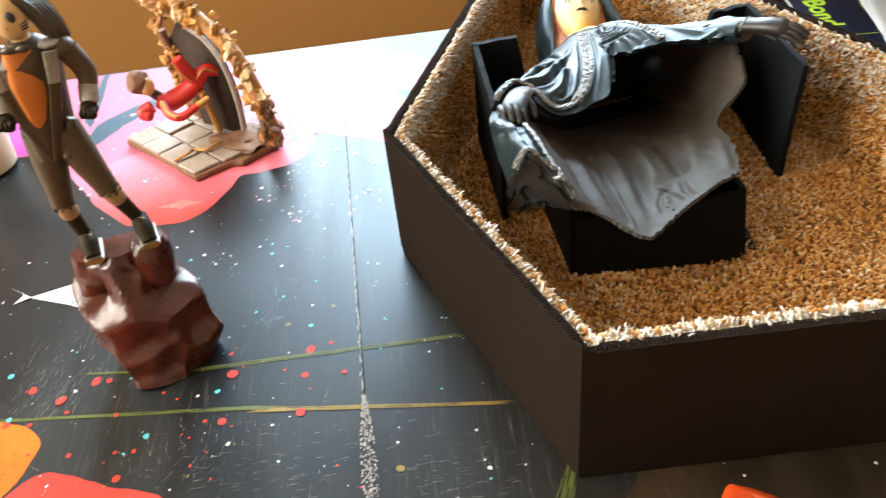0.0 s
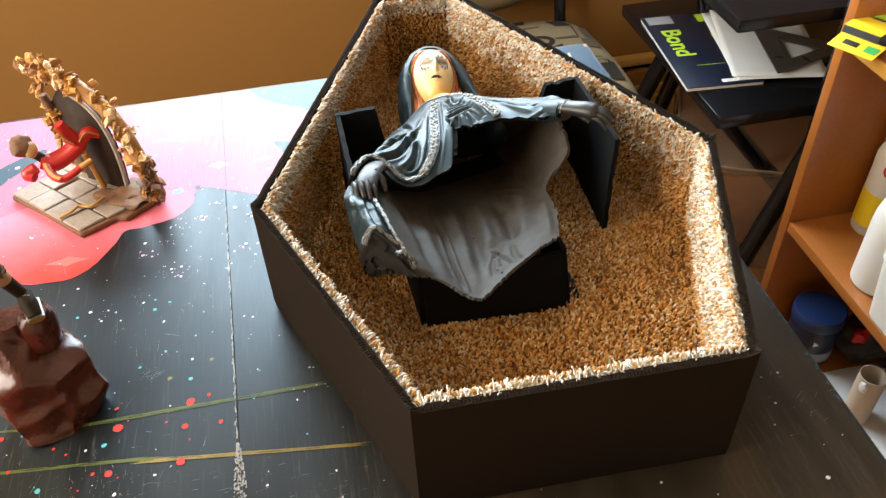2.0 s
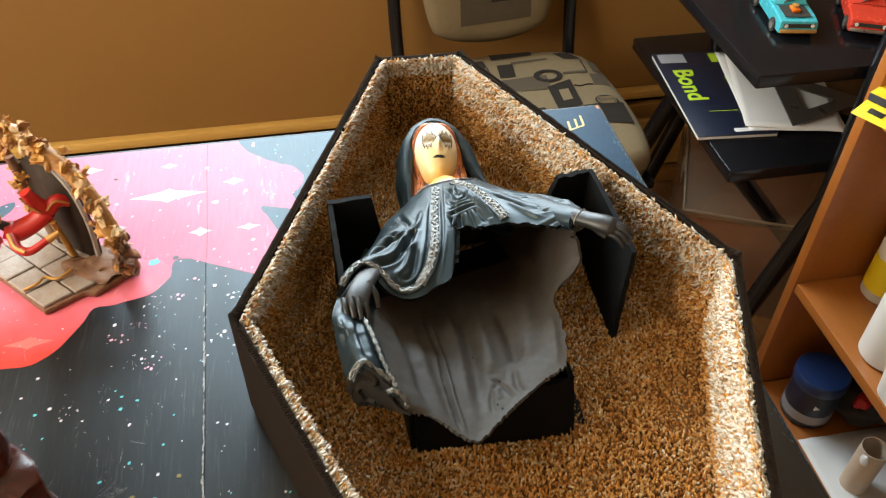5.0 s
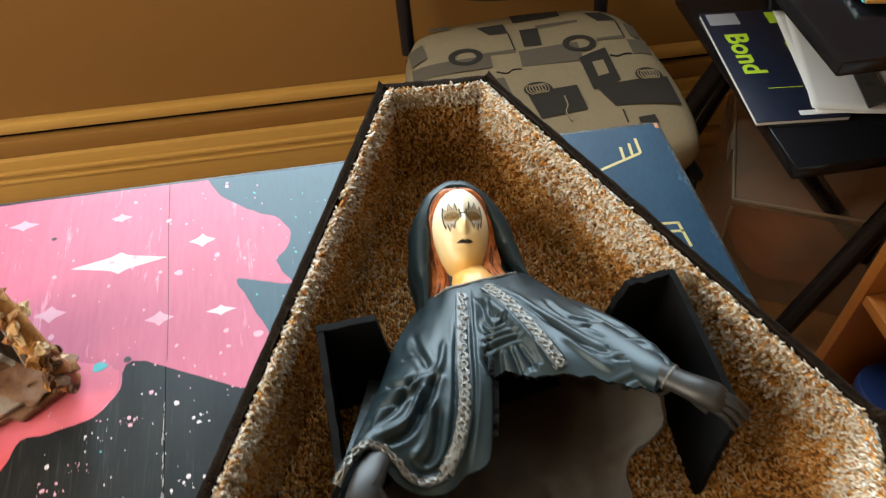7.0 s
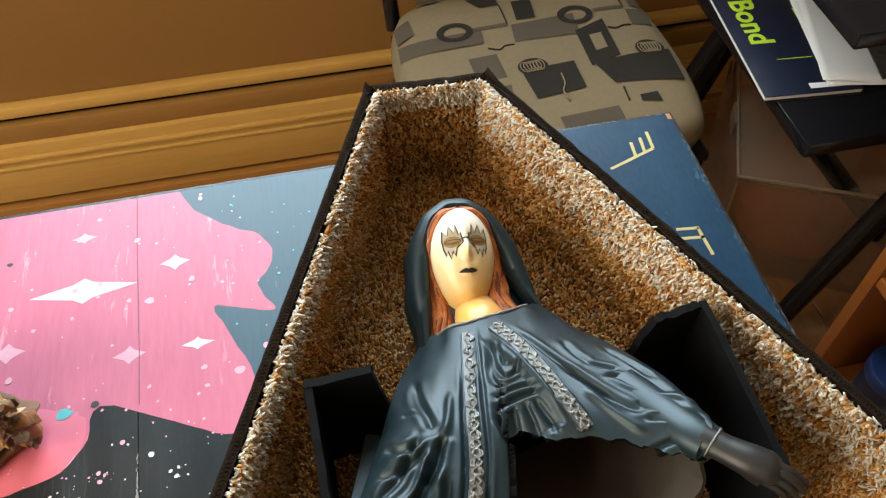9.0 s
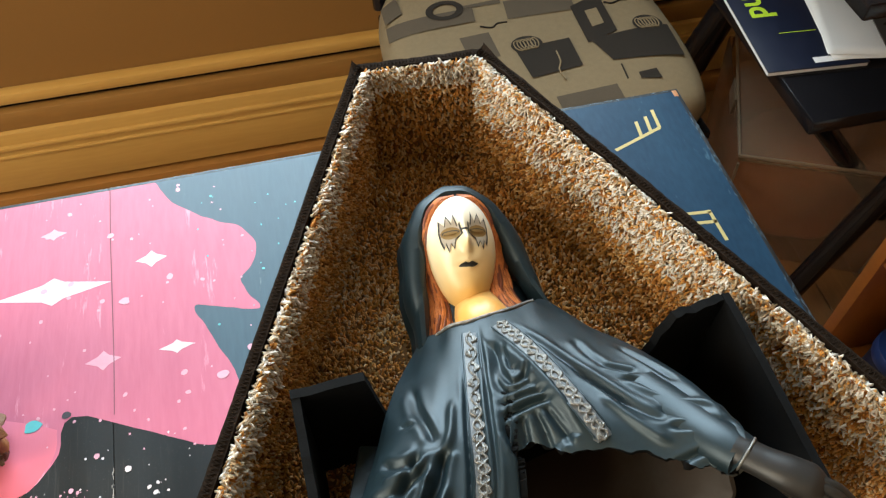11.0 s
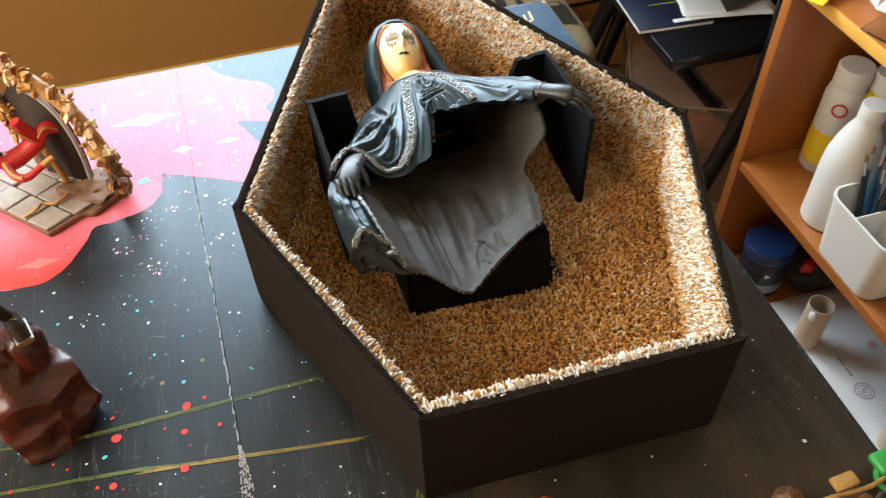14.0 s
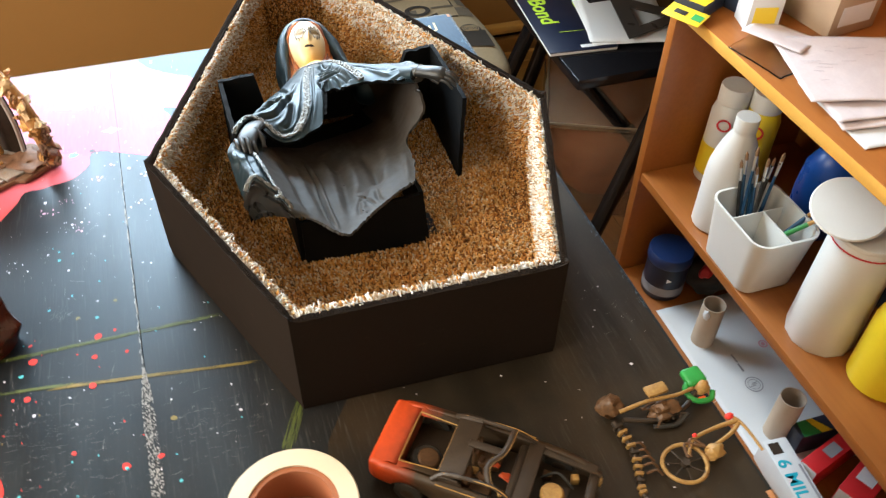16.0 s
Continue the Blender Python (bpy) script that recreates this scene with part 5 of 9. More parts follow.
def within(g, poly, soft):
    """1 well inside the plan outline, 0 outside, with a soft border."""
    x, y = g[:, :, 0], g[:, :, 1]
    hit = np.zeros(x.shape, bool)
    far = np.full(x.shape, 1e9)
    for i in range(len(poly)):
        (x1, y1), (x2, y2) = poly[i - 1], poly[i]
        cross = ((y1 > y) != (y2 > y)) & (x < (x2 - x1) * (y - y1) / (y2 - y1 + 1e-12) + x1)
        hit ^= cross
        f = np.clip(((x - x1) * (x2 - x1) + (y - y1) * (y2 - y1)) / ((x2 - x1) ** 2 + (y2 - y1) ** 2), 0, 1)
        far = np.minimum(far, np.hypot(x - x1 - f * (x2 - x1), y - y1 - f * (y2 - y1)))
    k = np.clip(far / soft, 0, 1) * hit
    return k * k * (3 - 2 * k)


def grain_of(g, scale, seed):
    return np.array([[noise.noise(Vector((p[0] * scale, p[1] * scale, seed))) for p in row] for row in g])


def statue():
    bm = bmesh.new()
    # cape and bodice from the neckline down to the break; columns run from the draped arm to the cuff of the raised one
    cape = [
        [(0.279, 0.643, 0.812), (0.253, 0.607, 0.825), (0.233, 0.567, 0.836), (0.211, 0.524, 0.852), (0.199, 0.500, 0.860)],
        [(0.279, 0.636, 0.822), (0.256, 0.584, 0.842), (0.236, 0.552, 0.852), (0.219, 0.525, 0.862), (0.211, 0.514, 0.866)],
        [(0.285, 0.632, 0.829), (0.266, 0.582, 0.848), (0.247, 0.549, 0.855), (0.230, 0.529, 0.860), (0.222, 0.522, 0.864)],
        [(0.289, 0.631, 0.834), (0.272, 0.576, 0.851), (0.255, 0.547, 0.855), (0.239, 0.522, 0.857), (0.232, 0.505, 0.856)],
        [(0.294, 0.630, 0.837), (0.277, 0.573, 0.853), (0.264, 0.544, 0.856), (0.252, 0.518, 0.855), (0.243, 0.498, 0.849)],
        [(0.299, 0.628, 0.839), (0.285, 0.570, 0.856), (0.277, 0.540, 0.859), (0.268, 0.516, 0.856), (0.256, 0.495, 0.850)],
        [(0.305, 0.628, 0.840), (0.292, 0.573, 0.858), (0.285, 0.543, 0.861), (0.277, 0.521, 0.858), (0.268, 0.501, 0.851)],
        [(0.309, 0.628, 0.840), (0.299, 0.582, 0.859), (0.294, 0.555, 0.862), (0.288, 0.527, 0.859), (0.282, 0.507, 0.855)],
        [(0.314, 0.629, 0.840), (0.306, 0.595, 0.857), (0.3025, 0.577, 0.862), (0.300, 0.563, 0.862), (0.297, 0.550, 0.859)],
        [(0.320, 0.629, 0.839), (0.313, 0.595, 0.858), (0.311, 0.573, 0.865), (0.3122, 0.556, 0.866), (0.314, 0.541, 0.864)],
        [(0.327, 0.630, 0.837), (0.322, 0.595, 0.857), (0.3215, 0.570, 0.866), (0.325, 0.552, 0.869), (0.331, 0.535, 0.869)],
        [(0.336, 0.634, 0.833), (0.333, 0.600, 0.852), (0.334, 0.574, 0.862), (0.340, 0.549, 0.870), (0.345, 0.527, 0.872)],
        [(0.345, 0.636, 0.826), (0.350, 0.583, 0.856), (0.357, 0.555, 0.868), (0.356, 0.534, 0.876), (0.357, 0.517, 0.876)],
        [(0.358, 0.612, 0.832), (0.364, 0.575, 0.858), (0.368, 0.551, 0.870), (0.364, 0.527, 0.880), (0.365, 0.512, 0.879)],
        [(0.372, 0.580, 0.850), (0.376, 0.556, 0.867), (0.374, 0.536, 0.879), (0.370, 0.518, 0.884), (0.367, 0.509, 0.880)],
        [(0.382, 0.528, 0.878), (0.379, 0.522, 0.885), (0.374, 0.514, 0.8885), (0.370, 0.5095, 0.8865), (0.3675, 0.5085, 0.881)],
    ]
    nu, nv = 300, 150
    g = lattice(cape, nu, nv)
    BAND_L = [(0.297, 0.620, 0.840), (0.284, 0.569, 0.857), (0.277, 0.539, 0.860), (0.268, 0.517, 0.857), (0.258, 0.504, 0.852)]
    HEM = [(0.258, 0.503, 0.852), (0.248, 0.502, 0.851), (0.240, 0.506, 0.854), (0.235, 0.514, 0.858), (0.229, 0.521, 0.862), (0.222, 0.523, 0.865), (0.214, 0.518, 0.865), (0.204, 0.506, 0.862)]
    BAND_R = [(0.3115, 0.619, 0.843), (0.3165, 0.601, 0.853), (0.3215, 0.578, 0.863), (0.3258, 0.557, 0.868), (0.3300, 0.5395, 0.871)]
    bodice = [(0.301, 0.6150), (0.2940, 0.5830), (0.2890, 0.5590), (0.293, 0.545), (0.306, 0.540), (0.3225, 0.545), (0.3210, 0.556), (0.3165, 0.574), (0.3115, 0.591), (0.306, 0.608)]
    lift = -0.0028 * within(g, bodice, 0.0045)
    lift += fold_lines(g, [
        # pinch below the shoulder and the folds that fan from it over the arm
        ([(0.267, 0.561), (0.263, 0.554), (0.258, 0.544), (0.252, 0.538)], 0.0020, -0.0034),
        ([(0.2775, 0.585), (0.270, 0.565), (0.262, 0.557)], 0.0024, 0.0022),
        ([(0.262, 0.603), (0.2605, 0.588), (0.2625, 0.573), (0.263, 0.566)], 0.0020, -0.0024),
        ([(0.251, 0.582), (0.258, 0.580)], 0.0012, -0.0012),
        ([(0.238, 0.566), (0.245, 0.561), (0.256, 0.560)], 0.0022, -0.0026),
        ([(0.236, 0.555), (0.248, 0.555), (0.261, 0.562)], 0.0020, 0.0018),
        ([(0.230, 0.549), (0.243, 0.549), (0.258, 0.5555)], 0.0017, -0.0022),
        ([(0.256, 0.566), (0.241, 0.545), (0.219, 0.5325)], 0.0019, -0.0022),
        ([(0.2585, 0.556), (0.246, 0.537), (0.226, 0.5275)], 0.0020, 0.0022),
        ([(0.258, 0.549), (0.246, 0.530), (0.231, 0.5235)], 0.0018, -0.0026),
        ([(0.262, 0.545), (0.252, 0.523), (0.2425, 0.514)], 0.0020, 0.0020),
        ([(0.264, 0.540), (0.2555, 0.5165), (0.248, 0.510)], 0.0017, -0.0020),
        ([(0.246, 0.600), (0.238, 0.580), (0.231, 0.566)], 0.0018, -0.0014),
        ([(0.223, 0.553), (0.215, 0.536), (0.209, 0.524)], 0.0017, -0.0016),
        ([(0.229, 0.543), (0.219, 0.533), (0.211, 0.5205)], 0.0014, -0.0014),
        # cape edges beside the two bands
        ([(0.288, 0.602), (0.279, 0.569), (0.2705, 0.537), (0.2605, 0.5115), (0.247, 0.5065), (0.2415, 0.514)], 0.0011, -0.0014),
        ([(0.302, 0.622), (0.2895, 0.5690), (0.2818, 0.537), (0.270, 0.506)], 0.0013, -0.0016),
        ([(0.2965, 0.600), (0.2895, 0.575), (0.284, 0.548), (0.279, 0.528)], 0.0013, 0.0012),
        ([(0.318, 0.614), (0.325, 0.598), (0.333, 0.580), (0.341, 0.562), (0.347, 0.549)], 0.0014, -0.0018),
        ([(0.308, 0.611), (0.3130, 0.593), (0.3178, 0.574), (0.3222, 0.554)], 0.0012, 0.0012),
        # gathered bodice, girdle and pleats
        ([(0.304, 0.608), (0.3005, 0.592), (0.3025, 0.582), (0.309, 0.582), (0.314, 0.588)], 0.0013, -0.0018),
        ([(0.3075, 0.604), (0.305, 0.592), (0.308, 0.588)], 0.0010, -0.0012),
        ([(0.300, 0.598), (0.297, 0.584), (0.300, 0.5775), (0.312, 0.5775)], 0.0012, -0.0014),
        ([(0.293, 0.5655), (0.303, 0.567), (0.3165, 0.567)], 0.0014, -0.0022),
        ([(0.294, 0.5725), (0.307, 0.5725), (0.3165, 0.5715)], 0.0012, -0.0016),
        ([(0.2945, 0.562), (0.2935, 0.547)], 0.0013, -0.0014),
        ([(0.3015, 0.563), (0.3000, 0.550)], 0.0013, -0.0015),
        ([(0.307, 0.563), (0.3082, 0.541)], 0.0013, -0.0015),
        ([(0.312, 0.563), (0.317, 0.542)], 0.0013, -0.0015),
        # cape over the raised arm
        ([(0.345, 0.577), (0.352, 0.572), (0.3575, 0.5675)], 0.0013, -0.0014),
        ([(0.350, 0.5655), (0.357, 0.562), (0.363, 0.556)], 0.0013, -0.0014),
        ([(0.355, 0.545), (0.363, 0.539), (0.370, 0.531), (0.378, 0.525)], 0.0019, -0.0018),
        ([(0.349, 0.565), (0.362, 0.548), (0.373, 0.5405), (0.380, 0.531)], 0.0020, 0.0016),
        ([(0.355, 0.535), (0.366, 0.530), (0.375, 0.523)], 0.0014, -0.0016),
        ([(0.350, 0.520), (0.361, 0.520), (0.371, 0.519)], 0.0013, -0.0015),
        ([(0.332, 0.579), (0.340, 0.564), (0.350, 0.545), (0.358, 0.538)], 0.0021, -0.0018),
        ([(0.341, 0.597), (0.343, 0.585), (0.347, 0.576)], 0.0016, -0.0014),
        ([(0.336, 0.560), (0.344, 0.543), (0.353, 0.528)], 0.0020, 0.0016),
        ([(0.360, 0.589), (0.366, 0.571), (0.371, 0.556)], 0.0015, -0.0013),
    ])
    lift += 0.0003 * grain_of(g, 70, 1.0)
    edge_free = np.minimum(1, 0.25 + np.arange(nu) / (nu * 0.05))[None, :]
    g += normals_of(g) * (lift * edge_free)[:, :, None]
    for i in range(nu):  # chipped lower edge where the cast broke away
        u = i / (nu - 1)
        k = (noise.noise(Vector((u * 34, 7.0, 0.0))) + 0.6 * noise.noise(Vector((u * 90, 2.0, 0.0)))) * (1.0 if 0.52 < u < 0.93 else 0.15)
        for j in range(nv - 6, nv):
            g[j, i, 1] += 0.0022 * k * (j - nv + 6) / 5
    sheet_into(bm, g, 0.0032, SLOT["robe"], SLOT["cavity_shade"])
    flat = g.reshape(-1, 3)

    def on_cape(points, n):
        pts = spline(points, n)
        return np.array([flat[((flat[:, 0] - p[0]) ** 2 + (flat[:, 1] - p[1]) ** 2).argmin()] * (0, 0, 1) + (p[0], p[1], 0) for p in pts])

    def ribbon(pts, width, lift=0.0007):
        """A raised ornamental band along a line, with plain edging, a winding silver stem and curled leaves."""
        pts = pts.copy()
        for _ in range(3):
            pts[1:-1, 2] = (pts[:-2, 2] + pts[1:-1, 2] + pts[2:, 2]) / 3
        rows = []
        for k in range(len(pts)):
            d = pts[min(k + 1, len(pts) - 1)] - pts[max(k - 1, 0)]
            s = np.cross(d, (0, 0, 1.0))
            s /= np.linalg.norm(s) + 1e-9
            rows.append([pts[k] + s * f * width + np.array((0, 0, lift + 0.0005 * (1 - (2 * f) ** 2) + 0.0004 * noise.noise(Vector((k * 0.5, f * 6, 4))))) for f in np.linspace(-0.5, 0.5, 9)])
        rows = np.array(rows)
        sheet_into(bm, rows, 0.0022, SLOT["band"], SLOT["band"])
        n = len(rows)
        mid, left, right = rows[:, 4], rows[:, 0], rows[:, -1]
        for side in (left, right):
            add(bm, pipe([tuple(p) for p in side[::3]], [0.0005], 6, n), SLOT["robe"])
        span = float(np.sum(np.linalg.norm(np.diff(mid, axis=0), axis=1)))
        turns = max(2, round(span / 0.0105))
        f = np.linspace(0, 1, turns * 8 + 1)
        at = np.array([np.interp(f, np.linspace(0, 1, n), mid[:, c]) for c in range(3)]).T
        ac = np.array([np.interp(f, np.linspace(0, 1, n), (right - left)[:, c]) for c in range(3)]).T
        stem = [tuple(p + a * 0.26 * math.sin(2 * math.pi * turns * q) + np.array((0, 0, 0.0003))) for p, a, q in zip(at, ac, f)]
        add(bm, pipe(stem, [0.00062], 6, len(stem) * 2), SLOT["silver"])
        for k in range(2 * turns):
            j = int((k + 0.5) / (2 * turns) * (len(f) - 1))
            s = 1 if k % 2 else -1
            c, a = at[j], ac[j]
            d = at[min(j + 2, len(f) - 1)] - at[max(j - 2, 0)]
            d = d / (np.linalg.norm(d) + 1e-9)
            for grow in (1.0, 0.55):
                curl = [tuple(c + a * s * w * grow + d * e * (2 - grow) + np.array((0, 0, 0.0003))) for w, e in ((-0.10, -0.0024), (0.20, -0.0014), (0.34, 0.0006), (0.20, 0.0018), (0.06, 0.0010))]
                add(bm, pipe(curl, [0.0005, 0.0008, 0.0004], 6, 10), SLOT["silver"])

    ribbon(on_cape(BAND_L, 60), 0.0080)
    ribbon(on_cape(HEM, 70), 0.0050, 0.0006)
    ribbon(on_cape(BAND_R, 60), 0.0080)
    # the neckline roll
    add(bm, pipe([(0.283, 0.632, 0.8275), (0.290, 0.6308, 0.8350), (0.299, 0.6282, 0.8392), (0.309, 0.6282, 0.8402), (0.320, 0.6292, 0.8392), (0.336, 0.6342, 0.8330)], [0.0009, 0.0010, 0.0010, 0.0009], 10, 40), SLOT["silver"])
    # neck and shoulders closed off by a black sheet, its shade put into colour
    core = [[(x, 0.6085 - 0.004 * f + 0.001 * math.sin(90 * x), 0.786 + f * (h - 0.786)) for x, h in ((0.258, 0.820), (0.272, 0.831), (0.288, 0.838), (0.306, 0.841), (0.326, 0.840), (0.345, 0.834), (0.362, 0.824))] for f in np.linspace(0, 1, 9)]
    sheet_into(bm, np.array(core), 0.002, SLOT["cavity_shade"], SLOT["cavity_shade"])
    side_low = np.array([(0.350, 0.602, 0.797), (0.361, 0.583, 0.817), (0.3685, 0.565, 0.838), (0.3755, 0.533, 0.863)])
    side_top = np.array([(0.344, 0.604, 0.843), (0.352, 0.582, 0.854), (0.3605, 0.560, 0.864), (0.369, 0.536, 0.873)])
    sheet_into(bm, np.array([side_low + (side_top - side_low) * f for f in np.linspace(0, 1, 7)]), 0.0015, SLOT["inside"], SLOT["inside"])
    add(bm, blob((0.352, 0.600, 0.8155), (0.016, 0.012, 0.0165), detail=3), SLOT["robe"])
    # forearm inside the sleeve, cuff and hand of the raised arm
    add(bm, pipe([(0.358, 0.560, 0.858), (0.366, 0.538, 0.868), (0.3715, 0.521, 0.877), (0.375, 0.5125, 0.881)], [0.0112, 0.0112, 0.0106, 0.0096], 20, 30, flat=0.8), SLOT["robe"])
    cuff = [Vector((0.3755, 0.5130, 0.8835)) + Vector((0.0060 * math.cos(a), 0.0043 * math.cos(a), 0.0055 * math.sin(a))) for a in np.linspace(0, 2 * math.pi, 33)]
    add(bm, pipe([tuple(p) for p in cuff], [0.0006], 8, 64), SLOT["silver"])
    add(bm, pipe([(0.3725, 0.5165, 0.8830), (0.3790, 0.5075, 0.8855), (0.3850, 0.5000, 0.8875), (0.3905, 0.4945, 0.8880), (0.3940, 0.4915, 0.8868)], [0.0066, 0.0068, 0.0078, 0.0080, 0.0056], 20, 30, flat=0.72), SLOT["skin_dark"])
    for pts, r in ((((0.3905, 0.4960, 0.8900), (0.3975, 0.4900, 0.8892), (0.4030, 0.4850, 0.8862)), 0.0023), (((0.3900, 0.4940, 0.8900), (0.3965, 0.4876, 0.8888), (0.4012, 0.4825, 0.8848)), 0.0023),
                   (((0.3885, 0.4922, 0.8880), (0.3945, 0.4858, 0.8865), (0.3985, 0.4810, 0.8822)), 0.0022), (((0.3868, 0.4910, 0.8858), (0.3920, 0.4850, 0.8838), (0.3952, 0.4808, 0.8798)), 0.0019)):
        mid = tuple(np.array(pts[1]) + np.array((0, 0, 0.0006)))
        add(bm, pipe([pts[0], mid, pts[2]], [r, r * 0.98, r * 0.92, r * 0.62], 10, 16), SLOT["skin_dark"])
        add(bm, blob(pts[2], (r * 0.66, r * 0.66, r * 0.62)), SLOT["skin_dark"])
    add(bm, pipe([(0.3810, 0.5020, 0.8850), (0.3830, 0.4965, 0.8835), (0.3865, 0.4915, 0.8815)], [0.0030, 0.0025, 0.0017], 10, 12), SLOT["skin_dark"])
    # lowered hand coming out under the hem, fingers together on the robe
    add(bm, pipe([(0.2275, 0.523, 0.856), (0.2210, 0.508, 0.8630), (0.2155, 0.4965, 0.8655), (0.2115, 0.4868, 0.8650), (0.2098, 0.4815, 0.8630)], [0.0078, 0.0080, 0.0082, 0.0086, 0.0072], 24, 30, flat=0.5), SLOT["skin_dark"])
    for (x, y, z), (tx, ty, tz) in (((0.2030, 0.4880, 0.8675), (0.2035, 0.4750, 0.8655)), ((0.2075, 0.4870, 0.8690), (0.2076, 0.4728, 0.8660)), ((0.2120, 0.4865, 0.8685), (0.2120, 0.4716, 0.8645)), ((0.2162, 0.4870, 0.8660), (0.2166, 0.4735, 0.8615))):
        add(bm, pipe([(x, y, z), ((x + tx) / 2, (y + ty) / 2, (z + tz) / 2 + 0.0012), (tx, ty, tz)], [0.0023, 0.0022, 0.0021, 0.0017], 12, 16), SLOT["skin_dark"])
        add(bm, blob((tx, ty, tz), (0.0019, 0.0019, 0.0017)), SLOT["skin_dark"])
        add(bm, blob(((x + tx) / 2, (y + ty) / 2 + 0.001, (z + tz) / 2 + 0.0018), (0.0021, 0.0018, 0.0015)), SLOT["skin_dark"])
    add(bm, pipe([(0.2205, 0.5010, 0.8660), (0.2245, 0.4925, 0.8625), (0.2250, 0.4840, 0.8580)], [0.0032, 0.0028, 0.0018], 10, 14), SLOT["skin_dark"])
    # the remaining back shell, open to the front: draped outer side first, then the grey inside
    shell = [
        [(0.232, 0.590, 0.815), (0.197, 0.490, 0.862), (0.194, 0.468, 0.858), (0.195, 0.444, 0.846), (0.198, 0.438, 0.834), (0.202, 0.435, 0.824)],
        [(0.236, 0.590, 0.812), (0.202, 0.480, 0.866), (0.202, 0.452, 0.869), (0.2055, 0.428, 0.871), (0.206, 0.430, 0.854), (0.211, 0.425, 0.834)],
        [(0.242, 0.590, 0.808), (0.213, 0.474, 0.861), (0.215, 0.454, 0.863), (0.2185, 0.426, 0.861), (0.220, 0.416, 0.857), (0.222, 0.417, 0.838)],
        [(0.250, 0.592, 0.802), (0.223, 0.480, 0.851), (0.223, 0.458, 0.852), (0.226, 0.430, 0.850), (0.227, 0.413, 0.848), (0.230, 0.411, 0.838)],
        [(0.262, 0.594, 0.794), (0.237, 0.501, 0.832), (0.238, 0.467, 0.836), (0.239, 0.437, 0.838), (0.243, 0.417, 0.836), (0.246, 0.406, 0.834)],
        [(0.278, 0.598, 0.787), (0.260, 0.517, 0.812), (0.258, 0.465, 0.824), (0.260, 0.437, 0.826), (0.258, 0.416, 0.827), (0.259, 0.395, 0.828)],
        [(0.292, 0.600, 0.785), (0.282, 0.539, 0.800), (0.279, 0.477, 0.815), (0.276, 0.443, 0.821), (0.272, 0.415, 0.824), (0.270, 0.389, 0.826)],
        [(0.310, 0.600, 0.785), (0.305, 0.547, 0.797), (0.302, 0.486, 0.812), (0.294, 0.448, 0.820), (0.289, 0.425, 0.823), (0.286, 0.400, 0.827)],
        [(0.332, 0.602, 0.787), (0.331, 0.551, 0.797), (0.323, 0.490, 0.812), (0.314, 0.455, 0.819), (0.307, 0.434, 0.823), (0.300, 0.409, 0.828)],
        [(0.352, 0.598, 0.800), (0.357, 0.546, 0.808), (0.345, 0.492, 0.818), (0.336, 0.465, 0.824), (0.330, 0.448, 0.826), (0.321, 0.421, 0.829)],
        [(0.368, 0.566, 0.838), (0.368, 0.521, 0.834), (0.354, 0.496, 0.822), (0.345, 0.467, 0.827), (0.341, 0.450, 0.829), (0.333, 0.426, 0.830)],
        [(0.376, 0.530, 0.866), (0.377, 0.507, 0.845), (0.358, 0.499, 0.824), (0.352, 0.470, 0.828), (0.349, 0.452, 0.830), (0.341, 0.429, 0.830)],
    ]
    nu2, nv2 = 220, 170
    s = lattice(shell, nu2, nv2)
    lift = fold_lines(s, [
        ([(0.2600, 0.515), (0.2610, 0.466), (0.2592, 0.428), (0.2600, 0.398)], 0.0011, -0.0022),
        ([(0.2632, 0.510), (0.2640, 0.466), (0.2625, 0.428), (0.2630, 0.396)], 0.0013, 0.0016),
        ([(0.2375, 0.495), (0.2405, 0.461), (0.2435, 0.412)], 0.0030, -0.0020),
        ([(0.2480, 0.500), (0.2490, 0.460), (0.2510, 0.405)], 0.0032, 0.0014),
        ([(0.2790, 0.520), (0.2760, 0.470), (0.2690, 0.400)], 0.0050, 0.0020),
        ([(0.2890, 0.510), (0.2850, 0.462), (0.2780, 0.418)], 0.0042, -0.0026),
        ([(0.3020, 0.515), (0.2985, 0.470), (0.2940, 0.440)], 0.0055, 0.0024),
        ([(0.3170, 0.509), (0.3150, 0.466), (0.3115, 0.446)], 0.0040, -0.0026),
        ([(0.3400, 0.510), (0.3310, 0.474), (0.3200, 0.447)], 0.0050, 0.0024),
        ([(0.2910, 0.436), (0.2970, 0.429), (0.3010, 0.415)], 0.0012, -0.0013),
        ([(0.2935, 0.431), (0.2870, 0.421), (0.2842, 0.407)], 0.0016, -0.0011),
        ([(0.2905, 0.428), (0.2915, 0.416)], 0.0024, 0.0010),
        ([(0.3085, 0.440), (0.3060, 0.425), (0.3090, 0.417)], 0.0018, -0.0015),
        ([(0.3480, 0.480), (0.3420, 0.455), (0.3360, 0.432)], 0.0030, 0.0014),
        ([(0.2085, 0.470), (0.2085, 0.452), (0.2105, 0.436)], 0.0017, -0.0020),
        ([(0.2045, 0.468), (0.2050, 0.450), (0.2065, 0.436)], 0.0017, 0.0012),
        ([(0.1985, 0.470), (0.1985, 0.450)], 0.0014, -0.0012),
    ])
    lift += 0.0010 * grain_of(s, 45, 2.0) + 0.0004 * grain_of(s, 160, 6.0)
    fade = np.minimum(1, 0.3 + (1 - np.arange(nv2) / (nv2 - 1)) / 0.08)[:, None]
    s += normals_of(s) * (lift * fade)[:, :, None]
    u2 = np.arange(nu2) / (nu2 - 1)
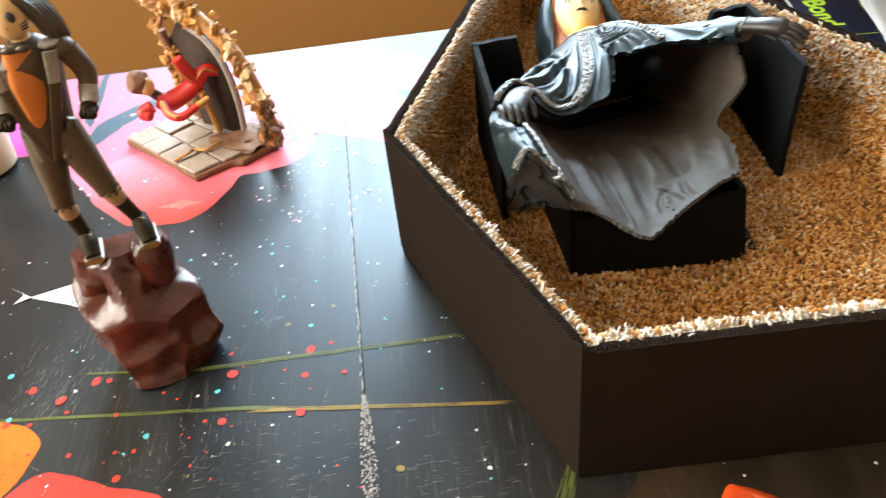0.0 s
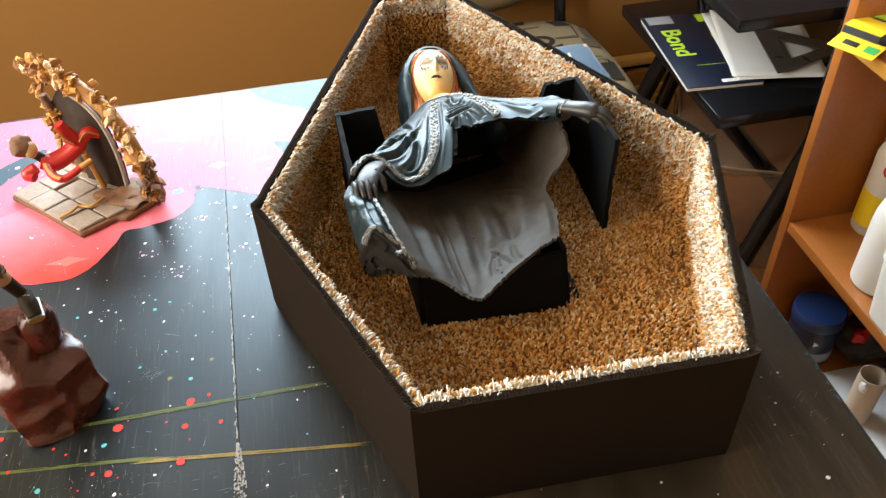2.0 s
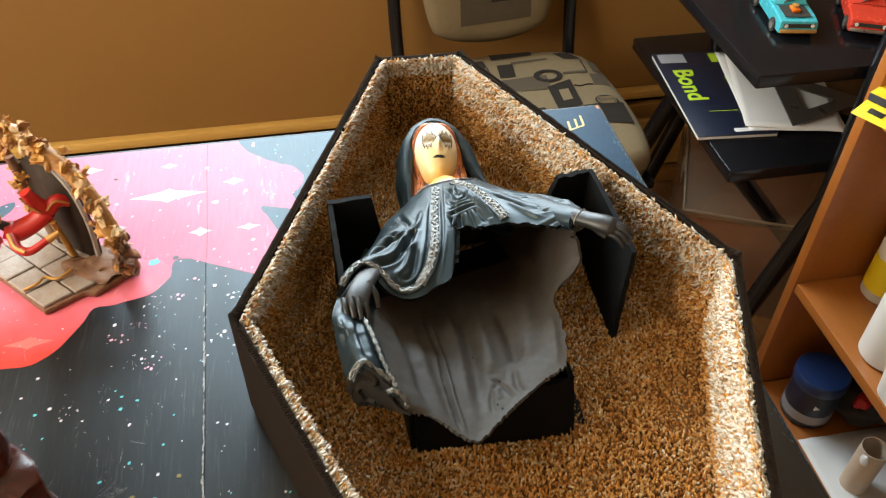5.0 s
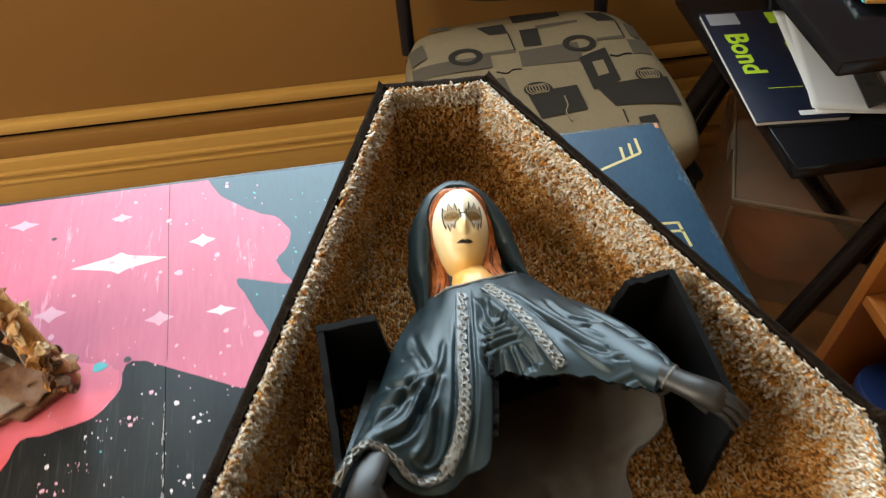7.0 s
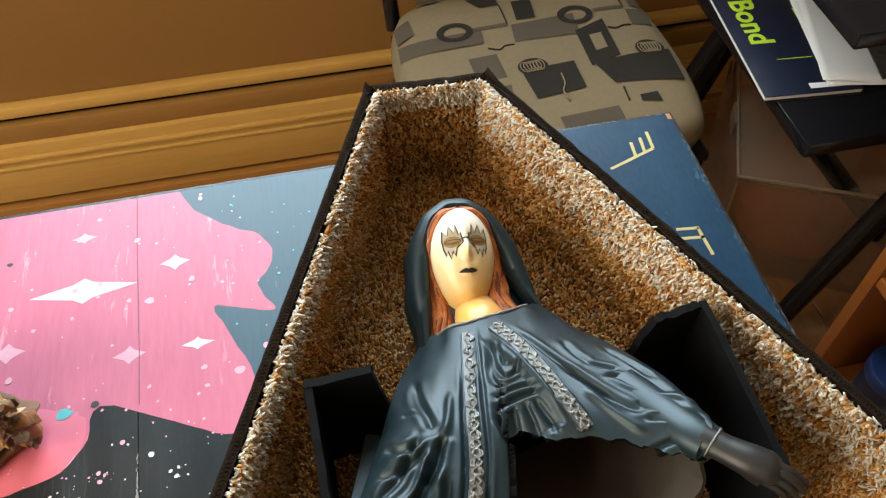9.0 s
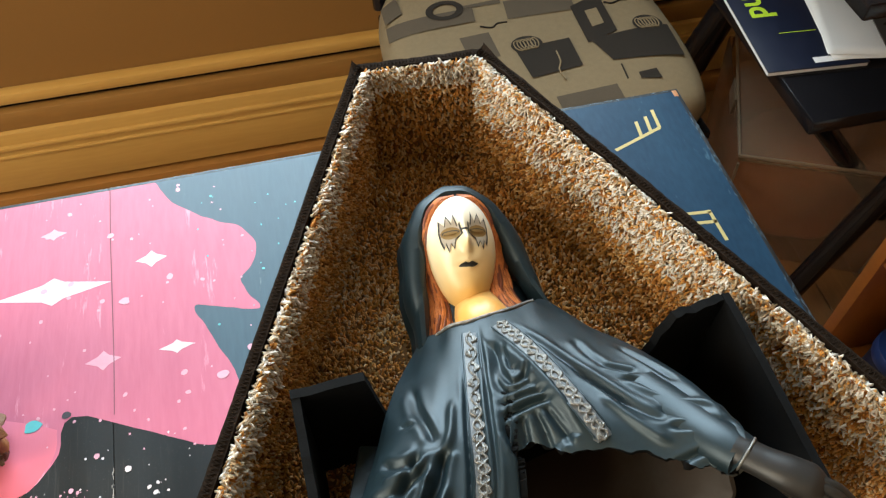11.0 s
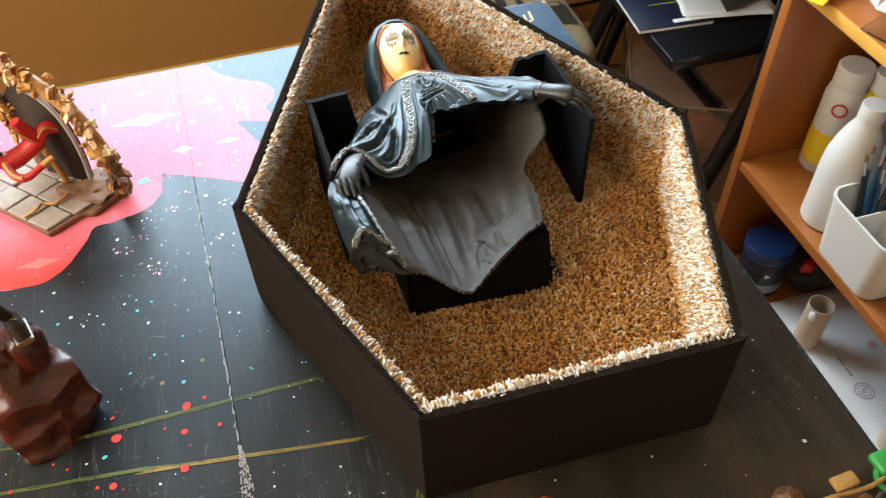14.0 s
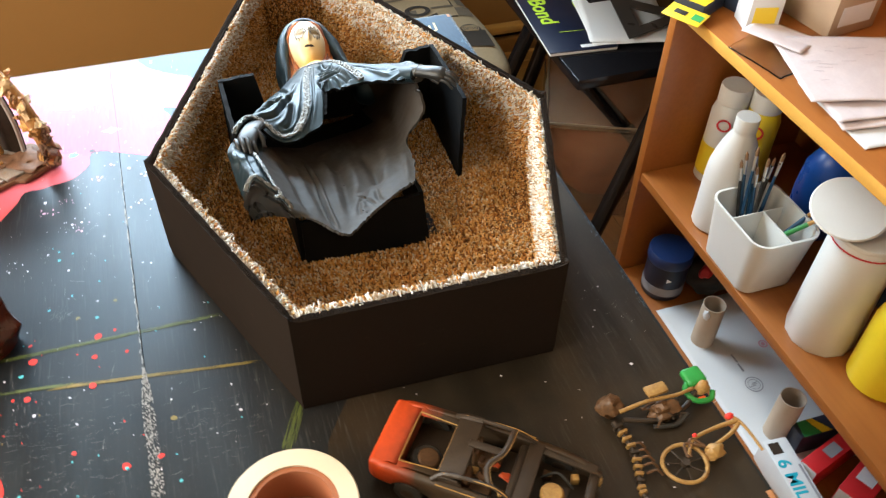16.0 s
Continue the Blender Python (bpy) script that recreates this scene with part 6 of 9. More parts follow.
    for i in range(nu2):  # ragged break along the bottom and up the open side
        k = noise.noise(Vector((u2[i] * 40, 3.0, 0.0))) + 0.7 * noise.noise(Vector((u2[i] * 95, 3.0, 0.0)))
        for j in range(nv2 - 8, nv2):
            s[j, i, 1] += 0.0020 * k * (j - nv2 + 8) / 7
    for j in range(nv2):
        v = j / (nv2 - 1)
        k = noise.noise(Vector((v * 14, 9.0, 0.0))) + 0.25 * noise.noise(Vector((v * 50, 9.0, 0.0)))
        for i in range(nu2 - 8, nu2):
            s[j, i, 0] += 0.0018 * k * (i - nu2 + 8) / 7

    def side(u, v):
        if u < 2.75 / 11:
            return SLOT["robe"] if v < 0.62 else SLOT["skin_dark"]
        # black top of the cavity: shade under the cape put into the colour
        return SLOT["cavity_shade"] if v < 0.125 and u < 0.78 else SLOT["inside"]

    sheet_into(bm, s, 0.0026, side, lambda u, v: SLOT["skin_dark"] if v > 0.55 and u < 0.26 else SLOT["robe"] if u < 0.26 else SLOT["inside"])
    # pits as black spots, their shade put into the colour
    for x, y in ((0.2905, 0.4085), (0.2885, 0.4125), (0.2960, 0.4330), (0.2855, 0.4620)):
        z = s.reshape(-1, 3)[((s[:, :, 0] - x) ** 2 + (s[:, :, 1] - y) ** 2).argmin()][2]
        add(bm, blob((x, y, z), (0.0008, 0.0008, 0.0005)), SLOT["cavity_shade"])

    def trim(points, width, n=36):
        ribbon(spline(points, n), width, 0.0006)

    trim([(0.2140, 0.4705, 0.8635), (0.2170, 0.4505, 0.8640), (0.2200, 0.4295, 0.8615), (0.2240, 0.4165, 0.8580)], 0.0026)
    trim([(0.1975, 0.4235, 0.8640), (0.2010, 0.4270, 0.8690), (0.2058, 0.4290, 0.8725), (0.2108, 0.4280, 0.8690), (0.2172, 0.4235, 0.8630), (0.2215, 0.4215, 0.8595)], 0.0042)
    trim([(0.2185, 0.4130, 0.8600), (0.2230, 0.4120, 0.8595), (0.2268, 0.4090, 0.8550), (0.2290, 0.4060, 0.8500)], 0.0036)

    # head: chin towards the chest, long axis raised at the brow
    head = Matrix.Translation((0.3105, 0.6795, 0.8300)) @ Matrix.Rotation(radians(-9), 4, "Z") @ Matrix.Rotation(radians(22), 4, "X") @ Matrix.Rotation(radians(5), 4, "Y") @ Matrix.Scale(0.87, 4)
    RX, RY, RZ = 0.0222, 0.0345, 0.0235
    JAW = 0.0440

    def face_z(x, y):
        """Height of the face over its middle plane."""
        narrow = 1 - 0.13 * max(0.0, -y / RY) ** 1.5
        k = 1 - (x / (RX * narrow)) ** 2 - (y / (RY if y > 0 else JAW)) ** 2
        z = RZ * math.sqrt(max(0.0, k))
        z += 0.0062 * math.exp(-((x / 0.0030) ** 2)) * math.exp(-(((y + 0.0025) / 0.0058) ** 2)) + 0.0022 * math.exp(-((x / 0.0026) ** 2)) * math.exp(-(((y - 0.006) / 0.008) ** 2))  # nose
        for sx in (-1, 1):
            z -= 0.0024 * math.exp(-(((x - sx * 0.0080) / 0.0052) ** 2) - ((y - 0.0055) / 0.0042) ** 2)  # sockets
            z += 0.0013 * math.exp(-(((x - sx * 0.0080) / 0.0040) ** 2) - ((y - 0.0052) / 0.0024) ** 2)  # lids
            z += 0.0009 * math.exp(-(((x - sx * 0.0095) / 0.006) ** 2) - ((y + 0.008) / 0.006) ** 2)
        z += 0.0014 * math.exp(-((x / 0.0048) ** 2) - ((y + 0.0138) / 0.0022) ** 2) + 0.0012 * math.exp(-((x / 0.0042) ** 2) - ((y + 0.0178) / 0.002) ** 2)  # lips
        z -= 0.0011 * math.exp(-((x / 0.006) ** 2) - ((y + 0.0158) / 0.0009) ** 2)
        z += 0.0016 * math.exp(-((x / 0.007) ** 2) - ((y + 0.029) / 0.005) ** 2)  # chin
        return z

    own = bmesh.new()
    n = 56
    rings = []
    for j in range(n + 1):
        r = j / n
        ring = []
        for i in range(96):
            a = 2 * math.pi * i / 96
            x, y = RX * r * math.cos(a), (RY if math.sin(a) > 0 else JAW) * r * math.sin(a)
            x *= 1 - 0.13 * max(0.0, -math.sin(a) * r) ** 1.5
            ring.append(own.verts.new((x, y, face_z(x * 0.999, y * 0.999))))
        rings.append(ring)
    for a, b in zip(rings, rings[1:]):
        for i in range(96):
            own.faces.new((a[i], a[(i + 1) % 96], b[(i + 1) % 96], b[i])).material_index = SLOT["face"]
    bmesh.ops.remove_doubles(own, verts=own.verts, dist=1e-6)
    bmesh.ops.transform(own, matrix=head, verts=own.verts)
    merge(bm, own)

    def patch(outline, slot, lift):
        """Flat paint on the face inside an outline."""
        own = bmesh.new()
        own.faces.new([own.verts.new((x, y, 0)) for x, y in outline])
        bmesh.ops.triangulate(own, faces=own.faces[:])
        bmesh.ops.subdivide_edges(own, edges=own.edges[:], cuts=3, use_grid_fill=True)
        for v in own.verts:
            v.co.z = face_z(v.co.x, v.co.y) + lift
        bmesh.ops.transform(own, matrix=head, verts=own.verts)
        add(bm, own, slot)

    def jag(sx, grow):
        pts = [(0.0022, 0.0030), (0.0030, 0.0105), (0.0042, 0.0085), (0.0058, 0.0165), (0.0072, 0.0100), (0.0098, 0.0158), (0.0112, 0.0095), (0.0140, 0.0135), (0.0148, 0.0060), (0.0142, 0.0000),
               (0.0128, -0.0045), (0.0118, -0.0012), (0.0104, -0.0068), (0.0090, -0.0015), (0.0074, -0.0052), (0.0062, 0.0000)]
        cx, cy = 0.0085, 0.0045
        return [(sx * (cx + (x - cx) * grow), cy + (y - cy) * grow) for x, y in (pts if sx > 0 else pts[::-1])]

    for sx in (-1, 1):
        patch(jag(sx, 1.10), SLOT["ink"], 0.0004)
        patch(jag(sx, 0.95), SLOT["grey_glaze"], 0.0007)
        orb = [(sx * (0.0085 + 0.0058 * math.cos(a)), 0.0046 + 0.0040 * math.sin(a)) for a in np.linspace(0, 2 * math.pi, 21)[:-1]]
        patch(orb if sx > 0 else orb[::-1], SLOT["eye_gold"], 0.0009)
        lid = [(sx * (0.0085 + 0.0052 * math.cos(a)), 0.0048 + (0.0016 if math.sin(a) > 0 else 0.0011) * math.sin(a)) for a in np.linspace(0, 2 * math.pi, 15)[:-1]]
        patch(lid if sx > 0 else lid[::-1], SLOT["ink"], 0.0011)
        lid = [(sx * (0.0085 + 0.0044 * math.cos(a)), 0.0047 + 0.0010 * math.sin(a)) for a in np.linspace(0, 2 * math.pi, 15)[:-1]]
        patch(lid if sx > 0 else lid[::-1], SLOT["eye_gold"], 0.0014)
    patch([(-0.0030, 0.0052), (0.0030, 0.0052), (0.0030, 0.0066), (-0.0030, 0.0066)], SLOT["ink"], 0.0005)
    patch([(-0.0064, -0.0164), (-0.0044, -0.0150), (-0.002, -0.0143), (0.0, -0.0150), (0.002, -0.0143), (0.0048, -0.0150), (0.0062, -0.0158), (0.0048, -0.0168), (0.002, -0.0178), (-0.002, -0.0174), (-0.0048, -0.0170)], SLOT["ink"], 0.0004)
    # neck
    add(bm, pipe([(0.3105, 0.668, 0.806), (0.3100, 0.652, 0.8135), (0.3095, 0.640, 0.8200), (0.309, 0.628, 0.824), (0.308, 0.612, 0.815)], [0.0130, 0.0128, 0.0138, 0.0160, 0.0170], 28, 24), SLOT["face"])
    add(bm, blob((0.3115, 0.648, 0.808), (0.030, 0.030, 0.0165), detail=3), SLOT["robe"])
    # hair: many thin wavy locks down both sides of the face, spreading on the shoulders
    rng = random.Random(5)
    FALL = ((0, 0), (0, 0), (0, 0), (0, 0), (0, 0.001), (0.0005, 0.004), (0.0030, 0.008), (0.0080, 0.013), (0.0120, 0.017))  # how the hair slides over the open shoulder
    for sx in (-1, 1):
        for k in range(22):
            f = k / 21
            pts = []
            for q, (px, py, pz) in enumerate(((0.001, 0.0330, 0.0075), (0.0120, 0.0300, 0.0085), (0.0195, 0.0185, 0.0070), (0.0226, 0.0050, 0.0040), (0.0224, -0.0100, 0.0018), (0.0206, -0.0240, 0.0020), (0.0192, -0.0380, 0.0050), (0.0205, -0.0500, 0.0085), (0.0245, -0.0585, 0.0105))):
                spread = (f - 0.45) * (0.0028, 0.0036, 0.0046, 0.0060, 0.0085, 0.0115, 0.0135, 0.0150, 0.0160)[q]
                wave = 0.0015 * math.sin(2.4 * q + 1.7 * k) * (q > 1)
                pts.append(head @ Vector((sx * (px + spread + wave) + FALL[q][0] * (sx > 0), py + rng.uniform(-0.0008, 0.0008) + (0.004 * (f - 0.5) if q < 2 else 0), pz + FALL[q][1] * (sx > 0) - abs(f - 0.30) * 0.007 + rng.uniform(-0.0006, 0.0006))))
            add(bm, pipe(pts, [0.0009, 0.0012, 0.0013, 0.0013, 0.0013, 0.0012, 0.0013, 0.0012, 0.0006], 6, 60), SLOT["hair_dark"] if k % 4 == 1 else SLOT["hair"])
    # hood: a rolled rim round the hair, falling back to the carpet
    rim = spline([(0.275, 0.622, 0.816), (0.2790, 0.655, 0.826), (0.2840, 0.682, 0.834), (0.2920, 0.6985, 0.8395), (0.3035, 0.7070, 0.8425), (0.3160, 0.7080, 0.8435), (0.3290, 0.7025, 0.8410), (0.3390, 0.689, 0.8360), (0.3440, 0.668, 0.8290), (0.3470, 0.645, 0.8220), (0.3530, 0.618, 0.8150)], 110)
    mid = np.array((0.3125, 0.672, 0.0))
    rim = [np.array((mid[0] + (p[0] - mid[0]) * ((0.95 if p[0] < mid[0] else 0.86) + (0.05 if p[0] < mid[0] else 0.14) * min(1.0, max(0.0, (0.65 - p[1]) / 0.03))), p[1], p[2])) for p in rim]
    rows = []
    for prof in ((-0.0062, -0.005), (-0.0052, 0.0015), (-0.0020, 0.0048), (0.0024, 0.0040), (0.0060, -0.0010), (0.0080, -0.009), (0.0084, -0.017), (0.0072, -0.028), (0.004, -0.042), (0.002, -0.055)):
        row = []
        for k, p in enumerate(rim):
            out = (p - mid) * np.array((1, 1, 0))
            out /= np.linalg.norm(out)
            ripple = 0.0010 * math.sin(k * 0.55) * (1 if prof[1] < -0.004 else 0.3)
            q = p + out * (prof[0] + ripple)
            row.append((q[0], q[1], max(0.770, p[2] + prof[1])))
        rows.append(row)
    sheet_into(bm, np.array(rows)[::-1], 0.002, SLOT["robe"], SLOT["robe"])
    add(bm, blob((0.3115, 0.677, 0.810), (0.0235, 0.037, 0.022), detail=3), SLOT["robe"])
    me = finish(bm, "statue", True, 55)
    for name in STATUE_SLOTS:
        me.materials.append(M[name])
    ob = new("statue", me)
    tagged(ob, "broken robed plaster statue painted blue-grey, lying in the coffin", "statue")


statue()

# ---- figurine on a rock ----
M["rock"] = material("glossy red-brown painted rock", (0.080, 0.0150, 0.0060), (0.036, 0.0075, 0.0036), 0.27, scale=45, fine=400, mix=0.9, bump=0.6, depth=0.001, spec=0.55)
M["suit"] = material("olive brown painted suit", (0.078, 0.050, 0.022), (0.046, 0.029, 0.012), 0.5, scale=120, fine=500, bump=0.15)
M["cuff_silver"] = material("worn silver cuffs", (0.40, 0.38, 0.34), (0.15, 0.13, 0.10), 0.45, metal=0.2, scale=140, fine=500, mix=0.9, bump=0.2)
M["suit_light"] = material("tan painted gaiters", (0.36, 0.22, 0.11), (0.24, 0.14, 0.065), 0.55, scale=140, fine=500, mix=0.9, bump=0.2)
M["boot"] = material("black gloss boots", (0.010, 0.008, 0.006), (0.034, 0.022, 0.010), 0.6, scale=160, fine=500, spec=0.12)
M["shirt"] = material("orange shirt paint", (0.62, 0.20, 0.03), (0.50, 0.14, 0.02), 0.45, scale=100, fine=500)
M["mask"] = material("cream mask paint", (0.62, 0.42, 0.20), (0.50, 0.32, 0.14), 0.45, scale=100, fine=500)
M["dark_hair"] = material("dark brown painted hair", (0.028, 0.020, 0.014), (0.05, 0.035, 0.022), 0.4, scale=200, fine=600, bump=0.5)


def stone(rings, seed, sides=72, levels=54, lump=0.0085, cell=34.0):
    """A lumpy rock: a loft through (cx, cy, z, rx, ry) rings, chipped into hollows that meet in ridges."""
    own = bmesh.new()
    rows = []
    for cx, cy, z, rx, ry in spline(rings, levels):
        row = []
        for i in range(sides):
            a = 2 * math.pi * i / sides
            p = Vector((cx + rx * math.cos(a), cy + ry * math.sin(a), z))
            near = noise.voronoi((p + noise.noise_vector(p * 45 + Vector((seed, 0, 0))) * 0.004) * cell + Vector((seed, seed, seed)))[0]
            fine = noise.voronoi(p * cell * 2.3 + Vector((seed, 2, 1)))[0]
            out = lump * (1.7 * min(near[0], 0.8) - 0.75) + 0.22 * lump * (min(fine[0], 0.8) - 0.4)
            row.append(own.verts.new((p.x + out * math.cos(a), p.y + out * math.sin(a), max(TABLE_Z + 0.0006, p.z + 0.5 * out))))
        rows.append(row)
    for a, b in zip(rows, rows[1:]):
        for i in range(sides):
            k = (i + 1) % sides
            own.faces.new((a[i], a[k], b[k], b[i]))
    own.faces.new(rows[0])
    own.faces.new(rows[-1])
    return own


def rock_figure():
    M["boot_gold"] = material("gold and black boot soles", (0.42, 0.26, 0.07), (0.10, 0.06, 0.02), 0.4, metal=0.3, scale=260, fine=500, mix=0.95)
    names = ["boot_gold", "cuff_silver", "rock", "suit", "suit_light", "boot", "shirt", "mask", "dark_hair", "ink"]
    slot = {n: i for i, n in enumerate(names)}
    bm = bmesh.new()
    add(bm, stone([(-0.038, 0.440, 0.7506, 0.030, 0.026), (-0.037, 0.443, 0.765, 0.034, 0.027), (-0.042, 0.449, 0.785, 0.034, 0.026), (-0.050, 0.454, 0.806, 0.029, 0.023), (-0.047, 0.457, 0.822, 0.022, 0.018), (-0.044, 0.458, 0.834, 0.013, 0.011)], 4.0), slot["rock"])
    add(bm, stone([(-0.064, 0.453, 0.792, 0.012, 0.012), (-0.063, 0.454, 0.812, 0.015, 0.013), (-0.061, 0.456, 0.833, 0.010, 0.009)], 9.0, 36, 24, 0.0044, 52.0), slot["rock"])
    add(bm, stone([(-0.030, 0.457, 0.806, 0.012, 0.012), (-0.028, 0.457, 0.826, 0.0125, 0.012), (-0.026, 0.456, 0.8375, 0.008, 0.008)], 6.0, 36, 24, 0.0044, 52.0), slot["rock"])
    y = 0.457
    # legs in olive trousers, knee guards and boots
    for hip, knee, ankle, toe in (((-0.058, y, 0.916), (-0.0635, y - 0.002, 0.872), (-0.0605, y, 0.846), (-0.0565, y - 0.013, 0.8385)), ((-0.046, y, 0.916), (-0.035, y - 0.004, 0.878), (-0.027, y, 0.852), (-0.0215, y - 0.013, 0.8430))):
        hip, knee, ankle, toe = Vector(hip), Vector(knee), Vector(ankle), Vector(toe)
        add(bm, pipe([hip + Vector((0, 0, 0.004)), hip.lerp(knee, 0.35), hip.lerp(knee, 0.7), knee], [0.0098, 0.0092, 0.0076, 0.0064], 16, 24), slot["suit"])
        for k in range(8):  # pointed trouser ends over the gaiters
            a = k * math.pi / 4
            edge = knee + Vector((0.0060 * math.cos(a), 0.0060 * math.sin(a), 0.0005))
            add(bm, pipe([edge, edge.lerp(ankle, 0.10) + Vector((0, 0, -0.001 * (k % 2)))], [0.0016, 0.0004], 6, 3), slot["suit"])
        add(bm, pipe([knee, knee.lerp(ankle, 0.25), knee.lerp(ankle, 0.42)], [0.0058, 0.0057, 0.0044], 14), slot["suit_light"])
        add(bm, pipe([knee.lerp(ankle, 0.30), knee.lerp(ankle, 0.7), ankle], [0.0050, 0.0044, 0.0043], 14), slot["boot"])
        heel = Vector((ankle.x, ankle.y + 0.004, toe.z + 0.002))
        add(bm, pipe([ankle + Vector((0, 0.001, 0.001)), (ankle + toe) / 2 + Vector((0, 0, 0.0015)), toe + Vector((0, 0, 0.0005))], [0.0050, 0.0058, 0.0046], 14, 16, flat=0.85), slot["boot"])
        for k in range(4):  # laces
            c = ankle.lerp(toe, 0.25 + 0.16 * k) + Vector((0, -0.001, 0.0052 - 0.0004 * k))
            add(bm, pipe([c + Vector((-0.0034, 0, -0.0010)), c, c + Vector((0.0034, 0, -0.0010))], [0.0006], 6, 6), slot["boot_gold"])
        add(bm, pipe([heel + Vector((0, 0, -0.0040)), toe + Vector((0, -0.001, -0.0030))], [0.0058, 0.0054], 14, 6, flat=0.42), slot["boot_gold"])
        add(bm, pipe([heel + Vector((0, 0, -0.0022)), toe + Vector((0, -0.001, -0.0014))], [0.0060, 0.0056], 14, 6, flat=0.16), slot["cuff_silver"])
    # jacket, open over an orange shirt
    add(bm, pipe([(-0.0525, y, 0.908), (-0.0510, y, 0.924), (-0.0485, y, 0.945), (-0.046, y, 0.962), (-0.046, y, 0.972)], [0.0135, 0.0140, 0.0155, 0.0170, 0.0075], 24, 24, flat=0.62), slot["suit"])
    add(bm, pipe([(-0.0525, y - 0.0060, 0.912), (-0.0500, y - 0.0066, 0.932), (-0.0475, y - 0.0068, 0.952), (-0.0465, y - 0.0050, 0.968)], [0.0020, 0.0078, 0.0112, 0.0100], 20, 24, flat=0.48), slot["shirt"])
    for sx in (-1, 1):
        add(bm, pipe([(-0.0465 + sx * 0.0145, y - 0.0085, 0.967), (-0.0475 + sx * 0.0120, y - 0.0108, 0.950)], [0.0042, 0.0034], 10, 12, flat=0.36), slot["cuff_silver"])
        add(bm, pipe([(-0.0475 + sx * 0.0122, y - 0.0108, 0.951), (-0.0500 + sx * 0.0082, y - 0.0112, 0.932), (-0.0525 + sx * 0.0008, y - 0.0100, 0.906)], [0.0036, 0.0034, 0.0024], 10, 16, flat=0.36), slot["suit"])
        add(bm, pipe([(-0.0525 + sx * 0.006, y - 0.0085, 0.906), (-0.0510 + sx * 0.013, y - 0.003, 0.926)], [0.0034, 0.0024], 8, 6), slot["suit"])
        add(bm, blob((-0.046 + sx * 0.0172, y, 0.9645), (0.0068, 0.0068, 0.0062), detail=3), slot["suit"])
        add(bm, blob((-0.046 + sx * 0.0135, y - 0.0035, 0.9690), (0.0058, 0.0045, 0.0026), rough=0.3), slot["cuff_silver"])
        add(bm, pipe([(-0.046 + sx * 0.0190, y, 0.963), (-0.046 + sx * 0.0232, y + 0.002, 0.949), (-0.046 + sx * 0.0225, y - 0.004, 0.939)], [0.0062, 0.0056, 0.0046], 14, 16), slot["suit"])
        add(bm, pipe([(-0.046 + sx * 0.0228, y - 0.002, 0.9425), (-0.046 + sx * 0.0220, y - 0.0070, 0.9355)], [0.0052, 0.0050], 12, 5), slot["cuff_silver"])
        add(bm, blob((-0.046 + sx * 0.0212, y - 0.0105, 0.9325), (0.0050, 0.0052, 0.0046), rough=0.3, detail=3), slot["boot"])
        for k in range(4):
            add(bm, blob((-0.046 + sx * 0.0212 + (k - 1.5) * 0.0022, y - 0.0148, 0.9325 + 0.0006 * (k % 2)), (0.0013, 0.0020, 0.0024)), slot["boot"])
    # bow, neck, masked head and long dark hair
    for sx in (-1, 1):
        add(bm, blob((-0.047 + sx * 0.0035, y - 0.0100, 0.9705), (0.0034, 0.0016, 0.0022)), slot["dark_hair"])
    add(bm, pipe([(-0.046, y, 0.968), (-0.046, y, 0.978)], [0.0050, 0.0046], 12, 4), slot["mask"])
    add(bm, blob((-0.046, y - 0.0020, 0.9845), (0.0090, 0.0092, 0.0118), detail=3), slot["mask"])
    for sx in (-1, 1):
        add(bm, blob((-0.046 + sx * 0.0034, y - 0.0098, 0.9868), (0.0026, 0.0012, 0.0030)), slot["ink"])
        for k in range(3):
            add(bm, pipe([(-0.046 + sx * 0.0058, y - 0.0085, 0.9822 - 0.0014 * k), (-0.046 + sx * 0.0082, y - 0.0055, 0.9826 - 0.0016 * k)], [0.0004], 6, 3), slot["ink"])
    add(bm, blob((-0.046, y - 0.0100, 0.9820), (0.0009, 0.0010, 0.0012)), slot["ink"])
    add(bm, pipe([(-0.0485, y - 0.0090, 0.9785), (-0.0435, y - 0.0090, 0.9785)], [0.0005], 6, 4), slot["ink"])
    add(bm, blob((-0.046, y + 0.0025, 0.9890), (0.0108, 0.0100, 0.0100), rough=0.35, detail=3, seed=4), slot["dark_hair"])
    for sx in (-1, 1):
        for k in range(4):
            add(bm, pipe([(-0.046 + sx * 0.006, y + 0.002 * k - 0.003, 0.994), (-0.046 + sx * (0.0115 + 0.001 * k), y + 0.002 * k - 0.002, 0.986), (-0.046 + sx * (0.0150 + 0.0012 * k), y + 0.002 * k - 0.002, 0.976), (-0.046 + sx * (0.0175 + 0.0014 * k), y + 0.002 * k - 0.002, 0.968)], [0.0030, 0.0042, 0.0038, 0.0014], 8), slot["dark_hair"])
    me = finish(bm, "figurine", True, 30)
    for n in names:
        me.materials.append(M[n])
    tagged(new("figurine", me), "painted model figure in an olive suit on a red-brown rock", "figurine")


rock_figure()

# ---- ruined arch diorama with a red figure ----
M["flag"] = material("grey flagstone", (0.42, 0.385, 0.36), (0.22, 0.165, 0.13), 0.75, scale=70, fine=500, mix=0.9, bump=0.5, depth=0.0008, random_ob=0.25, wear=(0.34, 0.18, 0.08), wear_amount=0.06)
M["earth"] = material("rusty painted plaster", (0.24, 0.120, 0.058), (0.09, 0.038, 0.020), 0.7, scale=110, fine=500, mix=0.98, bump=0.9, depth=0.001)
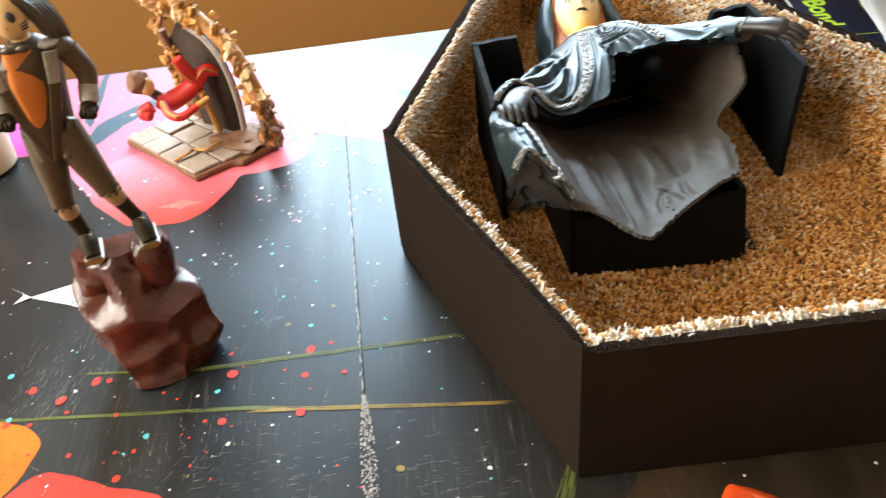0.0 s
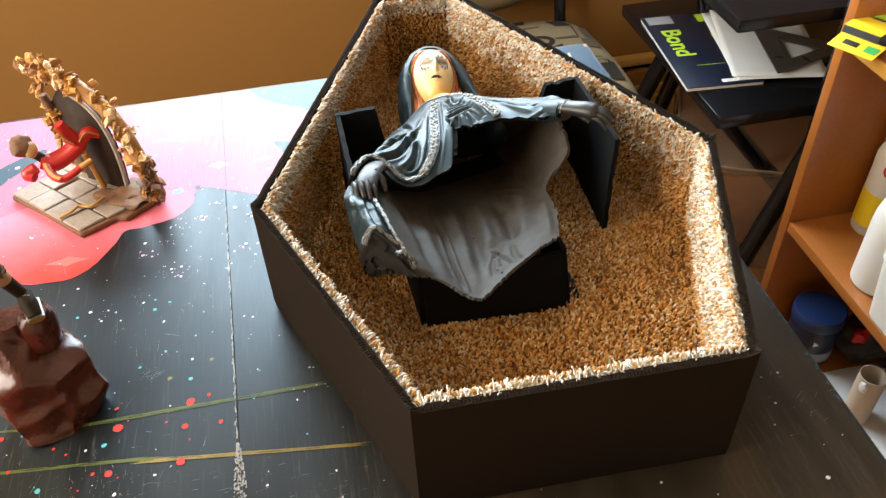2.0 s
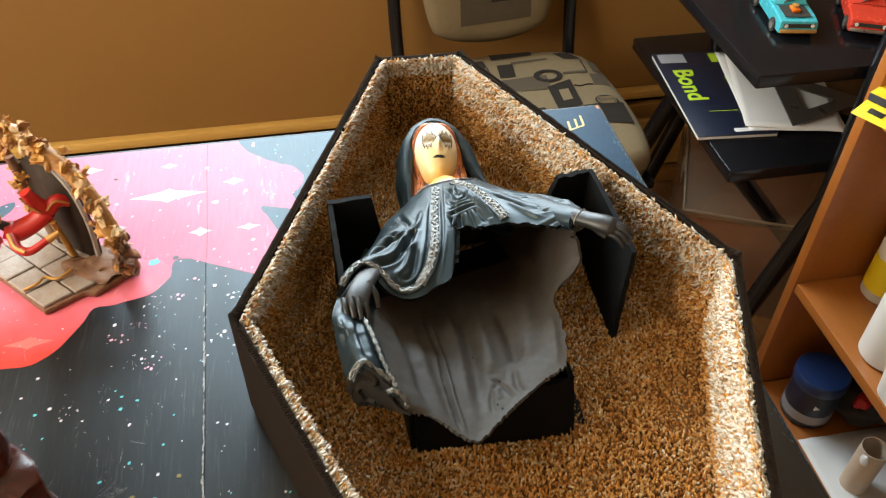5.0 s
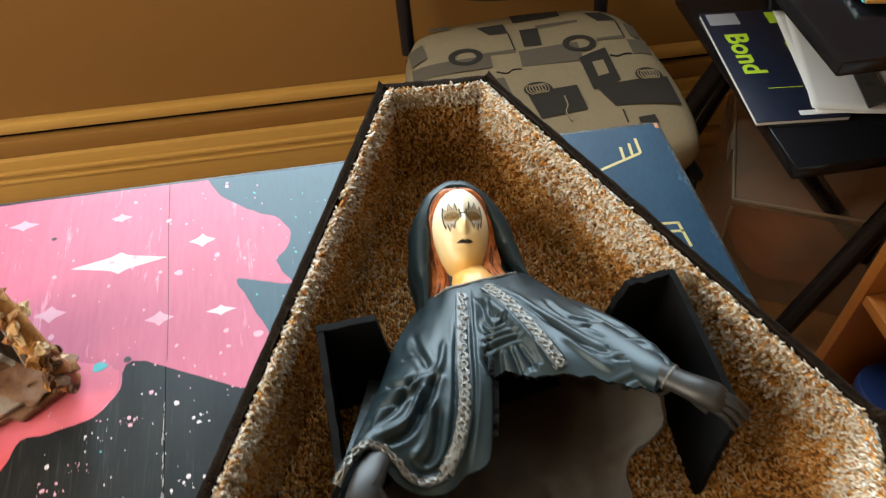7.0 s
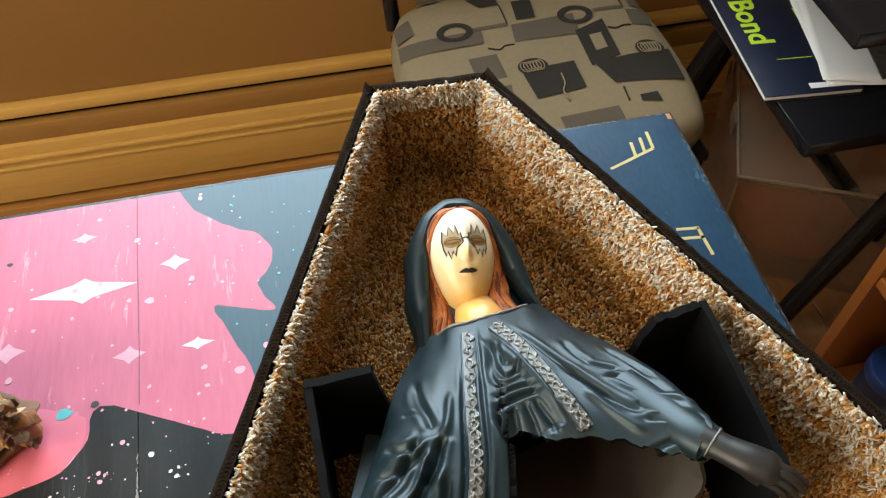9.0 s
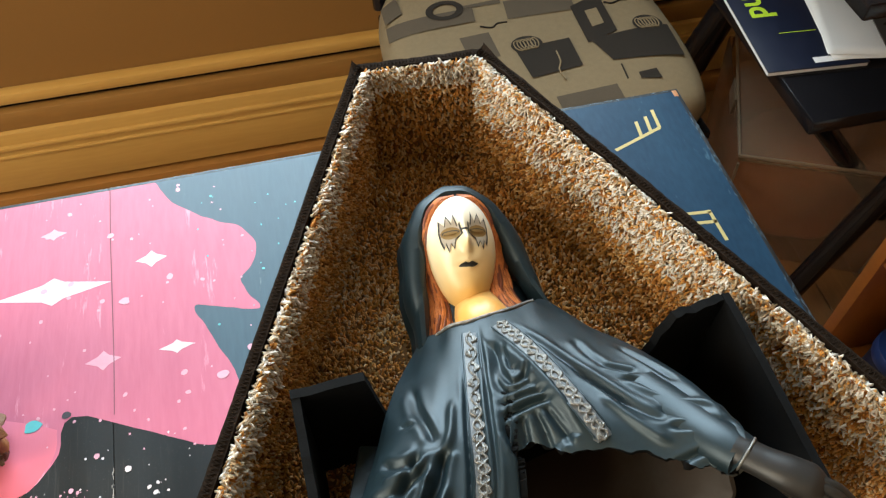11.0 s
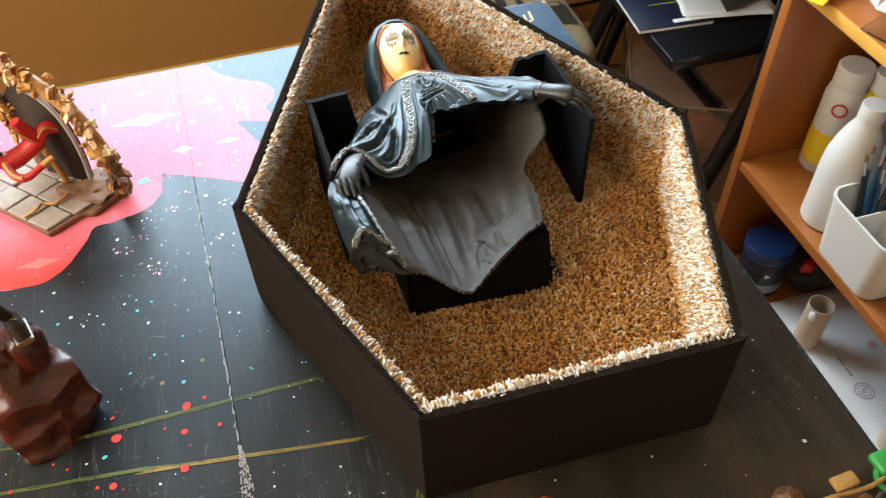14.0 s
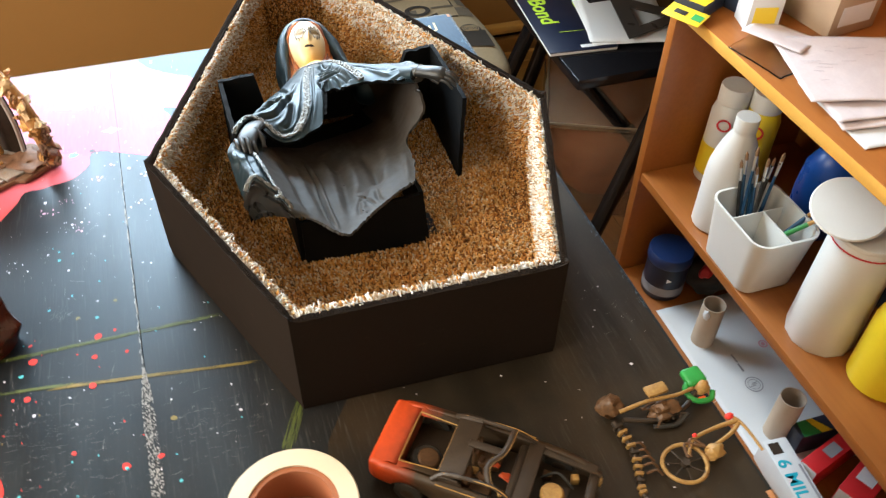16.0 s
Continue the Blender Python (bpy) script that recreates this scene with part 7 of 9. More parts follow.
M["flame"] = material("orange and cream rubble", (0.68, 0.36, 0.09), (0.24, 0.090, 0.022), 0.55, scale=130, fine=500, mix=0.98, bump=0.5, depth=0.001, random_ob=0.5)
M["flame_light"] = material("cream plaster rubble", (0.78, 0.62, 0.40), (0.58, 0.33, 0.13), 0.6, scale=130, fine=500, mix=0.98, bump=0.5, depth=0.001, random_ob=0.4)
M["door_dark"] = material("dark brown painted door", (0.022, 0.014, 0.010), (0.04, 0.024, 0.015), 0.75, scale=80, fine=400, mix=0.9, bump=0.3, spec=0.2)
M["red_suit"] = material("crimson painted suit", (0.55, 0.022, 0.018), (0.38, 0.012, 0.012), 0.4, scale=110, fine=500, bump=0.1)
M["gold"] = material("gold painted trim", (0.58, 0.32, 0.09), (0.40, 0.20, 0.05), 0.4, metal=0.3, scale=150, fine=500)




def diorama():
    d = thing("arch_diorama", "model of a ruined arch on a grey flagstone base", "diorama")
    a, b, c, e = Vector((-0.103, 0.720)), Vector((-0.034, 0.640)), Vector((0.038, 0.678)), Vector((-0.036, 0.766))
    edge = [a, a.lerp(b, 0.5) + Vector((0.001, 0.001)), b, b.lerp(c, 0.42), b.lerp(c, 0.50) + Vector((0.004, -0.007)), b.lerp(c, 0.78) + Vector((0.003, -0.004)), c, c.lerp(e, 0.5), e, e.lerp(a, 0.5) + Vector((0.003, -0.004))]
    part("base", slab([tuple(p) for p in edge], TABLE_Z + 0.0005, TABLE_Z + 0.0065, bevel=0.0012), M["earth"], d, "rust-brown plaster base")
    n1, n2 = 4, 3
    for i in range(n1):
        for j in range(n2):
            s0, s1, t0, t1 = i / n1 + 0.008, (i + 1) / n1 - 0.008, j / n2 + 0.008, (j + 1) / n2 - 0.008
            sh = 0.03 if j % 2 else -0.02
            quad = []
            for s, t in ((s0, t0), (s1, t0), (s1, t1), (s0, t1)):
                # s along a-b, t from the front edge to the arch
                s = min(0.99, max(0.01, s + sh * (0 < i)))
                p = (a.lerp(b, s)).lerp(e.lerp(c, s), t * 0.97 + 0.015)
                quad.append((p.x, p.y))
            dz = 0.0008 * noise.noise(Vector((i * 3.1, j * 5.7, 1)))
            part("flagstone", slab(quad, TABLE_Z + 0.006, TABLE_Z + 0.0094 + dz, bevel=0.0009), M["flag"], d)
    part("spilled_earth", blob((0.002, 0.684, TABLE_Z + 0.0085), (0.024, 0.018, 0.0048), rough=1.0, detail=5, seed=5), M["earth"], d, "brown plaster rubble")
    # arch: rough stones stacked along a curve
    curve = spline([(0.036, 0.672, 0.760), (0.033, 0.670, 0.790), (0.026, 0.677, 0.822), (0.015, 0.690, 0.846), (-0.004, 0.706, 0.864), (-0.022, 0.720, 0.874), (-0.050, 0.739, 0.879)], 60)
    arch = part("arch", pipe([tuple(p) for p in curve[::6]], [0.0080, 0.0075, 0.0068, 0.0066, 0.0064, 0.0050], 12, 50), M["flame"], d, "rust-brown core of the arch")
    rng = random.Random(21)
    chip = [finish(blob((0, 0, 0), (1, 1, 1), rough=1.0, detail=1 + k % 2, seed=k * 3.3), "rubble_stone", False) for k in range(6)]
    for me in chip:
        me.materials.append(M["flame"])
    pale, dim = [[one.copy() for one in chip] for _ in range(2)]
    for group, mat in ((pale, M["flame_light"]), (dim, M["earth"])):
        for me in group:
            me.materials.clear()
            me.materials.append(mat)
    for k in range(290):
        p = curve[rng.randrange(60)]
        low_part = p[2] < 0.800 and rng.random() < 0.6
        ob = new("rubble_stone", rng.choice(dim if low_part else pale if rng.random() < 0.28 else chip))
        ob.parent = arch
        r = rng.uniform(0.0030, 0.0056) * (1.2 if low_part else 1)
        ob.matrix_local = Matrix.LocRotScale((p[0] + rng.gauss(0, 0.0036), p[1] + rng.gauss(0, 0.0036), max(TABLE_Z + 0.008, p[2] + rng.gauss(0, 0.0036))), Euler((rng.uniform(0, 6), rng.uniform(0, 6), rng.uniform(0, 6))), (r * rng.uniform(0.8, 1.6), r * rng.uniform(0.7, 1.1), r * rng.uniform(0.4, 0.8)))
    low = spline([(-0.030, 0.736, 0.765), (-0.034, 0.736, 0.800), (-0.040, 0.736, 0.825), (-0.045, 0.737, 0.855)], 40)
    pier = part("pier", pipe([tuple(p) for p in low[::6]], [0.010, 0.008, 0.006, 0.004], 12, 30), M["earth"], d, "broken inner pier of the arch")
    for k in range(95):
        p = low[rng.randrange(40)]
        ob = new("rubble_stone", rng.choice(chip))
        ob.parent = pier
        r = rng.uniform(0.0022, 0.0048)
        ob.matrix_local = Matrix.LocRotScale((p[0] + rng.gauss(0, 0.005), p[1] + rng.gauss(0, 0.004), max(TABLE_Z + 0.01, p[2] + rng.gauss(0, 0.004))), Euler((rng.uniform(0, 6), rng.uniform(0, 6), rng.uniform(0, 6))), (r * 1.3, r, r * 0.7))
    # the dark arched door inside, with a pale jamb
    rows = []
    inner = spline([(0.008, 0.690, 0.760), (0.010, 0.690, 0.800), (0.004, 0.698, 0.832), (-0.010, 0.712, 0.850), (-0.027, 0.726, 0.857)], 30)
    outer = spline([(-0.030, 0.722, 0.760), (-0.031, 0.722, 0.792), (-0.034, 0.727, 0.812), (-0.037, 0.733, 0.828), (-0.040, 0.737, 0.838)], 30)
    verts, faces = [], []
    for p, q in zip(inner, outer):
        verts += [tuple(p), tuple(q), (p[0] + 0.003, p[1] + 0.004, p[2]), (q[0] + 0.003, q[1] + 0.004, q[2])]
    for k in range(29):
        o = 4 * k
        faces += [(o, o + 1, o + 5, o + 4), (o + 2, o + 6, o + 7, o + 3), (o, o + 4, o + 6, o + 2), (o + 1, o + 3, o + 7, o + 5)]
    part("door_leaf", grid_mesh("door_leaf", verts, faces, True), M["door_dark"], d, "dark brown arched door")
    part("jamb", pipe([tuple(p) for p in inner[::5]], [0.0021], 8, 30), M["flag"], d, "pale grey door jamb")
    part("rope", pipe([(-0.052, 0.665, 0.7605), (-0.040, 0.668, 0.7635), (-0.036, 0.676, 0.7615), (-0.024, 0.670, 0.7635), (-0.012, 0.678, 0.7650)], [0.0013], 8, 30), M["gold"], d, "gold rope on the stones")


def red_figure():
    names = ["red_suit", "gold", "mask", "earth", "ink"]
    slot = {n: i for i, n in enumerate(names)}
    bm = bmesh.new()
    add(bm, blob((-0.0660, 0.694, 0.824), (0.0098, 0.0105, 0.0098), rough=0.25, detail=3), slot["earth"])
    add(bm, blob((-0.0600, 0.692, 0.820), (0.0065, 0.0075, 0.0082), detail=3), slot["mask"])
    add(bm, pipe([(-0.0585, 0.693, 0.814), (-0.053, 0.693, 0.808)], [0.004, 0.0045], 10, 4), slot["ink"])
    add(bm, pipe([(-0.056, 0.693, 0.806), (-0.046, 0.694, 0.802), (-0.032, 0.698, 0.806), (-0.020, 0.702, 0.813)], [0.0085, 0.0105, 0.0095, 0.0090], 18, 24, flat=0.8), slot["red_suit"])
    add(bm, pipe([(-0.060, 0.686, 0.804), (-0.068, 0.684, 0.800), (-0.062, 0.680, 0.798)], [0.0055, 0.0060, 0.0045], 12), slot["red_suit"])
    add(bm, pipe([(-0.020, 0.700, 0.813), (-0.026, 0.698, 0.826), (-0.030, 0.697, 0.838)], [0.0070, 0.0062, 0.0046], 12), slot["red_suit"])
    add(bm, pipe([(-0.020, 0.700, 0.814), (-0.010, 0.701, 0.822), (0.000, 0.705, 0.816)], [0.0068, 0.0058, 0.0044], 12), slot["red_suit"])
    add(bm, pipe([(-0.050, 0.686, 0.804), (-0.044, 0.672, 0.801), (-0.034, 0.667, 0.800), (-0.018, 0.672, 0.806)], [0.0042, 0.0040, 0.0036, 0.0030], 10), slot["red_suit"])
    add(bm, pipe([(-0.0505, 0.6825, 0.8085), (-0.045, 0.6700, 0.8045), (-0.037, 0.6640, 0.8020)], [0.0016], 8, 20), slot["gold"])
    add(bm, pipe([(-0.019, 0.6715, 0.8055), (-0.009, 0.674, 0.810)], [0.0036, 0.0024], 10, 6), slot["gold"])
    add(bm, pipe([(-0.0345, 0.7060, 0.840), (-0.0325, 0.7035, 0.826), (-0.0315, 0.7010, 0.816)], [0.0018], 8, 12), slot["gold"])
    add(bm, pipe([(-0.018, 0.694, 0.806), (-0.016, 0.697, 0.785), (-0.014, 0.700, 0.762)], [0.0030, 0.0026, 0.0032], 10, 14), slot["gold"])
    add(bm, pipe([(-0.023, 0.6915, 0.818), (-0.029, 0.6905, 0.828), (-0.033, 0.6900, 0.838)], [0.0009], 6, 14), slot["gold"])
    add(bm, pipe([(-0.018, 0.6930, 0.819), (-0.010, 0.6945, 0.826), (-0.001, 0.6990, 0.819)], [0.0009], 6, 14), slot["gold"])
    me = finish(bm, "figurine", True, 40)
    for n in names:
        me.materials.append(M[n])
    tagged(new("figurine", me), "painted model figure in crimson leaning back before the arch", "figurine")


diorama()
red_figure()

M["cream_plastic"] = material("cream plastic", (0.58, 0.50, 0.34), (0.50, 0.42, 0.28), 0.45, scale=30, fine=300, bump=0.05)
tub = thing("paint_pot", "round cream paint pot beside the pink paint", "pot", pose(-0.232, 0.722, TABLE_Z))
part("body", lathe([(0, 0.0005), (0.024, 0.0005), (0.028, 0.003), (0.0315, 0.046), (0.0305, 0.05), (0.0285, 0.05), (0.026, 0.006), (0, 0.006)], 40), M["cream_plastic"], tub)
part("lid", lathe([(0.033, 0.0505), (0.0335, 0.053), (0.0335, 0.060), (0.032, 0.062), (0, 0.062), (0, 0.0505)], 40), M["cream_plastic"], tub)

# ---- things on the table's near side ----
M["tape"] = material("cream paper tape", (0.72, 0.62, 0.46), (0.62, 0.52, 0.36), 0.65, scale=40, fine=500, bump=0.1)
M["cardboard"] = material("brown cardboard", (0.42, 0.30, 0.20), (0.34, 0.23, 0.145), 0.8, scale=60, fine=500, bump=0.15)
M["core"] = material("red-brown cardboard core", (0.36, 0.13, 0.055), (0.28, 0.09, 0.035), 0.7, scale=60, fine=500, bump=0.1)
roll = thing("tape_roll", "cream masking tape roll lying on the table", "tape", pose(0.168, 0.187, TABLE_Z))
part("tape", lathe([(0.0300, 0.001), (0.0425, 0.001), (0.0430, 0.002), (0.0430, 0.046), (0.0422, 0.047), (0.0300, 0.047), (0.0300, 0.001)], 64), M["tape"], roll)
part("core", lathe([(0.0262, 0.0008), (0.0298, 0.0008), (0.0298, 0.0455), (0.0262, 0.0455), (0.0262, 0.0008)], 64), M["core"], roll, "red-brown cardboard core")
part("core_floor", lathe([(0, 0.012), (0.026, 0.012), (0.026, 0.0135), (0, 0.0135)], 48), M["core"], roll, "red-brown card disc inside")

M["rust"] = material("rust-brown model paint", (0.042, 0.025, 0.013), (0.020, 0.012, 0.006), 0.55, scale=120, fine=500, mix=0.9, bump=0.3, wear=(0.20, 0.11, 0.04), wear_amount=0.0)
M["orange_body"] = material("faded orange-red car paint", (0.72, 0.105, 0.018), (0.50, 0.065, 0.015), 0.4, scale=60, fine=400, mix=0.9, wear=(0.30, 0.09, 0.03), wear_amount=0.02)
M["bone"] = material("dull yellow bone paint", (0.44, 0.26, 0.070), (0.18, 0.085, 0.022), 0.55, scale=140, fine=500, mix=0.9, bump=0.2)
M["green_plastic"] = material("green plastic", (0.03, 0.30, 0.05), (0.02, 0.18, 0.03), 0.4, scale=100, fine=400)
M["toy_brown"] = material("chestnut toy paint", (0.150, 0.066, 0.019), (0.050, 0.024, 0.009), 0.55, scale=140, fine=500, mix=0.9, bump=0.3)
M["rubber"] = material("black rubber", (0.015, 0.014, 0.013), (0.03, 0.026, 0.02), 0.8, scale=100, fine=500, bump=0.2)


def orange_fade():
    """Orange-red lacquer sprayed over the tail, fading to rust along the body."""
    m = material("orange-red car paint fading to rust", (0.62, 0.075, 0.012), (0.46, 0.05, 0.010), 0.42, scale=60, fine=400, mix=0.9)
    t = m.node_tree
    b = t.nodes["Principled BSDF"]
    co, sep, cloud, sway, span, blend = [t.nodes.new("ShaderNode" + k) for k in ("TexCoord", "SeparateXYZ", "TexNoise", "Math", "MapRange", "Mix")]
    t.links.new(co.outputs["Object"], sep.inputs[0])
    t.links.new(co.outputs["Object"], cloud.inputs["Vector"])
    cloud.inputs["Scale"].default_value = 90.0
    sway.operation = "MULTIPLY_ADD"
    sway.inputs[1].default_value = 0.018
    t.links.new(cloud.outputs[0], sway.inputs[0])
    t.links.new(sep.outputs["X"], sway.inputs[2])
    t.links.new(sway.outputs[0], span.inputs[0])
    span.inputs[1].default_value, span.inputs[2].default_value = -0.068, -0.038
    blend.data_type = "RGBA"
    t.links.new(span.outputs[0], blend.inputs[0])
    t.links.new(b.inputs["Base Color"].links[0].from_socket, blend.inputs[6])
    blend.inputs[7].default_value = (0.040, 0.024, 0.012, 1)
    t.links.new(blend.outputs[2], b.inputs["Base Color"])
    return m


M["orange_fade"] = orange_fade()


def wrecked_car():
    """A stripped model car: open boot, roof frame with bent hoop, open engine bay. Local x runs from tail to nose."""
    car = thing("model_car", "wrecked model car, orange tail and rusty stripped shell", "model car", pose(0.302, 0.181, TABLE_Z, 0, 0, -42) @ Matrix.Scale(0.90, 4))
    L, W = 0.172, 0.068
    x0 = -L / 2
    fade, rust, pale = M["orange_fade"], M["rust"], M["bone"]
    part("floor_pan", box(L - 0.006, W - 0.008, 0.003, (0, 0, 0.008), 0.001), rust, car)
    for sy in (-1, 1):
        rows = []
        for x, z, w in ((x0, 0.026, 0.030), (x0 + 0.010, 0.0325, 0.0335), (x0 + 0.05, 0.0345, 0.0345), (x0 + 0.11, 0.0335, 0.0345), (x0 + 0.150, 0.0310, 0.0335), (x0 + L, 0.0240, 0.0300)):
            rows.append([(x, sy * (w - 0.005), z + 0.0010), (x, sy * (w - 0.0012), z), (x, sy * w, z - 0.004), (x, sy * (w + 0.0010), 0.016), (x, sy * (w - 0.002), 0.0095)])
        grid = np.array([spline(c, 40) for c in np.array(rows).transpose(1, 0, 2)]).transpose(1, 0, 2)
        arches = [x0 + 0.034, x0 + 0.138]
        verts, faces = [], []
        for row in grid:
            for p in row:
                lift = max([math.sqrt(max(0.0, 0.0155 ** 2 - (p[0] - c) ** 2)) for c in arches])
                verts.append((p[0], p[1], max(p[2], min(0.0095 + lift, 0.026)) if p[2] < 0.02 else p[2]))
        n = len(verts)
        verts += [(x, yy - sy * 0.0022, z - 0.0004) for x, yy, z in verts]
        for i in range(39):
            for k in range(4):
                q = (5 * i + k, 5 * i + k + 1, 5 * i + k + 6, 5 * i + k + 5)
                faces += [q, tuple(n + v for v in reversed(q))]
            faces += [(5 * i, 5 * i + 5, n + 5 * i + 5, n + 5 * i), (5 * i + 4, n + 5 * i + 4, n + 5 * i + 9, 5 * i + 9)]
        part("body_side", grid_mesh("body_side", verts, faces, True), fade, car)
    part("tail", box(0.0235, W - 0.003, 0.0225, (x0 + 0.0105, 0, 0.0112), 0.005, 4), fade, car, "faded orange-red tail")
    for sy in (-1, 1):
        part("deck_rail", box(0.036, 0.010, 0.003, (x0 + 0.040, sy * (W / 2 - 0.0075), 0.0318), 0.001), fade, car, "orange strip fading to rust")
    hole = [(x0 + 0.0225, -0.0235, 0.0350), (x0 + 0.0545, -0.0215, 0.0356), (x0 + 0.0545, 0.0215, 0.0356), (x0 + 0.0225, 0.0235, 0.0350)]
    for k in range(4):
        part("trunk_lip", pipe([hole[k], hole[(k + 1) % 4]], [0.0006], 6, 2), pale, car, "worn pale edge of the opening")
    wheel = part("spare_wheel", lathe([(0.004, 0.0), (0.0115, 0.0), (0.0130, 0.002), (0.0130, 0.006), (0.0115, 0.008), (0.007, 0.008), (0.006, 0.005), (0, 0.005)], 32, m=pose(x0 + 0.038, -0.006, 0.0130, 0, 14, 0)), M["rubber"], car)
    part("hub", lathe([(0, 0.0), (0.0082, 0.0), (0.0090, 0.002), (0.0078, 0.0035), (0, 0.0045)], 24, m=pose(x0 + 0.040, -0.006, 0.0195, 0, 14, 0)), M["toy_brown"], wheel, "dull bronze hub")
    # cabin: rear panel, posts, side rails, centre beam and bent hoop
    part("roof_panel", box(0.020, W - 0.018, 0.0025, (x0 + 0.0655, 0, 0.0415), 0.001, turn=pose(0, 0, 0, 0, -10, 0)), rust, car)
    for sy in (-1, 1):
        part("rear_post", pipe([(x0 + 0.052, sy * 0.0300, 0.0355), (x0 + 0.060, sy * 0.0270, 0.0425), (x0 + 0.074, sy * 0.0262, 0.0455)], [0.0024], 8, 12), rust, car)
        part("quarter_panel", slab([(x0 + 0.050, 0.0), (x0 + 0.076, 0.0), (x0 + 0.072, 0.0085), (x0 + 0.060, 0.0085)], -0.0006, 0.0006), rust, car, m=pose(0, sy * 0.0285, 0.0352, 78 * sy if sy > 0 else 102, 0, 0))
        part("roof_rail", pipe([(x0 + 0.074, sy * 0.0265, 0.0458), (x0 + 0.100, sy * 0.0262, 0.0458), (x0 + 0.118, sy * 0.0290, 0.0350)], [0.0017], 8, 24), rust, car)
        part("rail_edge", pipe([(x0 + 0.060, sy * 0.0272, 0.0448), (x0 + 0.100, sy * 0.0272, 0.0474), (x0 + 0.118, sy * 0.0300, 0.0366)], [0.0005], 6, 24), pale, car, "pale scraped edge")
        part("door_trim", pipe([(x0 + 0.056, sy * 0.0335, 0.0356), (x0 + 0.116, sy * 0.0332, 0.0350)], [0.0006], 6, 3), pale, car, "pale scraped edge")
    part("centre_beam", box(0.030, 0.006, 0.002, (x0 + 0.085, 0.004, 0.0448), 0.0006), rust, car)
    hoop = [(x0 + 0.096, -0.0270, 0.0452), (x0 + 0.090, -0.0120, 0.0470), (x0 + 0.098, 0.0040, 0.0470), (x0 + 0.100, 0.0265, 0.0455)]
    part("roof_hoop", pipe(hoop, [0.0026], 8, 24), rust, car, "bent roof hoop")
    part("hoop_edge", pipe([(x + 0.0022, yy, z + 0.0012) for x, yy, z in hoop], [0.0005], 6, 24), pale, car, "pale scraped edge")
    part("cowl", box(0.012, W - 0.008, 0.003, (x0 + 0.119, 0, 0.0318), 0.001), rust, car)
    part("dashboard", box(0.008, W - 0.012, 0.010, (x0 + 0.110, 0, 0.021), 0.003), rust, car)
    for sy in (-1, 1):
        seat = box(0.018, 0.018, 0.008, (x0 + 0.086, sy * 0.014, 0.0112), 0.003)
        box(0.006, 0.018, 0.020, (x0 + 0.075, sy * 0.014, 0.0112), 0.003, bm=seat)
        part("bucket_seat", seat, M["toy_brown"], car)
    rng = random.Random(12)
    for k in range(9):
        mat, lab = ((pale, "pale scrap in the cabin"), (M["toy_brown"], "brown scrap in the cabin"), (M["orange_body"], "orange scrap in the cabin"))[k % 3]
        part("debris", blob((x0 + rng.uniform(0.074, 0.106), rng.uniform(-0.022, 0.022), rng.uniform(0.020, 0.030)), (rng.uniform(0.002, 0.006), rng.uniform(0.002, 0.004), 0.0018), rough=0.8, detail=2, seed=k * 1.7), mat, car, lab)
    # open engine bay between the front wings
    for sy in (-1, 1):
        part("front_wing", box(0.044, 0.008, 0.003, (x0 + 0.146, sy * (W / 2 - 0.0075), 0.0282), 0.001, turn=pose(0, 0, 0, 0, 6, 0)), rust, car)
    part("engine", box(0.020, 0.018, 0.013, (x0 + 0.142, -0.002, 0.0112), 0.002), rust, car)
    part("air_cleaner", lathe([(0, 0.0), (0.0085, 0.0), (0.0092, 0.002), (0.0092, 0.005), (0.0075, 0.0075), (0.003, 0.008), (0, 0.0072)], 28, m=pose(x0 + 0.140, -0.006, 0.0245)), pale, car, "dull yellow round air cleaner")
    for k, (dx, dy, w) in enumerate(((0.132, 0.016, 0.007), (0.153, 0.018, 0.006), (0.130, -0.019, 0.008), (0.155, -0.014, 0.005))):
        part("engine_part", box(w, 0.006, 0.008, (x0 + dx, dy, 0.0112 + 0.004 * (k % 2)), 0.001, turn=pose(0, 0, 0, 0, 0, 20 * k)), pale if k % 2 else M["toy_brown"], car)
    part("hose", pipe([(x0 + 0.128, 0.010, 0.020), (x0 + 0.140, 0.014, 0.027), (x0 + 0.154, 0.008, 0.022)], [0.0011], 8, 16), M["rubber"], car)
    part("nose", box(0.008, W - 0.006, 0.014, (x0 + L - 0.005, 0, 0.0105), 0.003), rust, car)
    for sy in (-1, 1):
        part("headlight", lathe([(0, 0), (0.004, 0), (0.0045, 0.002), (0, 0.003)], 20, m=pose(x0 + L - 0.0012, sy * 0.024, 0.018, 0, 90, 0)), pale, car)
    for x in (x0 + 0.034, x0 + 0.138):
        for sy in (-1, 1):
            w = part("wheel", lathe([(0.0, -0.004), (0.006, -0.004), (0.0115, -0.0035), (0.0122, 0.0), (0.0115, 0.0035), (0.006, 0.004), (0, 0.004)], 28, m=pose(x, sy * (W / 2 - 0.0015), 0.0122, 90, 0, 0)), M["rubber"], car)
            part("rim", lathe([(0, -0.0048), (0.005, -0.0048), (0.006, -0.0042), (0.006, 0.0042), (0.005, 0.0048), (0, 0.0048)], 20, m=pose(x, sy * (W / 2 - 0.0015), 0.0122, 90, 0, 0)), rust, w, "rusty rim")


wrecked_car()


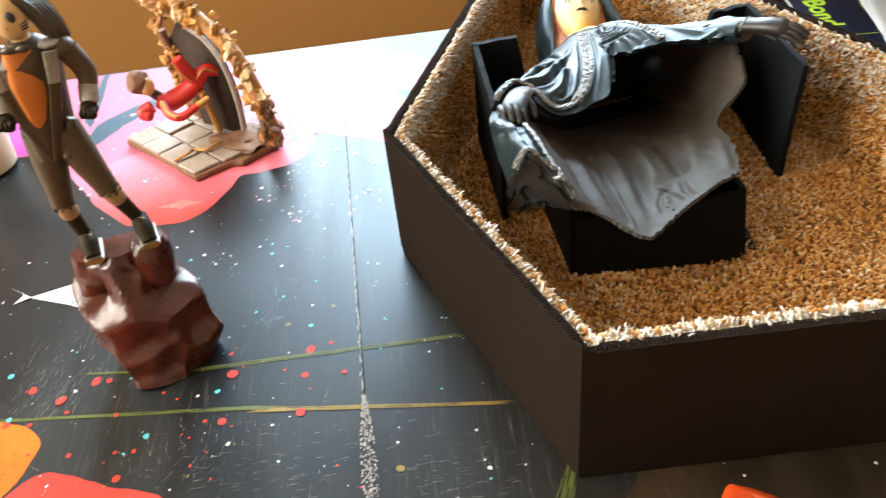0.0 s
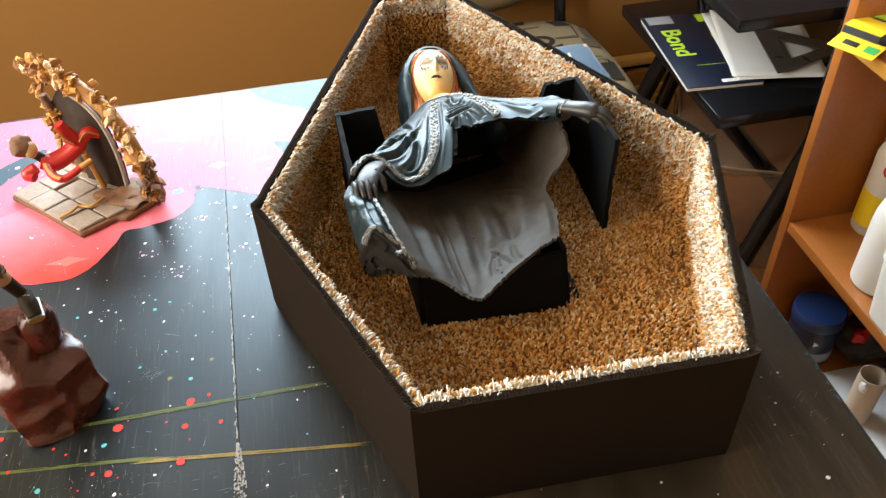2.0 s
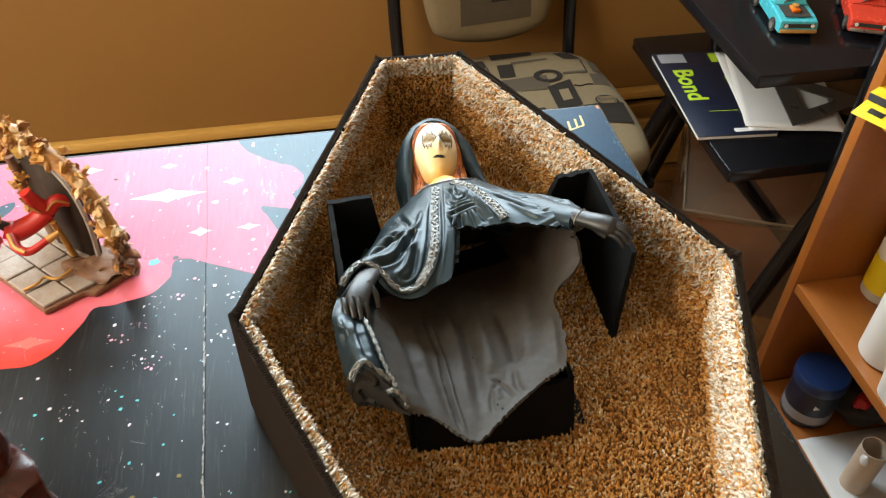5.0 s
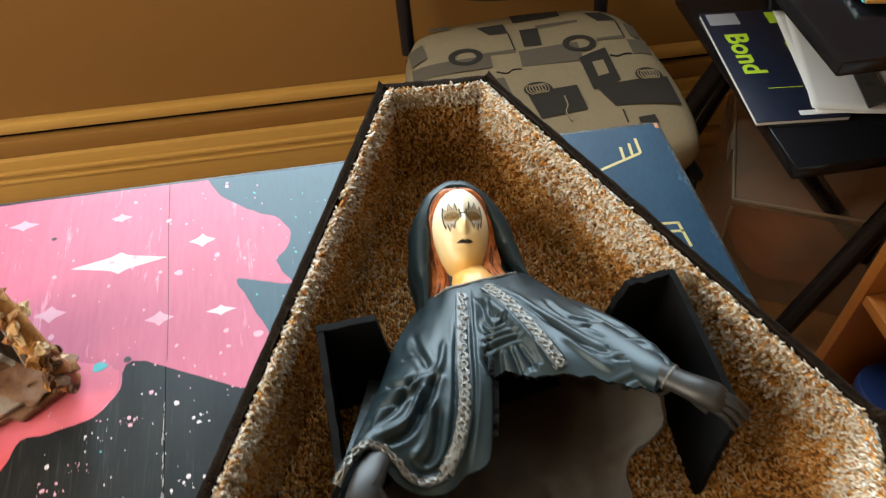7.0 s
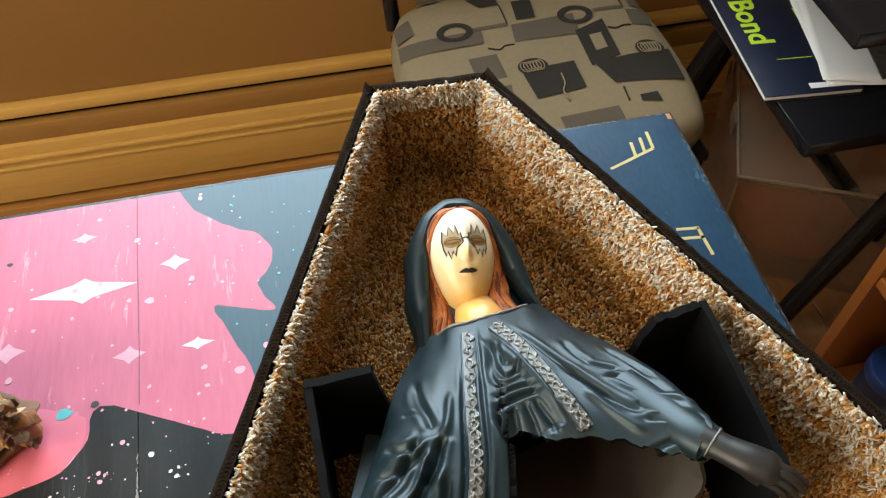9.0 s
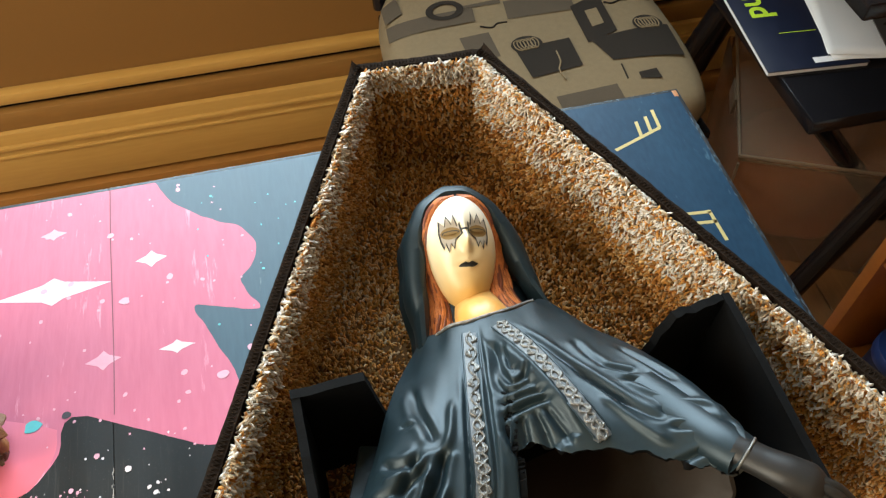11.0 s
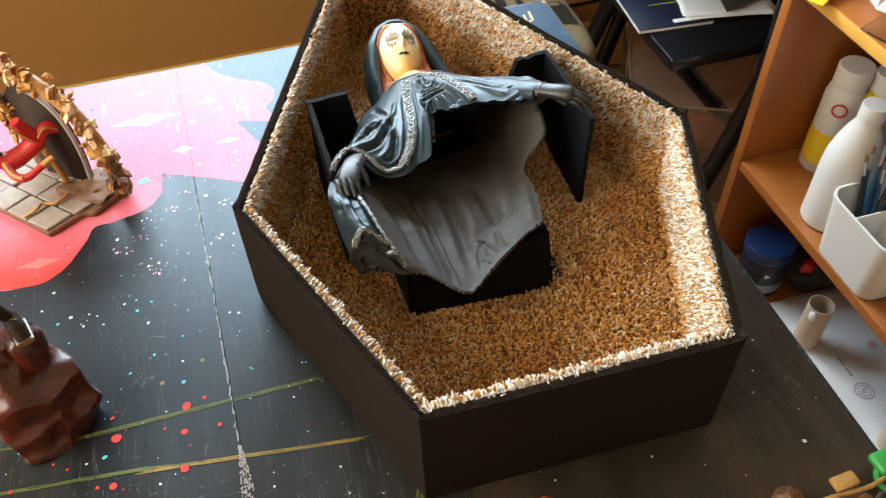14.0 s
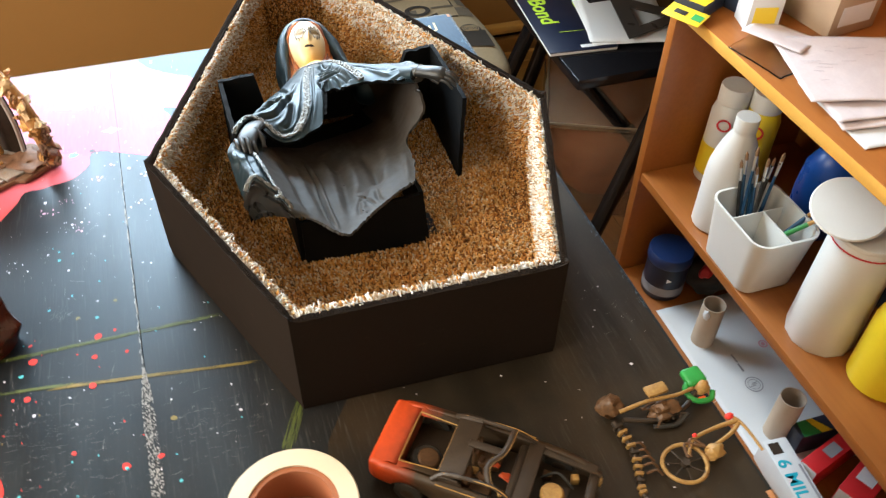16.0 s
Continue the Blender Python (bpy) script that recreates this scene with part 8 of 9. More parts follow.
def toy_parts():
    z = TABLE_Z
    # front fork with a wheel
    fork = thing("toy_bike_fork", "yellow toy bicycle fork and wheel lying on the table", "toy part")
    c = Vector((0.4435, 0.140, z + 0.006))
    own = bmesh.new()
    ring = [c + Vector((0.0165 * math.cos(a), 0.0155 * math.sin(a), 0.001 * math.sin(2 * a))) for a in np.linspace(0, 2 * math.pi, 41)]
    part("tyre", pipe([tuple(p) for p in ring], [0.0016], 10, 80), M["bone"], fork, "yellow tyre with blocky tread")
    for k in range(7):
        a = k * 0.9
        part("spoke", pipe([tuple(c), tuple(c + Vector((0.0155 * math.cos(a), 0.0145 * math.sin(a), 0)))], [0.0005], 6, 2), M["rust"], fork)
    part("hub", lathe([(0, 0), (0.003, 0), (0.003, 0.005), (0, 0.005)], 16, m=pose(c.x, c.y, c.z - 0.002)), M["rust"], fork)
    part("fork_leg", pipe([(0.4480, 0.1440, z + 0.010), (0.4590, 0.1535, z + 0.010), (0.4790, 0.1565, z + 0.009), (0.5000, 0.1565, z + 0.008)], [0.0010, 0.0014, 0.0016, 0.0020], 10, 24), M["bone"], fork)
    part("fork_leg", pipe([(0.4640, 0.1430, z + 0.009), (0.4790, 0.1460, z + 0.008), (0.4920, 0.1500, z + 0.007), (0.5010, 0.1550, z + 0.007)], [0.0012, 0.0015, 0.0017, 0.0020], 10, 24), M["bone"], fork)
    part("pod", blob((0.4695, 0.1405, z + 0.0065), (0.0080, 0.0058, 0.0058), rough=0.35, detail=3), M["bone"], fork)
    for dx, dy in ((-0.006, 0.004), (0.000, 0.006)):
        part("brace", pipe([(0.4490 + dx * 0.3, 0.1420, z + 0.009), (0.4560 + dx, 0.1480 + dy, z + 0.011), (0.4640, 0.1440 + dy * 0.4, z + 0.009)], [0.0011], 8, 14), M["toy_brown"], fork)
    part("handlebar", pipe([(0.4965, 0.1620, z + 0.009), (0.5010, 0.1560, z + 0.009), (0.5045, 0.1440, z + 0.006), (0.5060, 0.1300, z + 0.003)], [0.0012], 10, 24), M["bone"], fork)
    part("grip", blob((0.4965, 0.1612, z + 0.0095), (0.0038, 0.0028, 0.0026)), M["red"], fork, "red rubber grip")
    part("grip", blob((0.4610, 0.1555, z + 0.0110), (0.0020, 0.0018, 0.0018)), M["red"], fork, "red knob")
    # toy spine
    spine = thing("toy_spine", "brown and yellow toy spine with a skull-like end", "toy part")
    path = spline([(0.4125, 0.190, z + 0.006), (0.4145, 0.176, z + 0.005), (0.4135, 0.160, z + 0.005), (0.4080, 0.146, z + 0.005), (0.4035, 0.134, z + 0.004), (0.4030, 0.126, z + 0.0035)], 40)
    part("cord", pipe([tuple(p) for p in path[::6]], [0.0022], 8, 40), M["rust"], spine)
    for k in range(11):
        p, q = path[3 + k * 3], path[min(39, 4 + k * 3)]
        ang = math.degrees(math.atan2(q[1] - p[1], q[0] - p[0]))
        part("vertebra", box(0.0028, 0.0080 - 0.00025 * k, 0.0055, (0, 0, -0.0028), 0.0009), M["bone"] if k % 4 else M["rust"], spine, m=pose(p[0], p[1], p[2] + 0.001, 0, 0, ang))
    part("end", blob((0.4150, 0.201, z + 0.010), (0.0095, 0.0085, 0.0085), rough=0.6, detail=3, seed=8), M["toy_brown"], spine)
    part("end", blob((0.4030, 0.124, z + 0.004), (0.0035, 0.005, 0.0032), rough=0.4), M["rust"], spine)
    for k in range(5):
        part("rib", pipe([(0.414, 0.168 - 0.006 * k, z + 0.005), (0.420, 0.166 - 0.006 * k, z + 0.009), (0.4245, 0.163 - 0.006 * k, z + 0.004)], [0.0010], 6, 10), M["toy_brown"], spine)
    # toy motorbike frame with a green shell
    bike = thing("toy_motorbike", "small toy motorbike in brown and yellow with green plastic", "toy part", Matrix.Translation((0, -0.012, 0)))
    part("frame_tube", pipe([(0.418, 0.204, z + 0.014), (0.440, 0.203, z + 0.018), (0.466, 0.201, z + 0.016), (0.484, 0.204, z + 0.012)], [0.0018, 0.0015, 0.0015, 0.0014], 10), M["bone"], bike)
    part("frame_tube", pipe([(0.420, 0.200, z + 0.008), (0.445, 0.192, z + 0.006), (0.470, 0.194, z + 0.006), (0.486, 0.202, z + 0.010)], [0.0020], 10), M["rust"], bike)
    part("seat", box(0.018, 0.010, 0.004, (0.451, 0.2085, z + 0.0185), 0.0018), M["bone"], bike, "flat yellow seat")
    part("engine", blob((0.452, 0.196, z + 0.009), (0.010, 0.007, 0.0075), rough=0.8, detail=3, seed=4), M["toy_brown"], bike)
    part("exhaust", pipe([(0.440, 0.188, z + 0.005), (0.458, 0.184, z + 0.004), (0.470, 0.188, z + 0.007)], [0.0017], 8), M["rubber"], bike)
    ring = [Vector((0.4555, 0.1915, z + 0.0075)) + Vector((0.0100 * math.cos(a), 0.0065 * math.sin(a), 0.004 * math.sin(a))) for a in np.linspace(0, 2 * math.pi, 25)]
    part("wheel", pipe([tuple(p) for p in ring], [0.0014], 8, 48), M["rust"], bike)
    part("shell", box(0.017, 0.016, 0.007, (0.4895, 0.2125, z + 0.010), 0.003, 3), M["green_plastic"], bike, "green plastic shell")
    part("shell_arm", pipe([(0.484, 0.212, z + 0.012), (0.478, 0.204, z + 0.010), (0.482, 0.195, z + 0.008), (0.494, 0.193, z + 0.007), (0.499, 0.198, z + 0.009)], [0.0023], 10, 30), M["green_plastic"], bike, "green plastic clip")
    part("lamp", blob((0.4915, 0.2030, z + 0.011), (0.0065, 0.006, 0.006), rough=0.25, detail=3), M["bone"], bike, "dull round headlamp")
    rng = random.Random(12)
    for k in range(9):
        a, b = (Vector((0.436 + 0.040 * rng.random(), 0.186 + 0.022 * rng.random(), z + 0.002 + 0.008 * rng.random())) for _ in range(2))
        part("strut", pipe([tuple(a), tuple((a + b) / 2 + Vector((0, rng.uniform(-0.005, 0.005), 0.003))), tuple(b)], [0.0009], 6, 10), M["rust"] if k % 3 else M["toy_brown"], bike)
    part("peg", box(0.006, 0.003, 0.003, (0.488, 0.1955, z + 0.006), 0.001), M["orange_body"], bike)


toy_parts()

# ---- contents of the shelf unit ----
M["white_plastic"] = material("white plastic", (0.70, 0.69, 0.65), (0.64, 0.62, 0.57), 0.38, scale=25, fine=300, bump=0.04)
M["yellow_plastic"] = material("yellow plastic", (0.80, 0.62, 0.02), (0.70, 0.50, 0.015), 0.38, scale=25, fine=300, bump=0.04)
M["paper"] = material("white paper", (0.64, 0.65, 0.65), (0.57, 0.58, 0.59), 0.75, scale=25, fine=400, bump=0.12)
M["pink_paper"] = material("pinkish printed paper", (0.62, 0.55, 0.54), (0.52, 0.44, 0.44), 0.8, scale=45, fine=300, mix=0.9, bump=0.2, wear=(0.50, 0.42, 0.43), wear_amount=0.0)
M["navy_plastic"] = material("dark navy plastic", (0.010, 0.014, 0.034), (0.006, 0.009, 0.02), 0.4, scale=40, fine=300)
M["blue_plastic"] = material("blue plastic", (0.015, 0.09, 0.40), (0.010, 0.06, 0.28), 0.3, scale=40, fine=300)
M["lid_blue"] = material("dark blue plastic lid", (0.010, 0.030, 0.110), (0.007, 0.020, 0.075), 0.4, scale=40, fine=300)
M["red_card"] = material("red printed card", (0.60, 0.02, 0.025), (0.48, 0.015, 0.02), 0.45, scale=40, fine=300)
M["green_card"] = material("green printed card", (0.05, 0.36, 0.10), (0.03, 0.24, 0.06), 0.45, scale=40, fine=300)
M["yellow_card"] = material("yellow printed card", (0.80, 0.60, 0.03), (0.72, 0.50, 0.02), 0.45, scale=40, fine=300)
M["dark_card"] = material("dark blue printed card", (0.025, 0.035, 0.06), (0.015, 0.02, 0.035), 0.45, scale=40, fine=300)
M["steel"] = material("brushed steel ferrule", (0.62, 0.60, 0.56), (0.50, 0.48, 0.45), 0.3, metal=0.9, scale=80, fine=500)
M["blue_handle"] = material("blue lacquered handle", (0.02, 0.085, 0.17), (0.015, 0.05, 0.11), 0.3, scale=80, fine=400)
M["bristle"] = material("brown bristle", (0.30, 0.17, 0.08), (0.16, 0.08, 0.035), 0.7, scale=300, fine=900)
M["teal_ink"] = material("turquoise print", (0.03, 0.42, 0.52), (0.02, 0.34, 0.44), 0.5, scale=80)
M["grey_ink"] = material("grey print", (0.22, 0.22, 0.24), (0.28, 0.28, 0.30), 0.7, scale=80)
M["red_ink"] = material("faded red stamp ink", (0.62, 0.22, 0.26), (0.66, 0.34, 0.38), 0.7, scale=80)
M["faint_ink"] = material("faint grey-pink print", (0.44, 0.37, 0.38), (0.50, 0.43, 0.43), 0.8, scale=80)
M["tube_card"] = material("pale grey-brown tube card", (0.52, 0.43, 0.33), (0.44, 0.35, 0.26), 0.8, scale=60, fine=500, bump=0.15)
M["lime"] = material("lime green print", (0.42, 0.62, 0.03), (0.36, 0.52, 0.03), 0.5, scale=80)
M["white_ink"] = material("white print", (0.75, 0.76, 0.78), (0.68, 0.69, 0.72), 0.5, scale=80)
M["clear_bag"] = clear("clear plastic film", (0.92, 0.95, 0.95), 0.12, 1.35)
M["clear_box"] = clear("milky clear plastic", (0.78, 0.60, 0.43), 0.15, 1.12)
M["clear_box"].node_tree.nodes["Principled BSDF"].inputs["Transmission Weight"].default_value = 0.88


def lettering(text, size, mat, parent, m, label="", name="lettering", bold=0.0):
    cu = bpy.data.curves.new("lettering", "FONT")
    cu.body, cu.size, cu.extrude = text, size, 0.0002
    cu.resolution_u, cu.offset = 3, bold
    tmp = new("tmp", cu)
    bpy.context.view_layer.update()
    me = bpy.data.meshes.new_from_object(tmp.evaluated_get(bpy.context.evaluated_depsgraph_get()))
    bpy.data.objects.remove(tmp)
    return part(name, me, mat, parent, label, m=m)


glue = thing("glue_bottle", "plain white plastic glue bottle on the orange shelf", "bottle", pose(0.966, 0.680, MID) @ Matrix.Scale(1.02, 4))
part("body", lathe([(0, 0.0004), (0.034, 0.0004), (0.0375, 0.004), (0.0380, 0.100), (0.0368, 0.120), (0.0318, 0.143), (0.0245, 0.165), (0.0175, 0.180), (0.0155, 0.188), (0, 0.188)], 48), M["white_plastic"], glue)
part("cap", lathe([(0.0175, 0.186), (0.0175, 0.208), (0.0165, 0.2095), (0, 0.2095), (0, 0.186)], 40), M["white_plastic"], glue)
for x, y, body, lab in ((1.034, 0.788, "white_plastic", "white plastic bottle with a white lid behind the glue"), (1.072, 0.752, "yellow_plastic", "yellow plastic bottle with a white lid and red seal")):
    b = thing("paint_bottle", lab, "bottle", pose(x, y, MID) @ Matrix.Scale(0.92, 4))
    part("body", lathe([(0, 0.0004), (0.030, 0.0004), (0.033, 0.004), (0.033, 0.150), (0.028, 0.168), (0.024, 0.172), (0, 0.172)], 40), M[body], b)
    part("lid", lathe([(0.0285, 0.173), (0.0285, 0.203), (0.027, 0.206), (0, 0.206), (0, 0.173)], 40), M["white_plastic"], b)
    part("label", lathe([(0.0335, 0.02), (0.0337, 0.02), (0.0337, 0.085), (0.0335, 0.085)], 40), M["yellow_plastic"], b, "yellow paper label")
    part("seal", lathe([(0.0095, 0), (0.013, 0), (0.013, 0.0008), (0.0095, 0.0008), (0.0095, 0)], 28, m=pose(-0.0265, -0.0225, 0.138, 90, 0, -50)), M["red_card"], b, "round red seal")


def organizer():
    o = thing("brush_holder", "white plastic organizer cup holding paint brushes", "brush holder", pose(0.954, 0.576, MID, 0, 0, -4) @ Matrix.Scale(0.92, 4))

    def ring(w, d, r, z, n=8):
        pts = []
        for cx, cy, a0 in ((w / 2 - r, d / 2 - r, 0), (-w / 2 + r, d / 2 - r, 90), (-w / 2 + r, -d / 2 + r, 180), (w / 2 - r, -d / 2 + r, 270)):
            for k in range(n + 1):
                a = radians(a0 + 90 * k / n)
                pts.append((cx + r * math.cos(a), cy + r * math.sin(a), z))
        return pts

    levels = [ring(0.098, 0.118, 0.020, 0.0005), ring(0.104, 0.126, 0.022, 0.003), ring(0.120, 0.146, 0.026, 0.112), ring(0.124, 0.150, 0.027, 0.113), ring(0.124, 0.150, 0.027, 0.118), ring(0.116, 0.142, 0.024, 0.118), ring(0.100, 0.122, 0.020, 0.006)]
    bm = bmesh.new()
    rows = [[bm.verts.new(p) for p in lv] for lv in levels]
    for a, b in zip(rows, rows[1:]):
        for i in range(len(a)):
            j = (i + 1) % len(a)
            bm.faces.new((a[i], a[j], b[j], b[i]))
    bm.faces.new(rows[0])
    bm.faces.new(rows[-1])
    part("cup", bm, M["white_plastic"], o)
    part("divider", box(0.100, 0.003, 0.098, (0, 0.018, 0.007), 0.001), M["white_plastic"], o)
    part("divider", box(0.003, 0.078, 0.098, (0.012, -0.0215, 0.007), 0.001), M["white_plastic"], o)
    rng = random.Random(8)
    for k in range(8):
        x, y = 0.018 + rng.uniform(-0.026, 0.03), 0.040 + rng.uniform(-0.015, 0.02)
        tx, ty, h = x + rng.uniform(-0.02, 0.025), y + rng.uniform(-0.01, 0.02), rng.uniform(0.15, 0.19)
        br = thing("paint_brush", "paint brush with a blue handle standing in the holder", "brush", pose(0.954 + x * 0.4, 0.576 + y * 0.6, MID + 0.008), "brushes in the holder")
        d = Vector((tx - x * 0.4, ty - y * 0.6, h))
        part("handle", pipe([(0, 0, 0), tuple(d * 0.4), tuple(d * 0.78)], [0.0016, 0.0030, 0.0022], 8, 12), M["blue_handle"] if k % 3 else M["rubber"], br)
        part("ferrule", pipe([tuple(d * 0.78), tuple(d * 0.92)], [0.0024, 0.0028], 8, 3), M["steel"], br)
        part("bristles", pipe([tuple(d * 0.92), tuple(d * 0.97), tuple(d)], [0.0027, 0.0026, 0.0007], 8, 6), M["bristle"], br)
    for k, (a, b, mat) in enumerate((((0.969, 0.545, 0.455), (1.014, 0.520, 0.503), "green_plastic"), ((0.984, 0.555, 0.445), (1.032, 0.545, 0.503), "blue_handle"))):
        a, b = Vector(a), Vector(b)
        br = thing("paint_brush", "short paint brush leaning on the holder's rim", "brush", Matrix.Translation(a), "brushes in the holder")
        d = b - a
        part("handle", pipe([(0, 0, 0), tuple(d * 0.55)], [0.0042, 0.0036], 10, 3), M[mat], br)
        part("ferrule", pipe([tuple(d * 0.55), tuple(d * 0.8)], [0.0034, 0.0034], 10, 3), M["gold"], br)
        part("bristles", pipe([tuple(d * 0.8), tuple(d)], [0.0034, 0.002], 10, 4), M["bristle"], br)


organizer()

roll2 = thing("paper_roll", "tall white paper-wrapped canister with a loose white lid", "canister", pose(0.967, 0.421, MID))
part("body", lathe([(0, 0.0004), (0.0485, 0.0004), (0.0495, 0.003), (0.0455, 0.196), (0.044, 0.198), (0.042, 0.198), (0.042, 0.01), (0, 0.01)], 12), M["white_plastic"], roll2)
part("rim_line", lathe([(0.0458, 0.188), (0.0464, 0.188), (0.0464, 0.1905), (0.0458, 0.1905)], 40), M["red_card"], roll2, "thin red line under the rim")
part("inner_lid", lathe([(0, 0.1985), (0.0452, 0.1985), (0.0456, 0.201), (0.0440, 0.204), (0, 0.204)], 40), M["white_plastic"], roll2)
part("loose_lid", lathe([(0, 0.0), (0.047, 0.0), (0.049, 0.002), (0.047, 0.004), (0, 0.005)], 44, m=pose(-0.024, 0.026, 0.226, 12, -16, 0)), M["white_plastic"], roll2, "loose round white lid")
yel = thing("paint_bottle", "bright yellow plastic paint bottle on the orange shelf", "bottle", pose(0.988, 0.322, MID))
part("body", lathe([(0, 0.0004), (0.040, 0.0004), (0.045, 0.005), (0.0455, 0.110), (0.040, 0.135), (0.022, 0.150), (0.016, 0.154), (0, 0.154)], 44), M["yellow_plastic"], yel)
part("cap", lathe([(0.017, 0.1545), (0.017, 0.174), (0.0155, 0.176), (0, 0.176), (0, 0.1545)], 36), M["yellow_plastic"], yel)
blu = thing("paint_bottle", "round blue plastic bottle behind the brush holder", "bottle", pose(1.105, 0.615, MID))
part("body", lathe([(0, 0.0004), (0.036, 0.0004), (0.040, 0.005), (0.043, 0.08), (0.040, 0.125), (0.027, 0.155), (0.014, 0.165), (0, 0.165)], 44), M["blue_plastic"], blu)
part("cap", lathe([(0.015, 0.1655), (0.015, 0.185), (0, 0.186), (0, 0.1655)], 32), M["navy_plastic"], blu)
dark = thing("storage_box", "black box pushed to the back of the shelf", "box", pose(1.13, 0.47, MID, 0, 0, -4))
part("body", box(0.09, 0.13, 0.15, (0, 0, 0.0005), 0.003), M["dark_card"], dark)

# bottom board
jar = thing("paint_jar", "dark navy plastic jar with a blue screw lid", "jar", pose(0.975, 0.765, LOW))
part("body", lathe([(0, 0.0004), (0.037, 0.0004), (0.040, 0.004), (0.040, 0.078), (0.037, 0.084), (0, 0.084)], 44), M["navy_plastic"], jar)
part("lid", lathe([(0, 0.0845), (0.0415, 0.0845), (0.0425, 0.087), (0.0425, 0.104), (0.040, 0.107), (0, 0.107)], 44), M["lid_blue"], jar, "dark blue screw lid")
part("label", lathe([(0.0404, 0.014), (0.0407, 0.014), (0.0407, 0.034), (0.0404, 0.034)], 44), M["grey_ink"], jar, "worn grey band of print")
part("emblem", lathe([(0, 0), (0.006, 0), (0.006, 0.0006), (0, 0.0006)], 3, m=pose(-0.020, -0.0355, 0.058, 90, 0, -30)), M["white_ink"], jar, "pale triangular emblem")
bagd = thing("cloth_bag", "crumpled black and red cloth bag on the bottom board", "bag", pose(1.06, 0.735, LOW))
part("body", blob((0, 0, 0.038), (0.048, 0.042, 0.0385), rough=0.35, detail=4, seed=6), M["rubber"], bagd)
part("patch", blob((-0.022, -0.012, 0.058), (0.018, 0.014, 0.016), rough=0.4, detail=3, seed=9), M["red_card"], bagd, "dull red cloth patch")

sack = thing("paper_bag", "flat white printed paper bag under the cardboard tubes", "paper bag", pose(1.035, 0.55, LOW + 0.0006, 0, 0, -4))


def rumpled(w, d, n, h, seed, t=0.0006):
    verts, faces = [], []
    for i in range(n + 1):
        for j in range(n + 1):
            x, y = (i / n - 0.5) * w, (j / n - 0.5) * d
            z = 0.0006 + max(0.0, h * (0.5 + noise.noise(Vector((x * 14, y * 14, seed))))) * min(1, 6 * min(i, n - i) / n + 0.2)
            verts.append((x + 0.001 * noise.noise(Vector((y * 60, seed, 0))), y + 0.001 * noise.noise(Vector((x * 60, seed, 1))), z + t))
    m = len(verts)
    verts += [(x, y, z - t) for x, y, z in verts]
    at = lambda i, j: i * (n + 1) + j
    for i in range(n):
        for j in range(n):
            q = (at(i, j), at(i + 1, j), at(i + 1, j + 1), at(i, j + 1))
            faces += [q, tuple(m + k for k in reversed(q))]
    rim = [at(i, 0) for i in range(n)] + [at(n, j) for j in range(n)] + [at(i, n) for i in range(n, 0, -1)] + [at(0, j) for j in range(n, 0, -1)]
    for k in range(len(rim)):
        a, b = rim[k], rim[(k + 1) % len(rim)]
        faces.append((a, a + m, b + m, b))
    return grid_mesh("sheet", verts, faces, True)


part("sheet", rumpled(0.23, 0.38, 20, 0.0012, 2.0), M["paper"], sack, m=pose(0, -0.034, 0))
seal = part("stamp", lathe([(0.0145, 0), (0.0160, 0), (0.0160, 0.0003), (0.0145, 0.0003), (0.0145, 0)], 40, m=pose(-0.034, -0.051, 0.0032)), M["grey_ink"], sack, "round grey stamp")
part("stamp_ring", lathe([(0.0102, 0), (0.0110, 0), (0.0110, 0.0003), (0.0102, 0.0003), (0.0102, 0)], 40, m=pose(-0.034, -0.051, 0.0032)), M["grey_ink"], seal)
for dy in (-0.003, 0.0, 0.003):
    part("small_print", box(0.010, 0.0012, 0.0003, (-0.034 + dy, -0.051 + dy, 0.0032), turn=pose(0, 0, 0, 0, 0, 0)), M["grey_ink"], seal)
part("stamp", lathe([(0.0062, 0), (0.0085, 0), (0.0085, 0.0003), (0.0062, 0.0003), (0.0062, 0)], 32, m=pose(0.034, 0.024, 0.0030)), M["red_ink"], sack, "small round red stamp")
part("stamp", lathe([(0, 0), (0.0042, 0), (0.0042, 0.0003), (0, 0.0003)], 6, m=pose(0.034, 0.024, 0.0030)), M["red_ink"], sack, "small red stamp centre")
for k in range(2):
    part("small_print", box(0.018, 0.0035, 0.0003, (0, 0, 0), 0.0001), M["grey_ink"], sack, "short line of grey print", m=pose(-0.036, 0.010 - 0.022 * k, 0.0034, 0, 0, 92))
tube = thing("cardboard_tube", "empty brown cardboard tube standing on the paper bag", "tube", pose(0.971, 0.621, LOW + 0.0028), "cardboard tubes")
part("tube", lathe([(0.0192, 0.0), (0.0205, 0.0), (0.0205, 0.098), (0.0192, 0.098), (0.0192, 0.0)], 40), M["tube_card"], tube)
part("torn_paper", blob((-0.0195, -0.008, 0.084), (0.0045, 0.007, 0.011), rough=0.5, detail=2), M["paper"], tube, "scrap of pale paper")
tube2 = thing("cardboard_tube", "empty brown cardboard tube standing near the boxes", "tube", pose(0.970, 0.408, LOW + 0.0028), "cardboard tubes")
part("tube", lathe([(0.0192, 0.0), (0.0205, 0.0), (0.0205, 0.098), (0.0192, 0.098), (0.0192, 0.0)], 40), M["tube_card"], tube2)

